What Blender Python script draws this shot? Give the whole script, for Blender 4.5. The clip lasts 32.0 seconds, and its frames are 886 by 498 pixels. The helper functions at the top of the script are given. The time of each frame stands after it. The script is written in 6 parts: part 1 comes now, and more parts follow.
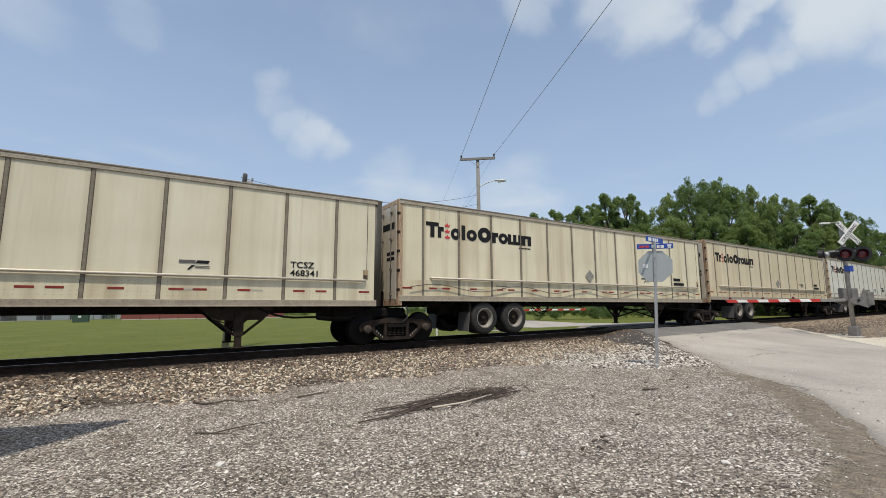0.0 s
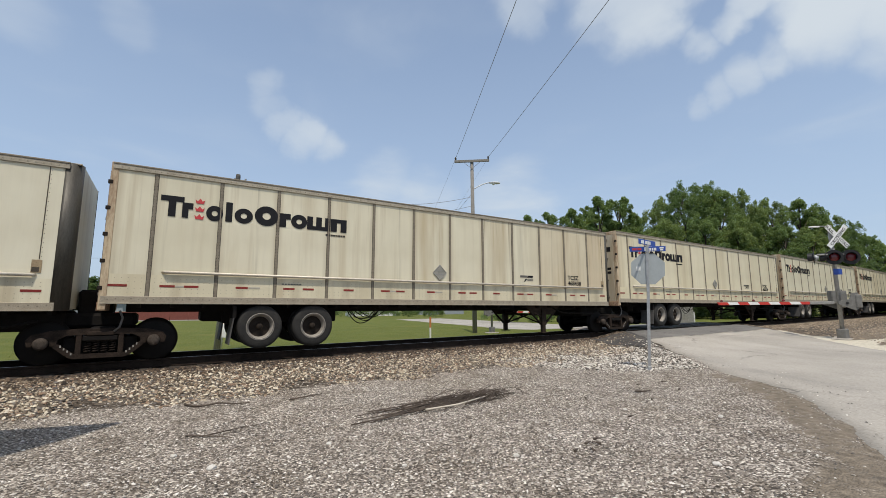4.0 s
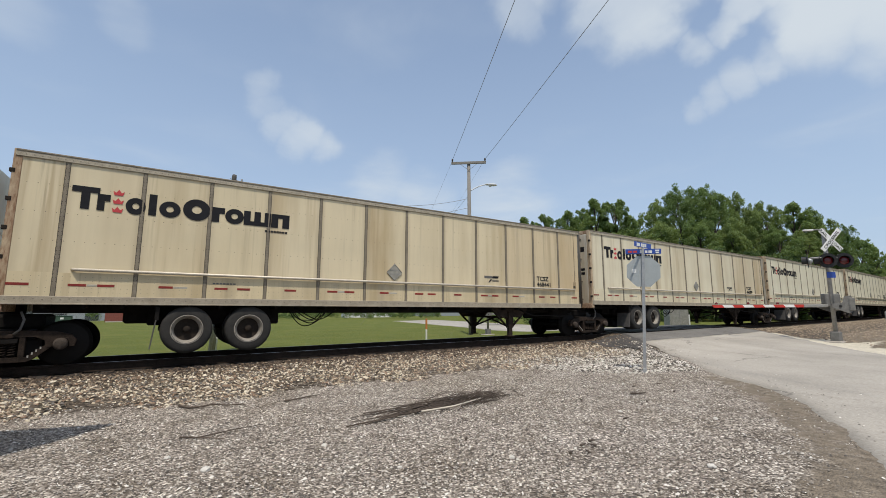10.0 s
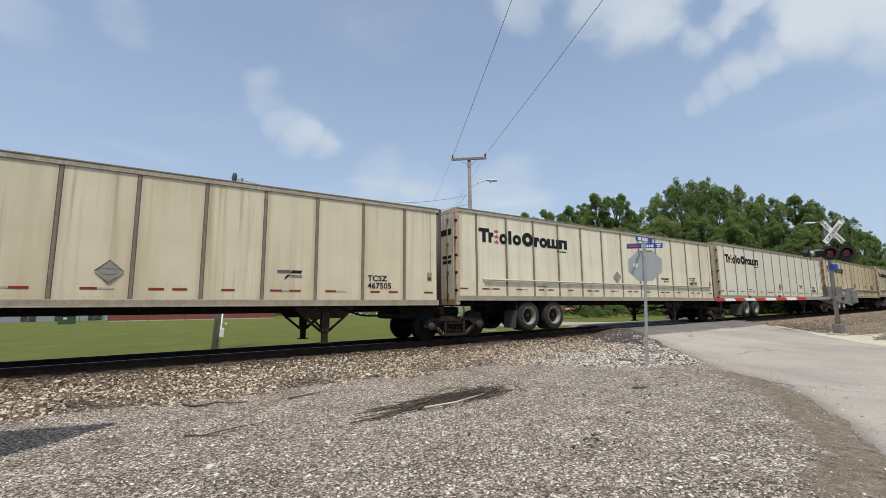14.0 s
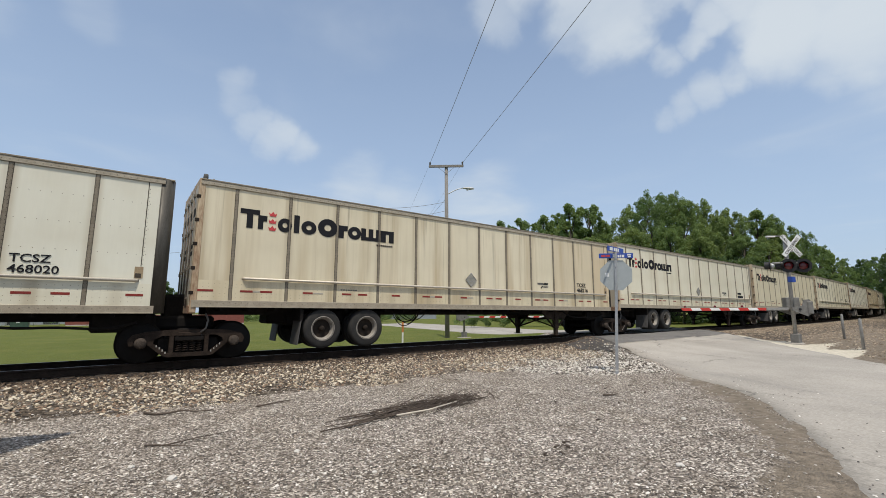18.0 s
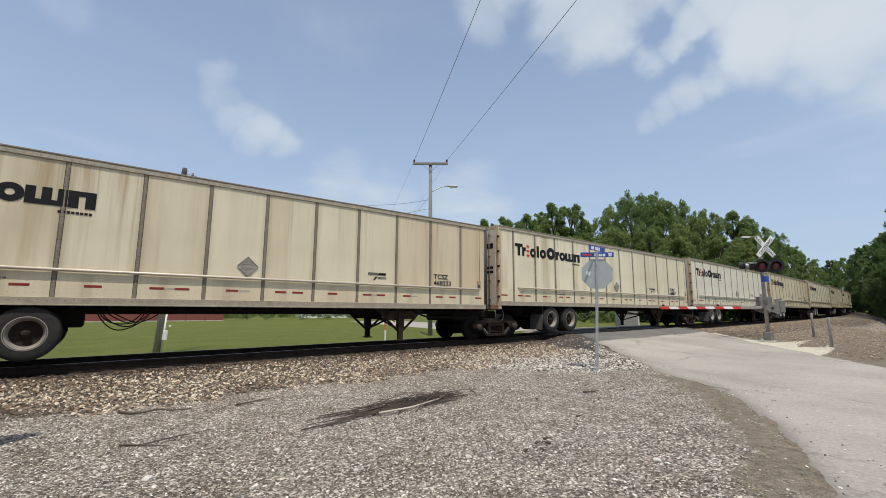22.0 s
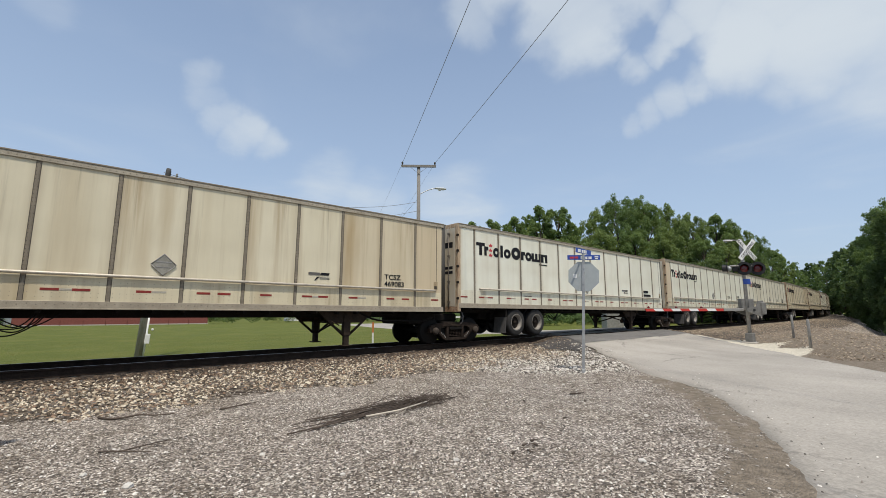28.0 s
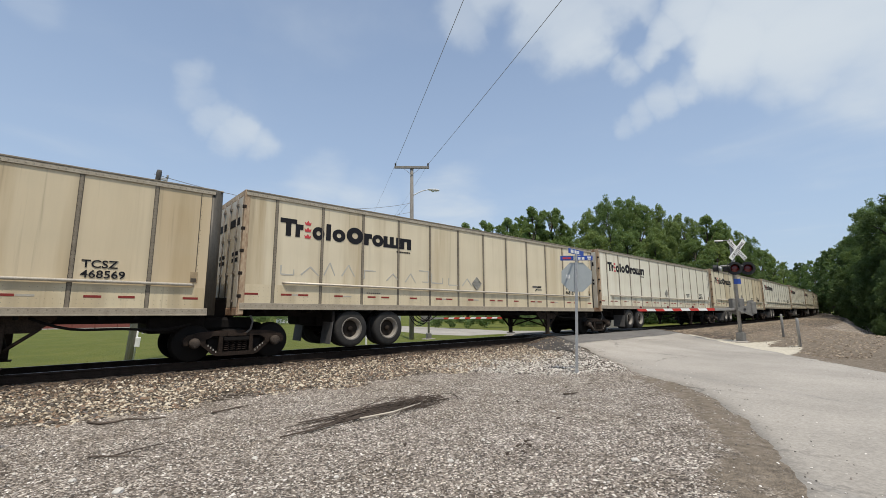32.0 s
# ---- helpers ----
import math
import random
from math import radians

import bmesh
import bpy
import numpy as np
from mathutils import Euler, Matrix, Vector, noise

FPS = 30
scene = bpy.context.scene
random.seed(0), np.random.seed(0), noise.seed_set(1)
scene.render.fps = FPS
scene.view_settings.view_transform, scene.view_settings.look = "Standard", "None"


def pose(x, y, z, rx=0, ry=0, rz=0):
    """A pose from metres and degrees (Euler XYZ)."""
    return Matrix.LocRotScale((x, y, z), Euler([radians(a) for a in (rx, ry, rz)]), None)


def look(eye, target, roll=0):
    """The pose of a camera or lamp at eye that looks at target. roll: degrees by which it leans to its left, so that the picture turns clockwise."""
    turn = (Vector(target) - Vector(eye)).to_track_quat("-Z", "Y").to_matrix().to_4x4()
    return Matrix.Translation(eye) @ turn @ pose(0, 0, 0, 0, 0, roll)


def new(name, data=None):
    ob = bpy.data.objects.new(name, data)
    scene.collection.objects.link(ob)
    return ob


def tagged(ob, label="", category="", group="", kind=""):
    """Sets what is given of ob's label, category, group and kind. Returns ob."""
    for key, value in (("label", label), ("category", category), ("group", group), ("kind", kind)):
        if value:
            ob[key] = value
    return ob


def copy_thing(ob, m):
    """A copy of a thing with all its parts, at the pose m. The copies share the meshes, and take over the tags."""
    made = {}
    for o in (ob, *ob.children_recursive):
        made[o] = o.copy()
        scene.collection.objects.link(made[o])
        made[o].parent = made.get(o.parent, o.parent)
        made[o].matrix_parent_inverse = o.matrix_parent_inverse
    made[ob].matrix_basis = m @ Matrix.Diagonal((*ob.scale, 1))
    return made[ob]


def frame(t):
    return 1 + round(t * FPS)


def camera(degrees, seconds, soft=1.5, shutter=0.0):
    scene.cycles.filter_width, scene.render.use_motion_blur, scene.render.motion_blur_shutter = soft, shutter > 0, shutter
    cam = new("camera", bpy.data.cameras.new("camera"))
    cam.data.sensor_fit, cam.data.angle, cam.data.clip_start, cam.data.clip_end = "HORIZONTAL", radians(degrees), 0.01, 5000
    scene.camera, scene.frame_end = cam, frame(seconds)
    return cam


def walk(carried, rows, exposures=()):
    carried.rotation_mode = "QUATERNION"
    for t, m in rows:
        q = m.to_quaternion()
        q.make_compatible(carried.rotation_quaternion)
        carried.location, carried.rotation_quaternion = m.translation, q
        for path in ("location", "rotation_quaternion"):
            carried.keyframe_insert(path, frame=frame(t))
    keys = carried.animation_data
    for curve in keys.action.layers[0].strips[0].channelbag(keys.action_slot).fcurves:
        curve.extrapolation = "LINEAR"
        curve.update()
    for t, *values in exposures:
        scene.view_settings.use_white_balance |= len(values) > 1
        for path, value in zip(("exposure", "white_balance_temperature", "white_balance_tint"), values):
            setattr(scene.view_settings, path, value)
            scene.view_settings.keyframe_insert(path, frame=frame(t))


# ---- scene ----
# ---- camera and its path ----
EYE = (0.0, 0.0, 1.55)
cam = camera(91.19, 32.0, soft=0.65)


def aim(yaw, tilt, lean):
    """A pose at EYE: yaw clockwise from +y, tilt upwards, lean in degrees."""
    y, p = radians(yaw), radians(tilt)
    e = Vector(EYE)
    return look(e, e + Vector((math.sin(y) * math.cos(p), math.cos(y) * math.cos(p), math.sin(p))), lean)


PATH = [
    (0, 31.91, 7.30, -.58), (1, 32.07, 7.39, -.55), (2, 32.16, 7.45, -.54), (3, 32.36, 7.43, -.40), (3.5, 32.55, 7.49, -.42),
    (5.5, 32.96, 7.65, -.60), (6, 33.06, 7.72, -.56), (6.5, 33.31, 7.80, -.45), (7, 33.40, 7.92, -.29), (7.5, 33.39, 8.01, -.19),
    (8, 33.27, 7.99, -.06), (8.5, 33.16, 7.93, 0), (9, 33.06, 7.89, -.09), (9.5, 33.10, 7.81, -.17), (10, 33.19, 7.75, -.28),
    (10.5, 33.24, 7.70, -.38), (11, 33.20, 7.60, -.47), (11.5, 32.93, 7.35, -.41), (12, 32.52, 7.05, -.48), (12.5, 32.17, 6.91, -.67),
    (13, 32.01, 6.98, -.86), (13.5, 32.34, 7.06, -.92), (14, 33.03, 7.27, -.85), (14.5, 33.77, 7.45, -.64), (16.5, 35.60, 7.84, .13),
    (17, 35.72, 7.97, .04), (17.5, 35.92, 8.08, -.09), (18, 36.26, 8.13, -.27), (18.5, 36.66, 8.11, -.36), (19, 37.03, 8.01, -.36),
    (19.5, 37.38, 7.94, -.32), (20, 37.64, 7.92, -.27), (21, 38.12, 7.91, -.12), (22, 38.45, 7.82, -.09), (22.5, 38.50, 7.72, -.14),
    (23, 38.59, 7.69, -.24), (23.5, 38.71, 7.70, -.40), (24, 38.85, 7.79, -.64), (24.5, 39.00, 7.83, -.70), (25, 39.24, 7.96, -.71),
    (25.5, 39.41, 8.01, -.49), (27.5, 39.96, 8.05, -.10), (28, 40.05, 8.14, -.19), (29, 40.14, 8.24, -.24), (30, 40.38, 8.33, -.41),
    (31, 40.63, 8.40, -.53), (31.5, 40.79, 8.40, -.56), (32, 40.93, 8.29, -.52)]
walk(cam, [(t, aim(y, p, r)) for t, y, p, r in PATH])

# ---- sun, sky, exposure ----
SUN_DIR = Vector((-0.46, -0.89, 2.25)).normalized()       # towards the sun
scene.view_settings.exposure = 0.0
sun = new("sun", bpy.data.lights.new("sun", "SUN"))
sun.data.energy, sun.data.angle, sun.data.color = 3.5, radians(0.7), (1.0, 0.92, 0.80)
sun.matrix_world = look((0, 0, 30), Vector((0, 0, 30)) - SUN_DIR)


def nd(nt, kind, **inputs):
    n = nt.nodes.new(kind)
    for k, v in inputs.items():
        if k in n.inputs:
            n.inputs[k].default_value = v
    return n


def sky_direction(az, el):
    a, e = radians(az), radians(el)
    return (math.sin(a) * math.cos(e), math.cos(a) * math.cos(e), math.sin(e))


def make_world():
    w = bpy.data.worlds.new("world")
    scene.world = w
    w.use_nodes = True
    nt = w.node_tree
    nt.nodes.clear()
    L = nt.links.new
    sky = nt.nodes.new("ShaderNodeTexSky")
    sky.sky_type, sky.sun_disc = "NISHITA", False
    sky.sun_elevation = math.asin(SUN_DIR.z)
    sky.sun_rotation = math.atan2(SUN_DIR.x, SUN_DIR.y)
    sky.air_density, sky.dust_density, sky.ozone_density = 1.0, 1.2, 1.6
    tc = nt.nodes.new("ShaderNodeTexCoord")
    # clouds: soft noise on a plane high above, thicker in some parts of the sky
    sep = nt.nodes.new("ShaderNodeSeparateXYZ")
    L(tc.outputs["Generated"], sep.inputs[0])
    zz = nd(nt, "ShaderNodeMath")
    zz.operation = "MAXIMUM"
    zz.inputs[1].default_value = 0.03
    L(sep.outputs[2], zz.inputs[0])
    div = nt.nodes.new("ShaderNodeVectorMath")
    div.operation = "DIVIDE"
    cmb = nt.nodes.new("ShaderNodeCombineXYZ")
    for i in range(3):
        L(zz.outputs[0], cmb.inputs[i])
    L(tc.outputs["Generated"], div.inputs[0])
    L(cmb.outputs[0], div.inputs[1])
    n1 = nd(nt, "ShaderNodeTexNoise", Scale=1.1, Detail=6.0, Roughness=0.52, Distortion=0.3)
    L(div.outputs[0], n1.inputs["Vector"])
    # the banks' outlines are frayed by a second noise
    fray = nd(nt, "ShaderNodeTexNoise", Scale=4.5, Detail=5.0, Roughness=0.6)
    L(tc.outputs["Generated"], fray.inputs["Vector"])
    cen = nt.nodes.new("ShaderNodeVectorMath")
    cen.operation = "SUBTRACT"
    L(fray.outputs["Color"], cen.inputs[0])
    cen.inputs[1].default_value = (.5, .5, .5)
    scl = nt.nodes.new("ShaderNodeVectorMath")
    scl.operation = "SCALE"
    L(cen.outputs[0], scl.inputs[0])
    scl.inputs["Scale"].default_value = 0.13
    sm = nt.nodes.new("ShaderNodeVectorMath")
    sm.operation = "ADD"
    L(tc.outputs["Generated"], sm.inputs[0])
    L(scl.outputs[0], sm.inputs[1])
    bent = nt.nodes.new("ShaderNodeVectorMath")
    bent.operation = "NORMALIZE"
    L(sm.outputs[0], bent.inputs[0])
    total = None
    # az, el, reach in degrees, weight of each bank of cloud
    for az, el, reach, k in ((60, 33.5, 7, 1.0), (57, 36.5, 7.5, .95), (62, 30.8, 3.6, .75), (55.5, 33.2, 4.2, .66), (64, 37, 7, .9), (45, 36.5, 4.6, .55), (49, 38.5, 5, .66),
                             (68.2, 29.6, 2.6, .66), (65.4, 28.4, 2.3, .6), (70, 31.6, 3.2, .72),
                             (77, 28.6, 6.4, 1.0), (84, 26.5, 7.6, 1.0), (93, 28, 15, 1.0), (82, 33, 9, .95), (74, 33, 5, .85), (80.5, 24, 4.2, .62), (88, 22, 6, .7),
                             (71.8, 26, 2.8, .66), (69.4, 24.8, 2.6, .62), (67, 23.5, 2.4, .55), (64.9, 22.3, 2.0, .46),
                             (14.2, 21.1, 3.4, .74), (11.6, 22.1, 2.8, .6), (16.9, 20.1, 2.8, .58), (9.7, 26.2, 2.4, .40), (10.2, 24.2, 2.4, .42), (-5.5, 29.5, 3.4, .28), (-14, 27, 4, .28),
                             (25, 16.4, 5, .44), (30, 13, 7, .48), (42, 13, 7, .46), (-60, 40, 35, .7), (170, 45, 50, .6)):
        dot = nt.nodes.new("ShaderNodeVectorMath")
        dot.operation = "DOT_PRODUCT"
        L(bent.outputs[0], dot.inputs[0])
        dot.inputs[1].default_value = sky_direction(az, el)
        mr = nt.nodes.new("ShaderNodeMapRange")
        mr.interpolation_type = "SMOOTHSTEP"
        L(dot.outputs["Value"], mr.inputs[0])
        mr.inputs[1].default_value, mr.inputs[2].default_value = math.cos(radians(reach)), 1.0
        mr.inputs[3].default_value, mr.inputs[4].default_value = 0.0, k
        if total is None:
            total = mr.outputs[0]
        else:
            mx = nd(nt, "ShaderNodeMath")
            mx.operation = "MAXIMUM"
            L(total, mx.inputs[0])
            L(mr.outputs[0], mx.inputs[1])
            total = mx.outputs[0]
    # blue gaps inside the large bank
    for az, el, reach, k in ((65.4, 31.0, 2.6, .34), (64.4, 32.6, 2.4, .2), (66.4, 29.8, 2.0, .18), (70.9, 27.5, 2.8, .42), (73.2, 29.0, 2.2, .30), (69.4, 26.6, 2.2, .2), (50.5, 35.6, 2.6, .3)):
        dot = nt.nodes.new("ShaderNodeVectorMath")
        dot.operation = "DOT_PRODUCT"
        L(bent.outputs[0], dot.inputs[0])
        dot.inputs[1].default_value = sky_direction(az, el)
        mr = nt.nodes.new("ShaderNodeMapRange")
        mr.interpolation_type = "SMOOTHSTEP"
        L(dot.outputs["Value"], mr.inputs[0])
        mr.inputs[1].default_value, mr.inputs[2].default_value = math.cos(radians(reach)), 1.0
        mr.inputs[3].default_value, mr.inputs[4].default_value = 0.0, k
        gap = nd(nt, "ShaderNodeMath")
        gap.operation = "SUBTRACT"
        L(total, gap.inputs[0])
        L(mr.outputs[0], gap.inputs[1])
        total = gap.outputs[0]
    ad = nd(nt, "ShaderNodeMath")
    ad.operation = "MULTIPLY_ADD"
    L(n1.outputs[0], ad.inputs[0])
    ad.inputs[1].default_value = 1.3
    L(total, ad.inputs[2])
    cov = nt.nodes.new("ShaderNodeMapRange")
    cov.interpolation_type = "SMOOTHSTEP"
    L(ad.outputs[0], cov.inputs[0])
    cov.inputs[1].default_value, cov.inputs[2].default_value = 0.61, 1.82
    cov.inputs[4].default_value = 0.92
    haze = nd(nt, "ShaderNodeMapRange")
    L(sep.outputs[2], haze.inputs[0])
    haze.inputs[1].default_value, haze.inputs[2].default_value = 0.0, 0.62
    haze.inputs[3].default_value, haze.inputs[4].default_value = 0.85, 0.32
    mxh = nt.nodes.new("ShaderNodeMix")
    mxh.data_type = "RGBA"
    L(haze.outputs[0], mxh.inputs[0])
    L(sky.outputs[0], mxh.inputs[6])
    mxh.inputs[7].default_value = (3.05, 3.85, 5.0, 1)
    mxc = nt.nodes.new("ShaderNodeMix")
    mxc.data_type = "RGBA"
    L(cov.outputs[0], mxc.inputs[0])
    L(mxh.outputs[2], mxc.inputs[6])
    mxc.inputs[7].default_value = (4.45, 4.86, 5.22, 1)
    bg = nd(nt, "ShaderNodeBackground", Strength=0.15)
    L(mxc.outputs[2], bg.inputs[0])
    out = nt.nodes.new("ShaderNodeOutputWorld")
    L(bg.outputs[0], out.inputs[0])


make_world()

# ---- materials ----


def mat(name, a, b=None, rough=0.7, metal=0.0, scale=6.0, fine=60.0, bump=0.15, contrast=0.5, stretch=(1, 1, 1), spec=0.4,
        coords="Object", spread=0.0, bias=0.0):
    """A surface of two tones in large and fine noise, with relief. spread: how far single pieces differ in tone; bias: more of the first tone."""
    b = b or tuple(c * 0.75 for c in a)
    m = bpy.data.materials.new(name)
    m.use_nodes = True
    nt = m.node_tree
    L = nt.links.new
    p = nt.nodes["Principled BSDF"]
    p.inputs["Roughness"].default_value = rough
    p.inputs["Metallic"].default_value = metal
    p.inputs["Specular IOR Level"].default_value = spec
    tc = nt.nodes.new("ShaderNodeTexCoord")
    if coords == "World":
        geo = nt.nodes.new("ShaderNodeNewGeometry")
        src = geo.outputs["Position"]
    else:
        src = tc.outputs[coords]
    mp = nt.nodes.new("ShaderNodeMapping")
    mp.inputs["Scale"].default_value = stretch
    L(src, mp.inputs[0])
    oi = nt.nodes.new("ShaderNodeObjectInfo")
    off = nt.nodes.new("ShaderNodeMath")
    off.operation = "MULTIPLY"
    off.inputs[1].default_value = 37.0 if coords != "World" else 0.0
    L(oi.outputs["Random"], off.inputs[0])
    L(off.outputs[0], mp.inputs["Location"])
    n1 = nd(nt, "ShaderNodeTexNoise", Scale=scale, Detail=4.0, Roughness=0.6)
    n2 = nd(nt, "ShaderNodeTexNoise", Scale=fine, Detail=3.0, Roughness=0.65)
    L(mp.outputs[0], n1.inputs["Vector"])
    L(mp.outputs[0], n2.inputs["Vector"])
    s = nt.nodes.new("ShaderNodeMath")
    s.operation = "ADD"
    L(n1.outputs[0], s.inputs[0])
    L(n2.outputs[0], s.inputs[1])
    last = s.outputs[0]
    if spread:
        gi = nt.nodes.new("ShaderNodeMath")
        gi.operation = "MULTIPLY_ADD"
        L(oi.outputs["Random"], gi.inputs[0])
        gi.inputs[1].default_value = spread
        L(last, gi.inputs[2])
        last = gi.outputs[0]
    mr = nt.nodes.new("ShaderNodeMapRange")
    L(last, mr.inputs[0])
    mr.inputs[1].default_value, mr.inputs[2].default_value = 1.0 - bias - contrast * 0.5, 1.0 - bias + contrast * 0.5 + spread
    mx = nt.nodes.new("ShaderNodeMix")
    mx.data_type = "RGBA"
    L(mr.outputs[0], mx.inputs[0])
    mx.inputs[6].default_value, mx.inputs[7].default_value = (*b, 1), (*a, 1)
    L(mx.outputs[2], p.inputs["Base Color"])
    if bump:
        bp = nd(nt, "ShaderNodeBump", Strength=bump, Distance=0.02)
        L(n2.outputs[0], bp.inputs["Height"])
        L(bp.outputs[0], p.inputs["Normal"])
    return m


def island_tones(m, tones, amount=1.0):
    """Every loose piece of a joined mesh takes one of the tones."""
    nt = m.node_tree
    L = nt.links.new
    p = nt.nodes["Principled BSDF"]
    geo = nt.nodes.new("ShaderNodeNewGeometry")
    ramp = nt.nodes.new("ShaderNodeValToRGB")
    ramp.color_ramp.interpolation = "CONSTANT"
    el = ramp.color_ramp.elements
    while len(el) < len(tones):
        el.new(0.5)
    for i, c in enumerate(tones):
        el[i].position = i / len(tones)
        el[i].color = (*c, 1)
    L(geo.outputs["Random Per Island"], ramp.inputs[0])
    old = p.inputs["Base Color"].links[0].from_socket
    mx = nt.nodes.new("ShaderNodeMix")
    mx.data_type, mx.blend_type = "RGBA", "MULTIPLY"
    mx.inputs[0].default_value = amount
    L(old, mx.inputs[6])
    L(ramp.outputs[0], mx.inputs[7])
    L(mx.outputs[2], p.inputs["Base Color"])
    return m


def paint_material(name, grime=1.0):
    """Trailer paint: the object's own colour, dirtied by vertical streaks; alpha of that colour says how rusty."""
    m = mat(name, (.8, .8, .8), rough=0.45, bump=0.03, spec=0.35)
    nt = m.node_tree
    L = nt.links.new
    p = nt.nodes["Principled BSDF"]
    oi = nt.nodes.new("ShaderNodeObjectInfo")
    tc = nt.nodes.new("ShaderNodeTexCoord")
    mp = nt.nodes.new("ShaderNodeMapping")
    mp.inputs["Scale"].default_value = (1.5, 1.5, 0.16)
    L(tc.outputs["Object"], mp.inputs[0])
    off = nt.nodes.new("ShaderNodeMath")
    off.operation = "MULTIPLY"
    off.inputs[1].default_value = 91.0
    L(oi.outputs["Random"], off.inputs[0])
    L(off.outputs[0], mp.inputs["Location"])
    streak = nd(nt, "ShaderNodeTexNoise", Scale=1.0, Detail=4.0, Roughness=0.5)
    L(mp.outputs[0], streak.inputs["Vector"])
    blot = nd(nt, "ShaderNodeTexNoise", Scale=0.8, Detail=3.0)
    L(tc.outputs["Object"], blot.inputs["Vector"])
    # each panel is stained to its own degree
    share = nt.nodes.new("ShaderNodeMapRange")
    L(oi.outputs["Random"], share.inputs[0])
    share.inputs[3].default_value, share.inputs[4].default_value = 0.35, 2.1
    rusty = nt.nodes.new("ShaderNodeMath")
    rusty.operation, rusty.use_clamp = "MULTIPLY", True
    L(share.outputs[0], rusty.inputs[0])
    L(oi.outputs["Alpha"], rusty.inputs[1])
    # streaks times rust
    mr = nt.nodes.new("ShaderNodeMapRange")
    L(streak.outputs[0], mr.inputs[0])
    mr.inputs[1].default_value, mr.inputs[2].default_value = 0.48, 0.80
    mul = nt.nodes.new("ShaderNodeMath")
    mul.operation = "MULTIPLY"
    L(mr.outputs[0], mul.inputs[0])
    L(rusty.outputs[0], mul.inputs[1])
    mx = nt.nodes.new("ShaderNodeMix")
    mx.data_type = "RGBA"
    L(mul.outputs[0], mx.inputs[0])
    L(oi.outputs["Color"], mx.inputs[6])
    mx.inputs[7].default_value = (0.40, 0.295, 0.155, 1)
    # broad soft brown runs from the roof's edge down
    mpw = nt.nodes.new("ShaderNodeMapping")
    mpw.inputs["Scale"].default_value = (4.2, 4.2, 0.16)
    L(tc.outputs["Object"], mpw.inputs[0])
    L(off.outputs[0], mpw.inputs["Location"])
    run = nd(nt, "ShaderNodeTexNoise", Scale=1.0, Detail=5.0, Roughness=0.6)
    L(mpw.outputs[0], run.inputs["Vector"])
    mrw = nt.nodes.new("ShaderNodeMapRange")
    mrw.interpolation_type = "SMOOTHSTEP"
    L(run.outputs[0], mrw.inputs[0])
    mrw.inputs[1].default_value, mrw.inputs[2].default_value = 0.50, 0.74
    mrw.inputs[4].default_value = 1.0
    # they start under the top rail and fade out on the way down
    sepz = nt.nodes.new("ShaderNodeSeparateXYZ")
    L(tc.outputs["Object"], sepz.inputs[0])
    fade = nt.nodes.new("ShaderNodeMapRange")
    L(sepz.outputs[2], fade.inputs[0])
    fade.inputs[1].default_value, fade.inputs[2].default_value = 2.6, 3.95
    fade.inputs[3].default_value, fade.inputs[4].default_value = 0.45, 1.0
    drip = nt.nodes.new("ShaderNodeMath")
    drip.operation = "MULTIPLY"
    L(mrw.outputs[0], drip.inputs[0])
    L(fade.outputs[0], drip.inputs[1])
    mulw = nt.nodes.new("ShaderNodeMath")
    mulw.operation = "MULTIPLY"
    L(drip.outputs[0], mulw.inputs[0])
    L(rusty.outputs[0], mulw.inputs[1])
    mxw = nt.nodes.new("ShaderNodeMix")
    mxw.data_type = "RGBA"
    L(mulw.outputs[0], mxw.inputs[0])
    L(mx.outputs[2], mxw.inputs[6])
    mxw.inputs[7].default_value = (0.37, 0.275, 0.155, 1)
    # narrow dark drips below the roof's edge
    mpd = nt.nodes.new("ShaderNodeMapping")
    mpd.inputs["Scale"].default_value = (7.5, 7.5, 0.22)
    L(tc.outputs["Object"], mpd.inputs[0])
    L(off.outputs[0], mpd.inputs["Location"])
    thin = nd(nt, "ShaderNodeTexNoise", Scale=1.0, Detail=5.0, Roughness=0.62)
    L(mpd.outputs[0], thin.inputs["Vector"])
    mrd = nt.nodes.new("ShaderNodeMapRange")
    mrd.interpolation_type = "SMOOTHSTEP"
    L(thin.outputs[0], mrd.inputs[0])
    mrd.inputs[1].default_value, mrd.inputs[2].default_value = 0.56, 0.76
    mrd.inputs[4].default_value = 0.85
    dd = nt.nodes.new("ShaderNodeMath")
    dd.operation = "MULTIPLY"
    L(mrd.outputs[0], dd.inputs[0])
    L(fade.outputs[0], dd.inputs[1])
    dd2 = nt.nodes.new("ShaderNodeMath")
    dd2.operation = "MULTIPLY"
    L(dd.outputs[0], dd2.inputs[0])
    L(rusty.outputs[0], dd2.inputs[1])
    mxd = nt.nodes.new("ShaderNodeMix")
    mxd.data_type = "RGBA"
    L(dd2.outputs[0], mxd.inputs[0])
    L(mxw.outputs[2], mxd.inputs[6])
    mxd.inputs[7].default_value = (0.20, 0.155, 0.10, 1)
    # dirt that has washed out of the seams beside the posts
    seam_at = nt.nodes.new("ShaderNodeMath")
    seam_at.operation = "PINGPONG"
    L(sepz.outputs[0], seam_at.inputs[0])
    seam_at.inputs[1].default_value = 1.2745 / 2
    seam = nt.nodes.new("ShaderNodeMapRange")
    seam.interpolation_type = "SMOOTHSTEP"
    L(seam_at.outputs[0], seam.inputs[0])
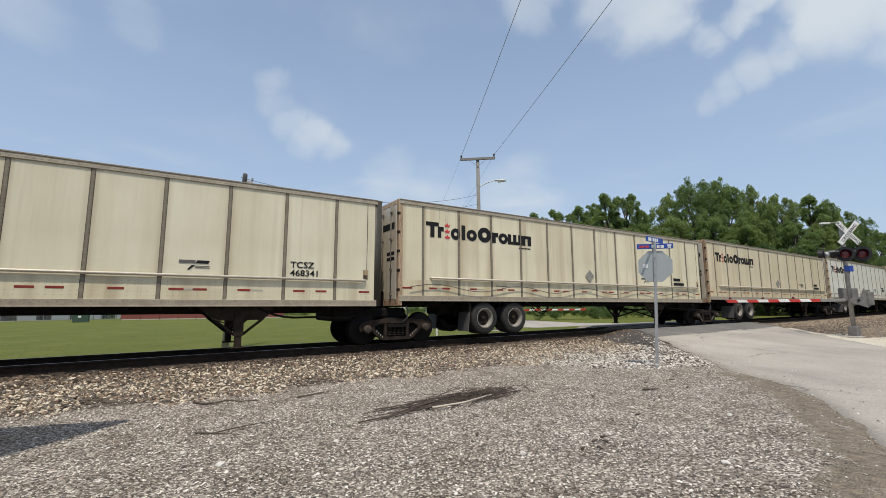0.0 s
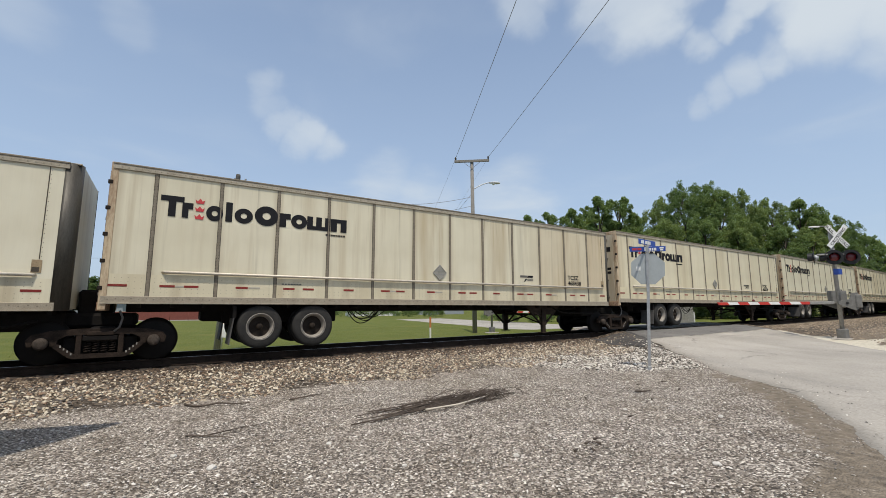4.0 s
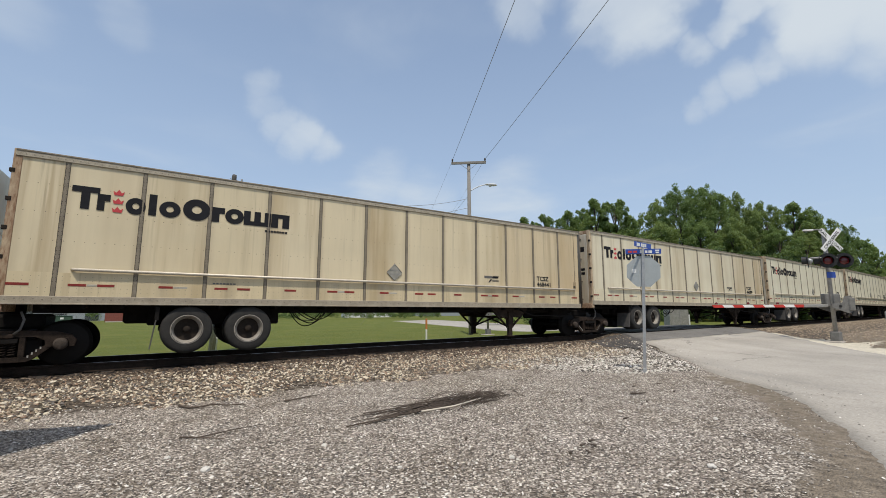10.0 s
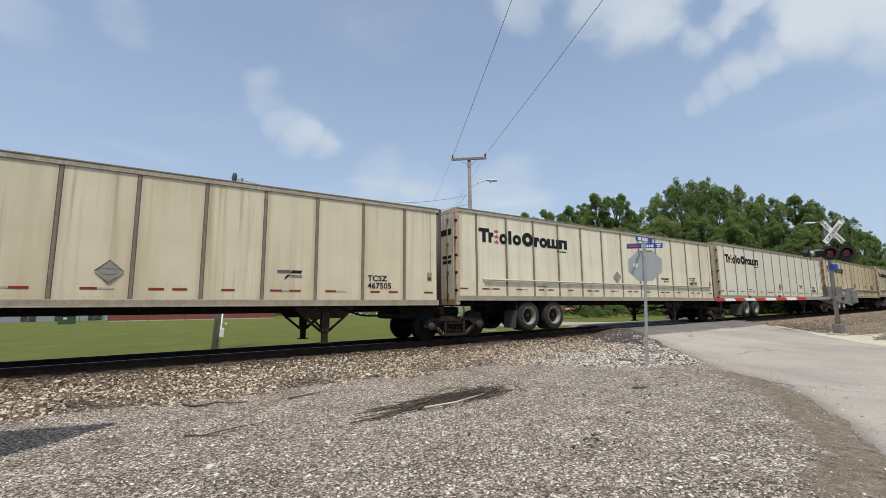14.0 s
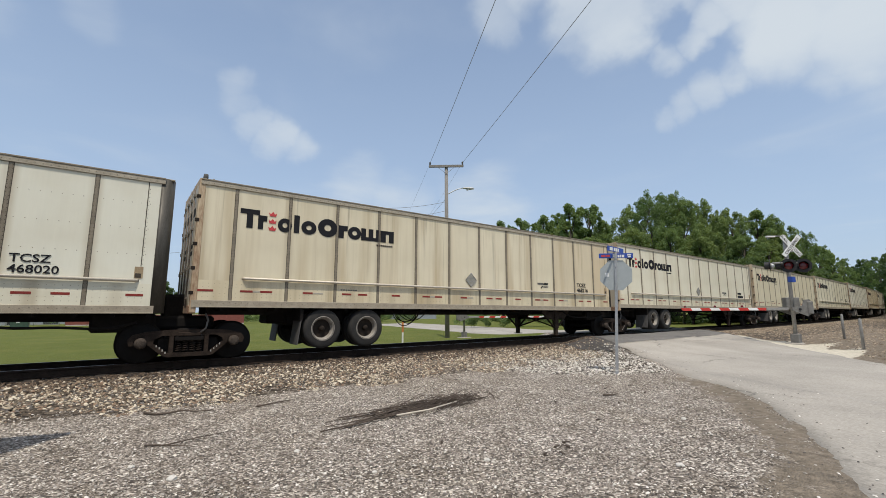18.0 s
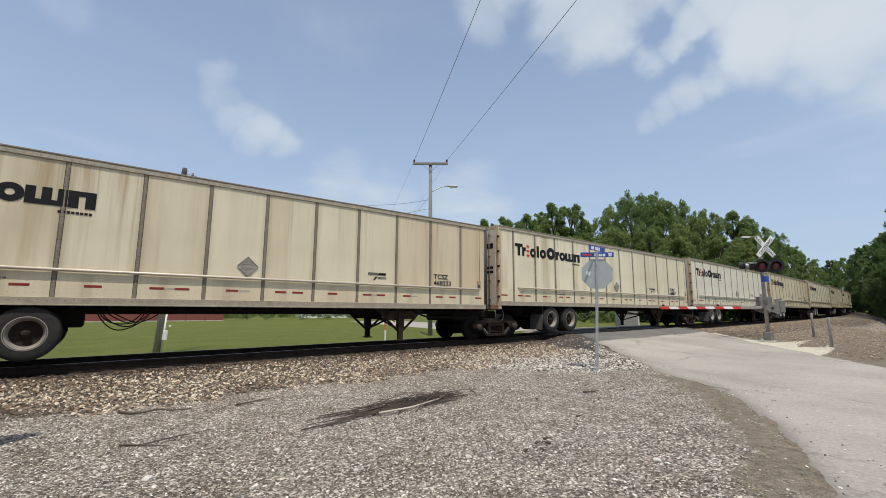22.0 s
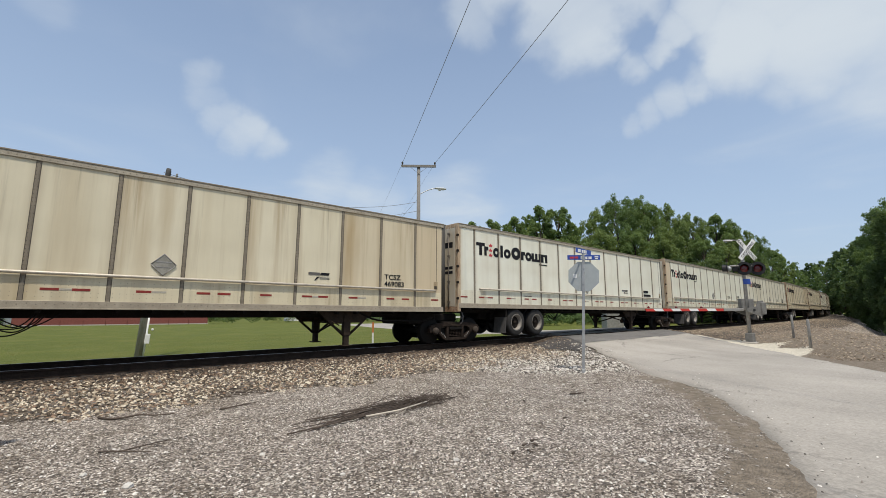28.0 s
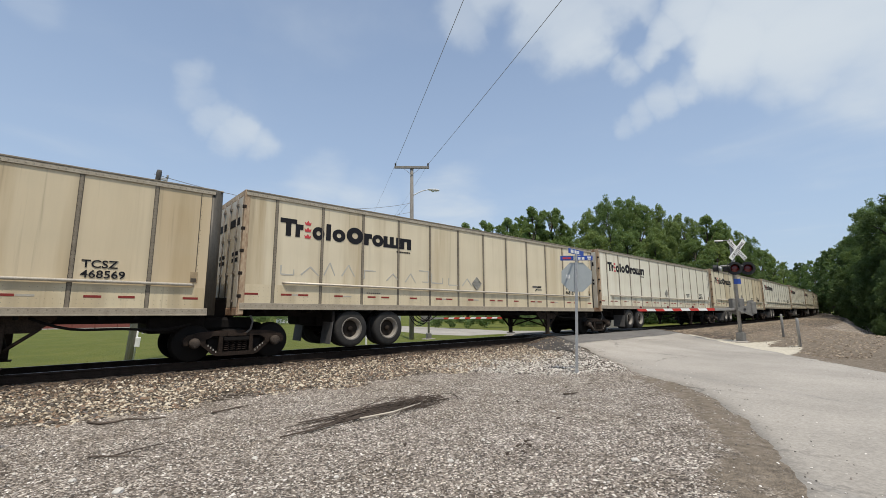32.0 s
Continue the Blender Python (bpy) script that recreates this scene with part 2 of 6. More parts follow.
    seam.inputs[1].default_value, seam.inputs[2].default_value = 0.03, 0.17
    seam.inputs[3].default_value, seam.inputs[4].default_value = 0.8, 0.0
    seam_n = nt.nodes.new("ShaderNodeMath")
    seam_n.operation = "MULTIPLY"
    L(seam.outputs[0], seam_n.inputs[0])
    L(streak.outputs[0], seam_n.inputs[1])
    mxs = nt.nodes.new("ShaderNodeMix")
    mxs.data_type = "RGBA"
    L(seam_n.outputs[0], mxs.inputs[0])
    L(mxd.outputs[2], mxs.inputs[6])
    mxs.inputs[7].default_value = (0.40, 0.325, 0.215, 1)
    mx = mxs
    # faint grey-yellow grime
    mr2 = nt.nodes.new("ShaderNodeMapRange")
    L(blot.outputs[0], mr2.inputs[0])
    mr2.inputs[1].default_value, mr2.inputs[2].default_value = 0.42, 0.72
    mr2.inputs[4].default_value = 0.35 * grime
    mx2 = nt.nodes.new("ShaderNodeMix")
    mx2.data_type = "RGBA"
    L(mr2.outputs[0], mx2.inputs[0])
    L(mx.outputs[2], mx2.inputs[6])
    mx2.inputs[7].default_value = (0.50, 0.44, 0.31, 1)
    # fine vertical wash marks
    mpf = nt.nodes.new("ShaderNodeMapping")
    mpf.inputs["Scale"].default_value = (16, 16, 1.3)
    L(tc.outputs["Object"], mpf.inputs[0])
    L(off.outputs[0], mpf.inputs["Location"])
    wash = nd(nt, "ShaderNodeTexNoise", Scale=1.0, Detail=4.0, Roughness=0.7)
    L(mpf.outputs[0], wash.inputs["Vector"])
    mrf = nt.nodes.new("ShaderNodeMapRange")
    L(wash.outputs[0], mrf.inputs[0])
    mrf.inputs[1].default_value, mrf.inputs[2].default_value = 0.3, 0.7
    mrf.inputs[3].default_value, mrf.inputs[4].default_value = 0.98, 1.02
    mxf = nt.nodes.new("ShaderNodeVectorMath")
    mxf.operation = "SCALE"
    L(mx2.outputs[2], mxf.inputs[0])
    L(mrf.outputs[0], mxf.inputs["Scale"])
    L(mxf.outputs[0], p.inputs["Base Color"])
    return m


M = {}


def make_materials():
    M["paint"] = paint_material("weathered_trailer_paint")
    M["post_seam"] = mat("dirt_filled_seam", (.085, .070, .052), (.045, .037, .028), rough=.8)
    M["nose"] = mat("dull_dark_aluminium", (.10, .092, .076), (.042, .038, .031), rough=.5, metal=.2, stretch=(3, 3, .5), scale=3, fine=30, contrast=.8)
    M["tan"] = mat("tan_stained_plate", (.40, .31, .19), (.25, .18, .105), rough=.7)
    M["stencil"] = mat("worn_white_stencil", (.40, .38, .34), (.2, .19, .17), rough=.8, fine=120)
    M["post"] = mat("aged_aluminium_post", (.275, .235, .175), (.15, .125, .092), rough=.6, metal=.0, fine=90, contrast=.7)
    M["rail_alu"] = mat("aluminium_rail", (.41, .36, .275), (.235, .20, .15), rough=.6, contrast=.7)
    M["rub"] = mat("bright_tube", (.60, .55, .46), (.42, .37, .30), rough=.45, metal=.2)
    M["rust"] = mat("rusty_steel", (.42, .30, .20), (.17, .085, .045), rough=.85, contrast=.35, scale=4, fine=30, bump=.3)
    M["rustpaint"] = mat("rust_streaked_cream_paint", (.56, .455, .31), (.19, .09, .042), rough=.7, contrast=.4, scale=2.2, fine=14, stretch=(2, 2, .5), bias=.05, spread=.35)
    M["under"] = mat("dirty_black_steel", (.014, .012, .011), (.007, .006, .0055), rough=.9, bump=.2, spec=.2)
    M["truck_iron"] = mat("cast_iron_brown", (.046, .033, .0255), (.015, .0115, .0095), spec=.12, rough=.9, bump=.25)
    M["gear_iron"] = mat("dark_brown_gear_steel", (.05, .036, .027), (.018, .0135, .011), spec=.12, rough=.9, bump=.25)
    M["rod"] = mat("grimy_galvanised_rod", (.22, .205, .18), (.10, .075, .055), rough=.7, scale=5, fine=40)
    M["wheel_steel"] = mat("dark_wheel_steel", (.010, .008, .007), (.005, .0045, .004), rough=.7, spec=.2)
    M["cap_iron"] = mat("dusty_bearing_iron", (.085, .068, .055), (.036, .029, .024), rough=.85, spec=.15)
    M["gategrey"] = mat("weathered_gate_casting", (.21, .205, .19), (.12, .115, .105), rough=.7, metal=.1)
    M["dish"] = mat("rusty_dark_wheel_disc", (.035, .027, .021), (.017, .0135, .011), rough=.85, spec=.15)
    M["tyre"] = mat("rubber", (.034, .032, .029), (.016, .0155, .015), rough=.85, bump=.2)
    M["rim"] = mat("grey_steel_rim", (.36, .335, .295), (.15, .13, .105), rough=.65, metal=.1, contrast=.8)
    M["flap"] = mat("rubber_flap", (.10, .095, .09), (.06, .058, .055), rough=.8)
    M["red"] = mat("red_reflector", (.27, .03, .02), (.17, .022, .017), rough=.4)
    M["tape"] = mat("dull_white_tape", (.46, .43, .36), (.34, .31, .25), rough=.5, bump=0)
    M["crown"] = mat("red_vinyl", (.55, .05, .06), (.45, .05, .05), rough=.5)
    M["black"] = mat("black_vinyl", (.02, .02, .024), (.014, .014, .016), rough=.65, bump=0, spec=.12)
    M["greyvinyl"] = mat("grey_vinyl", (.13, .12, .11), (.10, .095, .09), rough=.5, bump=0)
    M["placard"] = mat("placard_holder", (.34, .325, .28), (.20, .19, .16), rough=.5)
    M["toprail"] = mat("cream_top_rail", (.46, .41, .32), (.26, .222, .165), rough=.5, contrast=.6)
    M["steel_rail"] = mat("rail_steel", (.04, .029, .022), (.018, .013, .010), rough=.85, spec=.15)
    M["railhead"] = mat("rail_head", (.22, .21, .20), (.12, .11, .105), rough=.45, metal=.6)
    M["tie"] = mat("creosoted_timber", (.045, .036, .03), (.022, .018, .015), rough=.9, stretch=(1, 6, 1), spread=.3)
    M["concrete"] = mat("worn_concrete", (.42, .387, .338), (.262, .242, .21), rough=.9, coords="World", scale=.42, fine=30, contrast=.5, bump=.15, stretch=(1.0, .8, 1))
    M["asphalt"] = mat("old_asphalt", (.20, .19, .175), (.11, .105, .10), rough=.92, coords="World", scale=.7, fine=50, contrast=.6, bump=.3)
    M["galv"] = mat("galvanised_steel", (.45, .46, .46), (.33, .34, .345), rough=.5, metal=.5)
    M["signback"] = mat("bare_sign_aluminium", (.42, .45, .45), (.36, .39, .39), rough=.55, metal=.3, bump=.03)
    M["blue"] = mat("blue_sign", (.03, .08, .36), (.025, .065, .30), rough=.4, bump=.02)
    M["white"] = mat("white_paint", (.78, .78, .76), (.66, .66, .63), rough=.5, bump=.04)
    M["gatered"] = mat("red_gate_tape", (.55, .045, .035), (.42, .04, .03), rough=.4, bump=.02)
    M["signalblack"] = mat("black_signal_paint", (.018, .017, .017), (.012, .012, .012), rough=.5, bump=.03)
    M["lens"] = mat("dark_red_lens", (.15, .011, .014), (.09, .007, .009), rough=.2, bump=.02, spec=.6)
    M["alubox"] = mat("grey_cast_housing", (.35, .34, .32), (.22, .213, .198), rough=.55, metal=.3)
    M["pole"] = mat("weathered_pole_wood", (.26, .245, .225), (.16, .15, .138), rough=.9, stretch=(6, 6, .7), scale=4, fine=24, bump=.4)
    M["lampgrey"] = mat("pale_lamp_housing", (.62, .63, .63), (.48, .49, .49), rough=.5)
    M["wire"] = mat("wire", (.26, .265, .29), rough=.6, bump=0)
    M["bark"] = mat("bark", (.12, .095, .075), (.06, .05, .04), rough=.95, stretch=(5, 5, 1), bump=.6)
    M["stick"] = mat("dry_branch", (.125, .098, .078), (.05, .038, .03), rough=.9, fine=30, bump=.3, spread=.2)
    M["barestick"] = mat("barkless_branch", (.62, .56, .47), (.45, .40, .33), rough=.8, bump=.1)
    M["redfence"] = mat("faded_red_windscreen", (.23, .068, .052), (.14, .045, .036), rough=.8)
    M["shed"] = mat("plain_render", (.45, .43, .40), rough=.9)
    M["housewhite"] = mat("white_siding", (.78, .78, .76), (.68, .68, .66), rough=.6)
    M["roof"] = mat("grey_shingle", (.13, .125, .12), (.08, .078, .075), rough=.9)
    M["glassdark"] = mat("dark_pane", (.03, .035, .04), rough=.1, bump=0)
    M["greybuild"] = mat("grey_cladding", (.30, .33, .36), (.22, .245, .27), rough=.7)
    M["greenbin"] = mat("green_steel", (.05, .09, .06), (.03, .06, .04), rough=.5)
    M["faded"] = mat("faded_grey_spray", (.36, .35, .32), (.52, .49, .42), rough=.6, bump=0, scale=2.0, contrast=.8)
    M["orange"] = mat("orange_plastic", (.55, .20, .06), rough=.5)
    M["ballast"] = island_tones(mat("ballast_stone", (1, .975, .925), (.70, .67, .62), rough=.9, fine=40, bump=.3),
                                [(.46, .40, .31), (.20, .16, .12), (.72, .66, .55), (.10, .08, .062), (.34, .27, .20), (.15, .125, .10), (.58, .52, .42), (.065, .054, .045), (.27, .185, .135), (.42, .37, .30), (.09, .075, .06), (.19, .175, .165), (.27, .195, .145), (.13, .12, .115), (.66, .61, .52)])
    M["ballast_pale"] = island_tones(mat("pale_ballast", (1, 1, 1), (.75, .74, .72), rough=.9, fine=40, bump=.3),
                                     [(.60, .57, .52), (.36, .33, .29), (.76, .73, .67), (.13, .115, .10), (.48, .44, .38), (.24, .21, .18), (.08, .07, .062), (.66, .63, .57)])
    M["ballast_brown"] = island_tones(mat("rust_browned_ballast", (1, 1, 1), (.7, .68, .65), rough=.95, fine=40, bump=.3),
                                      [(.11, .076, .05), (.065, .046, .032), (.16, .118, .083), (.042, .031, .023), (.085, .061, .042), (.24, .19, .14), (.055, .041, .032), (.032, .025, .02)])
    M["chips"] = island_tones(mat("gravel_chip", (1, 1, 1), (.8, .8, .8), rough=.9, fine=40, bump=.2),
                              [(.28, .25, .22), (.48, .44, .39), (.12, .105, .093), (.62, .58, .52), (.34, .305, .265), (.17, .15, .135), (.42, .385, .34), (.80, .76, .70), (.22, .195, .17), (.09, .08, .07)])
    M["bank_stone"] = island_tones(mat("tan_bank_stone", (1, 1, 1), (.75, .73, .70), rough=.95, fine=40, bump=.3),
                                   [(.34, .275, .20), (.23, .18, .13), (.44, .36, .27), (.15, .115, .085), (.29, .232, .17), (.39, .32, .235), (.19, .148, .108)])
    # the fourth leaf tone is darkened: the wood's shade put into its colour
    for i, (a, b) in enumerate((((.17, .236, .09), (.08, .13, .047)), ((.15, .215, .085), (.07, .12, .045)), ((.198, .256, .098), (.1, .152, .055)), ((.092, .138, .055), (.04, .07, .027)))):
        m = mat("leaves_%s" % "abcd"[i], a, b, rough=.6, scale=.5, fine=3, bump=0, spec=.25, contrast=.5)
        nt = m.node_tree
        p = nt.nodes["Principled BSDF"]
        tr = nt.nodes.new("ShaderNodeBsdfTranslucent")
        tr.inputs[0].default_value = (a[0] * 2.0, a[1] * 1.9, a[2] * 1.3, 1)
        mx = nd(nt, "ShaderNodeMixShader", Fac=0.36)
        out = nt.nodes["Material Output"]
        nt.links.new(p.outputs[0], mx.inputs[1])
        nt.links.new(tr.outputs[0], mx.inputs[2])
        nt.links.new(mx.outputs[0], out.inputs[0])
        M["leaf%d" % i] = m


make_materials()


def ground_material():
    """Grey gravel, with ballast, grass, bare earth and pale sand where the sheet's own zones say so."""
    m = bpy.data.materials.new("ground_surface")
    m.use_nodes = True
    nt = m.node_tree
    L = nt.links.new
    p = nt.nodes["Principled BSDF"]
    p.inputs["Roughness"].default_value = 0.95
    p.inputs["Specular IOR Level"].default_value = 0.2
    geo = nt.nodes.new("ShaderNodeNewGeometry")
    pos = geo.outputs["Position"]

    def noise_at(scale, detail=4.0, rough=.6):
        n = nd(nt, "ShaderNodeTexNoise", Scale=scale, Detail=detail, Roughness=rough)
        L(pos, n.inputs["Vector"])
        return n.outputs[0]

    def ramp(src, *stops):
        r = nt.nodes.new("ShaderNodeValToRGB")
        el = r.color_ramp.elements
        while len(el) < len(stops):
            el.new(.5)
        for e, (q, c) in zip(el, stops):
            e.position, e.color = q, (*c, 1)
        L(src, r.inputs[0])
        return r.outputs[0]

    def mix(f, a, b, blend="MIX"):
        n = nt.nodes.new("ShaderNodeMix")
        n.data_type, n.blend_type = "RGBA", blend
        if isinstance(f, float):
            n.inputs[0].default_value = f
        else:
            L(f, n.inputs[0])
        L(a, n.inputs[6])
        L(b, n.inputs[7])
        return n.outputs[2]

    big, mid, small = noise_at(.45), noise_at(3.0), noise_at(9.0)
    vor = nd(nt, "ShaderNodeTexVoronoi", Scale=48.0)
    L(pos, vor.inputs["Vector"])
    vorb = nd(nt, "ShaderNodeTexVoronoi", Scale=17.0)
    L(pos, vorb.inputs["Vector"])
    vsep = nt.nodes.new("ShaderNodeSeparateColor")
    L(vor.outputs["Color"], vsep.inputs[0])
    bsep = nt.nodes.new("ShaderNodeSeparateColor")
    L(vorb.outputs["Color"], bsep.inputs[0])
    gravel = ramp(vsep.outputs[0], (0, (.08, .07, .062)), (.3, (.18, .158, .137)), (.65, (.345, .308, .273)), (.86, (.57, .52, .47)), (1, (.92, .88, .80)))
    tint = ramp(big, (.3, (.86, .84, .80)), (.7, (1.0, 1.0, 1.0)))
    gravel = mix(1.0, gravel, tint, "MULTIPLY")
    gravel = mix(1.0, gravel, ramp(noise_at(1.7, 5.0, .65), (.36, (.70, .67, .63)), (.5, (.92, .90, .88)), (.66, (1.1, 1.09, 1.07))), "MULTIPLY")
    # bed under the ballast, darkened to hold the shade of the gaps
    stone = ramp(bsep.outputs[0], (0, (.035, .028, .022)), (.4, (.075, .06, .047)), (.75, (.14, .115, .09)), (1, (.27, .235, .19)))
    gn = noise_at(.32, 7.0, .72)
    gn2 = noise_at(14.0, 3.0, .7)
    grass = mix(.5, ramp(gn, (.3, (.078, .105, .019)), (.5, (.118, .14, .027)), (.68, (.195, .188, .05))), ramp(gn2, (.3, (.068, .09, .017)), (.7, (.16, .172, .04))))
    earth = ramp(small, (.3, (.135, .112, .086)), (.7, (.27, .225, .172)))
    sand = ramp(small, (.3, (.50, .455, .36)), (.7, (.68, .63, .52)))
    col = gravel
    for zone, c in (("earth", earth), ("ballast", stone), ("sand", sand), ("grass", grass)):
        at = nt.nodes.new("ShaderNodeAttribute")
        at.attribute_name = zone
        a1 = nt.nodes.new("ShaderNodeMath")
        a1.operation = "MULTIPLY_ADD"
        L(mid, a1.inputs[0])
        a1.inputs[1].default_value = .8
        L(at.outputs["Fac"], a1.inputs[2])
        a2 = nt.nodes.new("ShaderNodeMapRange")
        a2.interpolation_type = "SMOOTHSTEP"
        L(a1.outputs[0], a2.inputs[0])
        a2.inputs[1].default_value, a2.inputs[2].default_value = .78, 1.02
        col = mix(a2.outputs[0], col, c)
    L(col, p.inputs["Base Color"])
    bp = nd(nt, "ShaderNodeBump", Strength=1.0, Distance=.02)
    L(vor.outputs["Distance"], bp.inputs["Height"])
    bp.invert = True
    L(bp.outputs[0], p.inputs["Normal"])
    return m


M["ground"] = ground_material()


def add_cracks(m, scale, width, dark):
    """Thin dark wandering cracks and joints in a paved surface."""
    nt = m.node_tree
    L = nt.links.new
    p = nt.nodes["Principled BSDF"]
    geo = nt.nodes.new("ShaderNodeNewGeometry")
    wob = nd(nt, "ShaderNodeTexNoise", Scale=1.6, Detail=5.0, Roughness=.65)
    L(geo.outputs["Position"], wob.inputs["Vector"])
    sc = nt.nodes.new("ShaderNodeVectorMath")
    sc.operation = "SCALE"
    L(wob.outputs["Color"], sc.inputs[0])
    sc.inputs["Scale"].default_value = .9
    ad = nt.nodes.new("ShaderNodeVectorMath")
    ad.operation = "ADD"
    L(geo.outputs["Position"], ad.inputs[0])
    L(sc.outputs[0], ad.inputs[1])
    v = nt.nodes.new("ShaderNodeTexVoronoi")
    v.feature = "DISTANCE_TO_EDGE"
    v.inputs["Scale"].default_value = scale
    L(ad.outputs[0], v.inputs["Vector"])
    mr = nt.nodes.new("ShaderNodeMapRange")
    L(v.outputs["Distance"], mr.inputs[0])
    mr.inputs[1].default_value, mr.inputs[2].default_value = width * .3, width
    mr.inputs[3].default_value, mr.inputs[4].default_value = dark, 0.0
    part_ = nd(nt, "ShaderNodeTexNoise", Scale=.6, Detail=2.0)
    L(geo.outputs["Position"], part_.inputs["Vector"])
    mk = nt.nodes.new("ShaderNodeMapRange")
    L(part_.outputs[0], mk.inputs[0])
    mk.inputs[1].default_value, mk.inputs[2].default_value = .42, .6
    mu = nt.nodes.new("ShaderNodeMath")
    mu.operation = "MULTIPLY"
    L(mr.outputs[0], mu.inputs[0])
    L(mk.outputs[0], mu.inputs[1])
    old = p.inputs["Base Color"].links[0].from_socket
    mx = nt.nodes.new("ShaderNodeMix")
    mx.data_type = "RGBA"
    L(mu.outputs[0], mx.inputs[0])
    L(old, mx.inputs[6])
    mx.inputs[7].default_value = (.07, .062, .055, 1)
    L(mx.outputs[2], p.inputs["Base Color"])


add_cracks(M["concrete"], .24, .008, .55)
add_cracks(M["asphalt"], .5, .02, .7)

# ---- mesh helpers ----


def mesh_of(name, bm, *materials):
    me = bpy.data.meshes.new(name)
    bm.to_mesh(me)
    bm.free()
    for m in materials:
        me.materials.append(m)
    return me


def link_part(name, me, parent, label="", at=None):
    ob = new(name, me)
    ob.parent = parent
    if at is not None:
        ob.matrix_basis = at
    if label:
        ob["label"] = label
    return ob


def part(name, bm, material, parent, label="", at=None):
    return link_part(name, mesh_of(name, bm, material), parent, label, at)


def thing(name, label, category, at=None, group="", kind=""):
    ob = new(name)
    ob.empty_display_size = 0.2
    if at is not None:
        ob.matrix_basis = at
    return tagged(ob, label, category, group, kind)


def box(bm, x0, y0, z0, x1, y1, z1, bevel=0.0):
    vs = [bm.verts.new(p) for p in ((x0, y0, z0), (x1, y0, z0), (x1, y1, z0), (x0, y1, z0), (x0, y0, z1), (x1, y0, z1), (x1, y1, z1), (x0, y1, z1))]
    fs = [bm.faces.new([vs[i] for i in q]) for q in ((3, 2, 1, 0), (4, 5, 6, 7), (0, 1, 5, 4), (1, 2, 6, 5), (2, 3, 7, 6), (3, 0, 4, 7))]
    if bevel:
        es = list({e for f in fs for e in f.edges})
        bmesh.ops.bevel(bm, geom=es, offset=bevel, segments=1, affect="EDGES", profile=0.5)
    return bm


def dot(bm, x, y, z, r):
    """A flat rivet head that faces -y."""
    bm.faces.new([bm.verts.new(p) for p in ((x - r, y, z - r), (x + r, y, z - r), (x + r, y, z + r), (x - r, y, z + r))])


def tube(bm, pts, r, n=8, caps=True):
    """A round bar along points; r is one radius or one for each point."""
    pts = [Vector(p) for p in pts]
    rs = r if isinstance(r, (list, tuple)) else [r] * len(pts)
    rings = []
    side = None
    for i, p in enumerate(pts):
        d = (pts[min(i + 1, len(pts) - 1)] - pts[max(i - 1, 0)]).normalized()
        if side is None or abs(side.dot(d)) > .98:
            side = d.orthogonal().normalized()
        side = (side - d * side.dot(d)).normalized()
        up = d.cross(side)
        rings.append([bm.verts.new(p + (side * math.cos(a) + up * math.sin(a)) * rs[i]) for a in [2 * math.pi * k / n for k in range(n)]])
    for a, b in zip(rings, rings[1:]):
        for k in range(n):
            f = bm.faces.new((a[k], a[(k + 1) % n], b[(k + 1) % n], b[k]))
            f.smooth = True
    if caps:
        bm.faces.new(rings[0][::-1])
        bm.faces.new(rings[-1])
    return bm


def lathe(bm, profile, n=32, axis="Y", centre=(0, 0, 0), caps=True):
    """Turns (radius, height) pairs round an axis."""
    rings = []
    c = Vector(centre)
    for r, h in profile:
        ring = []
        for k in range(n):
            a = 2 * math.pi * k / n
            u, v = r * math.cos(a), r * math.sin(a)
            ring.append(bm.verts.new(c + Vector((u, h, v) if axis == "Y" else (u, v, h) if axis == "Z" else (h, u, v))))
        rings.append(ring)
    for a, b in zip(rings, rings[1:]):
        for k in range(n):
            f = bm.faces.new((a[k], a[(k + 1) % n], b[(k + 1) % n], b[k]))
            f.smooth = True
    if caps:
        for ring, q in ((rings[0], 1), (rings[-1], -1)):
            bm.faces.new(ring[::q])
    bmesh.ops.recalc_face_normals(bm, faces=bm.faces[:])
    return bm


def column(bm, outline, z0, z1):
    """An upright bar: an outline in x and y, from z0 to z1."""
    a = [bm.verts.new((x, y, z0)) for x, y in outline]
    b = [bm.verts.new((x, y, z1)) for x, y in outline]
    n = len(a)
    bm.faces.new(a[::-1])
    bm.faces.new(b)
    for i in range(n):
        bm.faces.new((a[i], a[(i + 1) % n], b[(i + 1) % n], b[i])).smooth = n > 6
    bmesh.ops.recalc_face_normals(bm, faces=bm.faces[:])
    return bm


def prism(bm, outline, y0, y1):
    """A plate: an outline in x and z, from y0 to y1."""
    a = [bm.verts.new((x, y0, z)) for x, z in outline]
    b = [bm.verts.new((x, y1, z)) for x, z in outline]
    n = len(a)
    bm.faces.new(a)
    bm.faces.new(b[::-1])
    for i in range(n):
        bm.faces.new((a[(i + 1) % n], a[i], b[i], b[(i + 1) % n]))
    bmesh.ops.recalc_face_normals(bm, faces=bm.faces[:])
    return bm


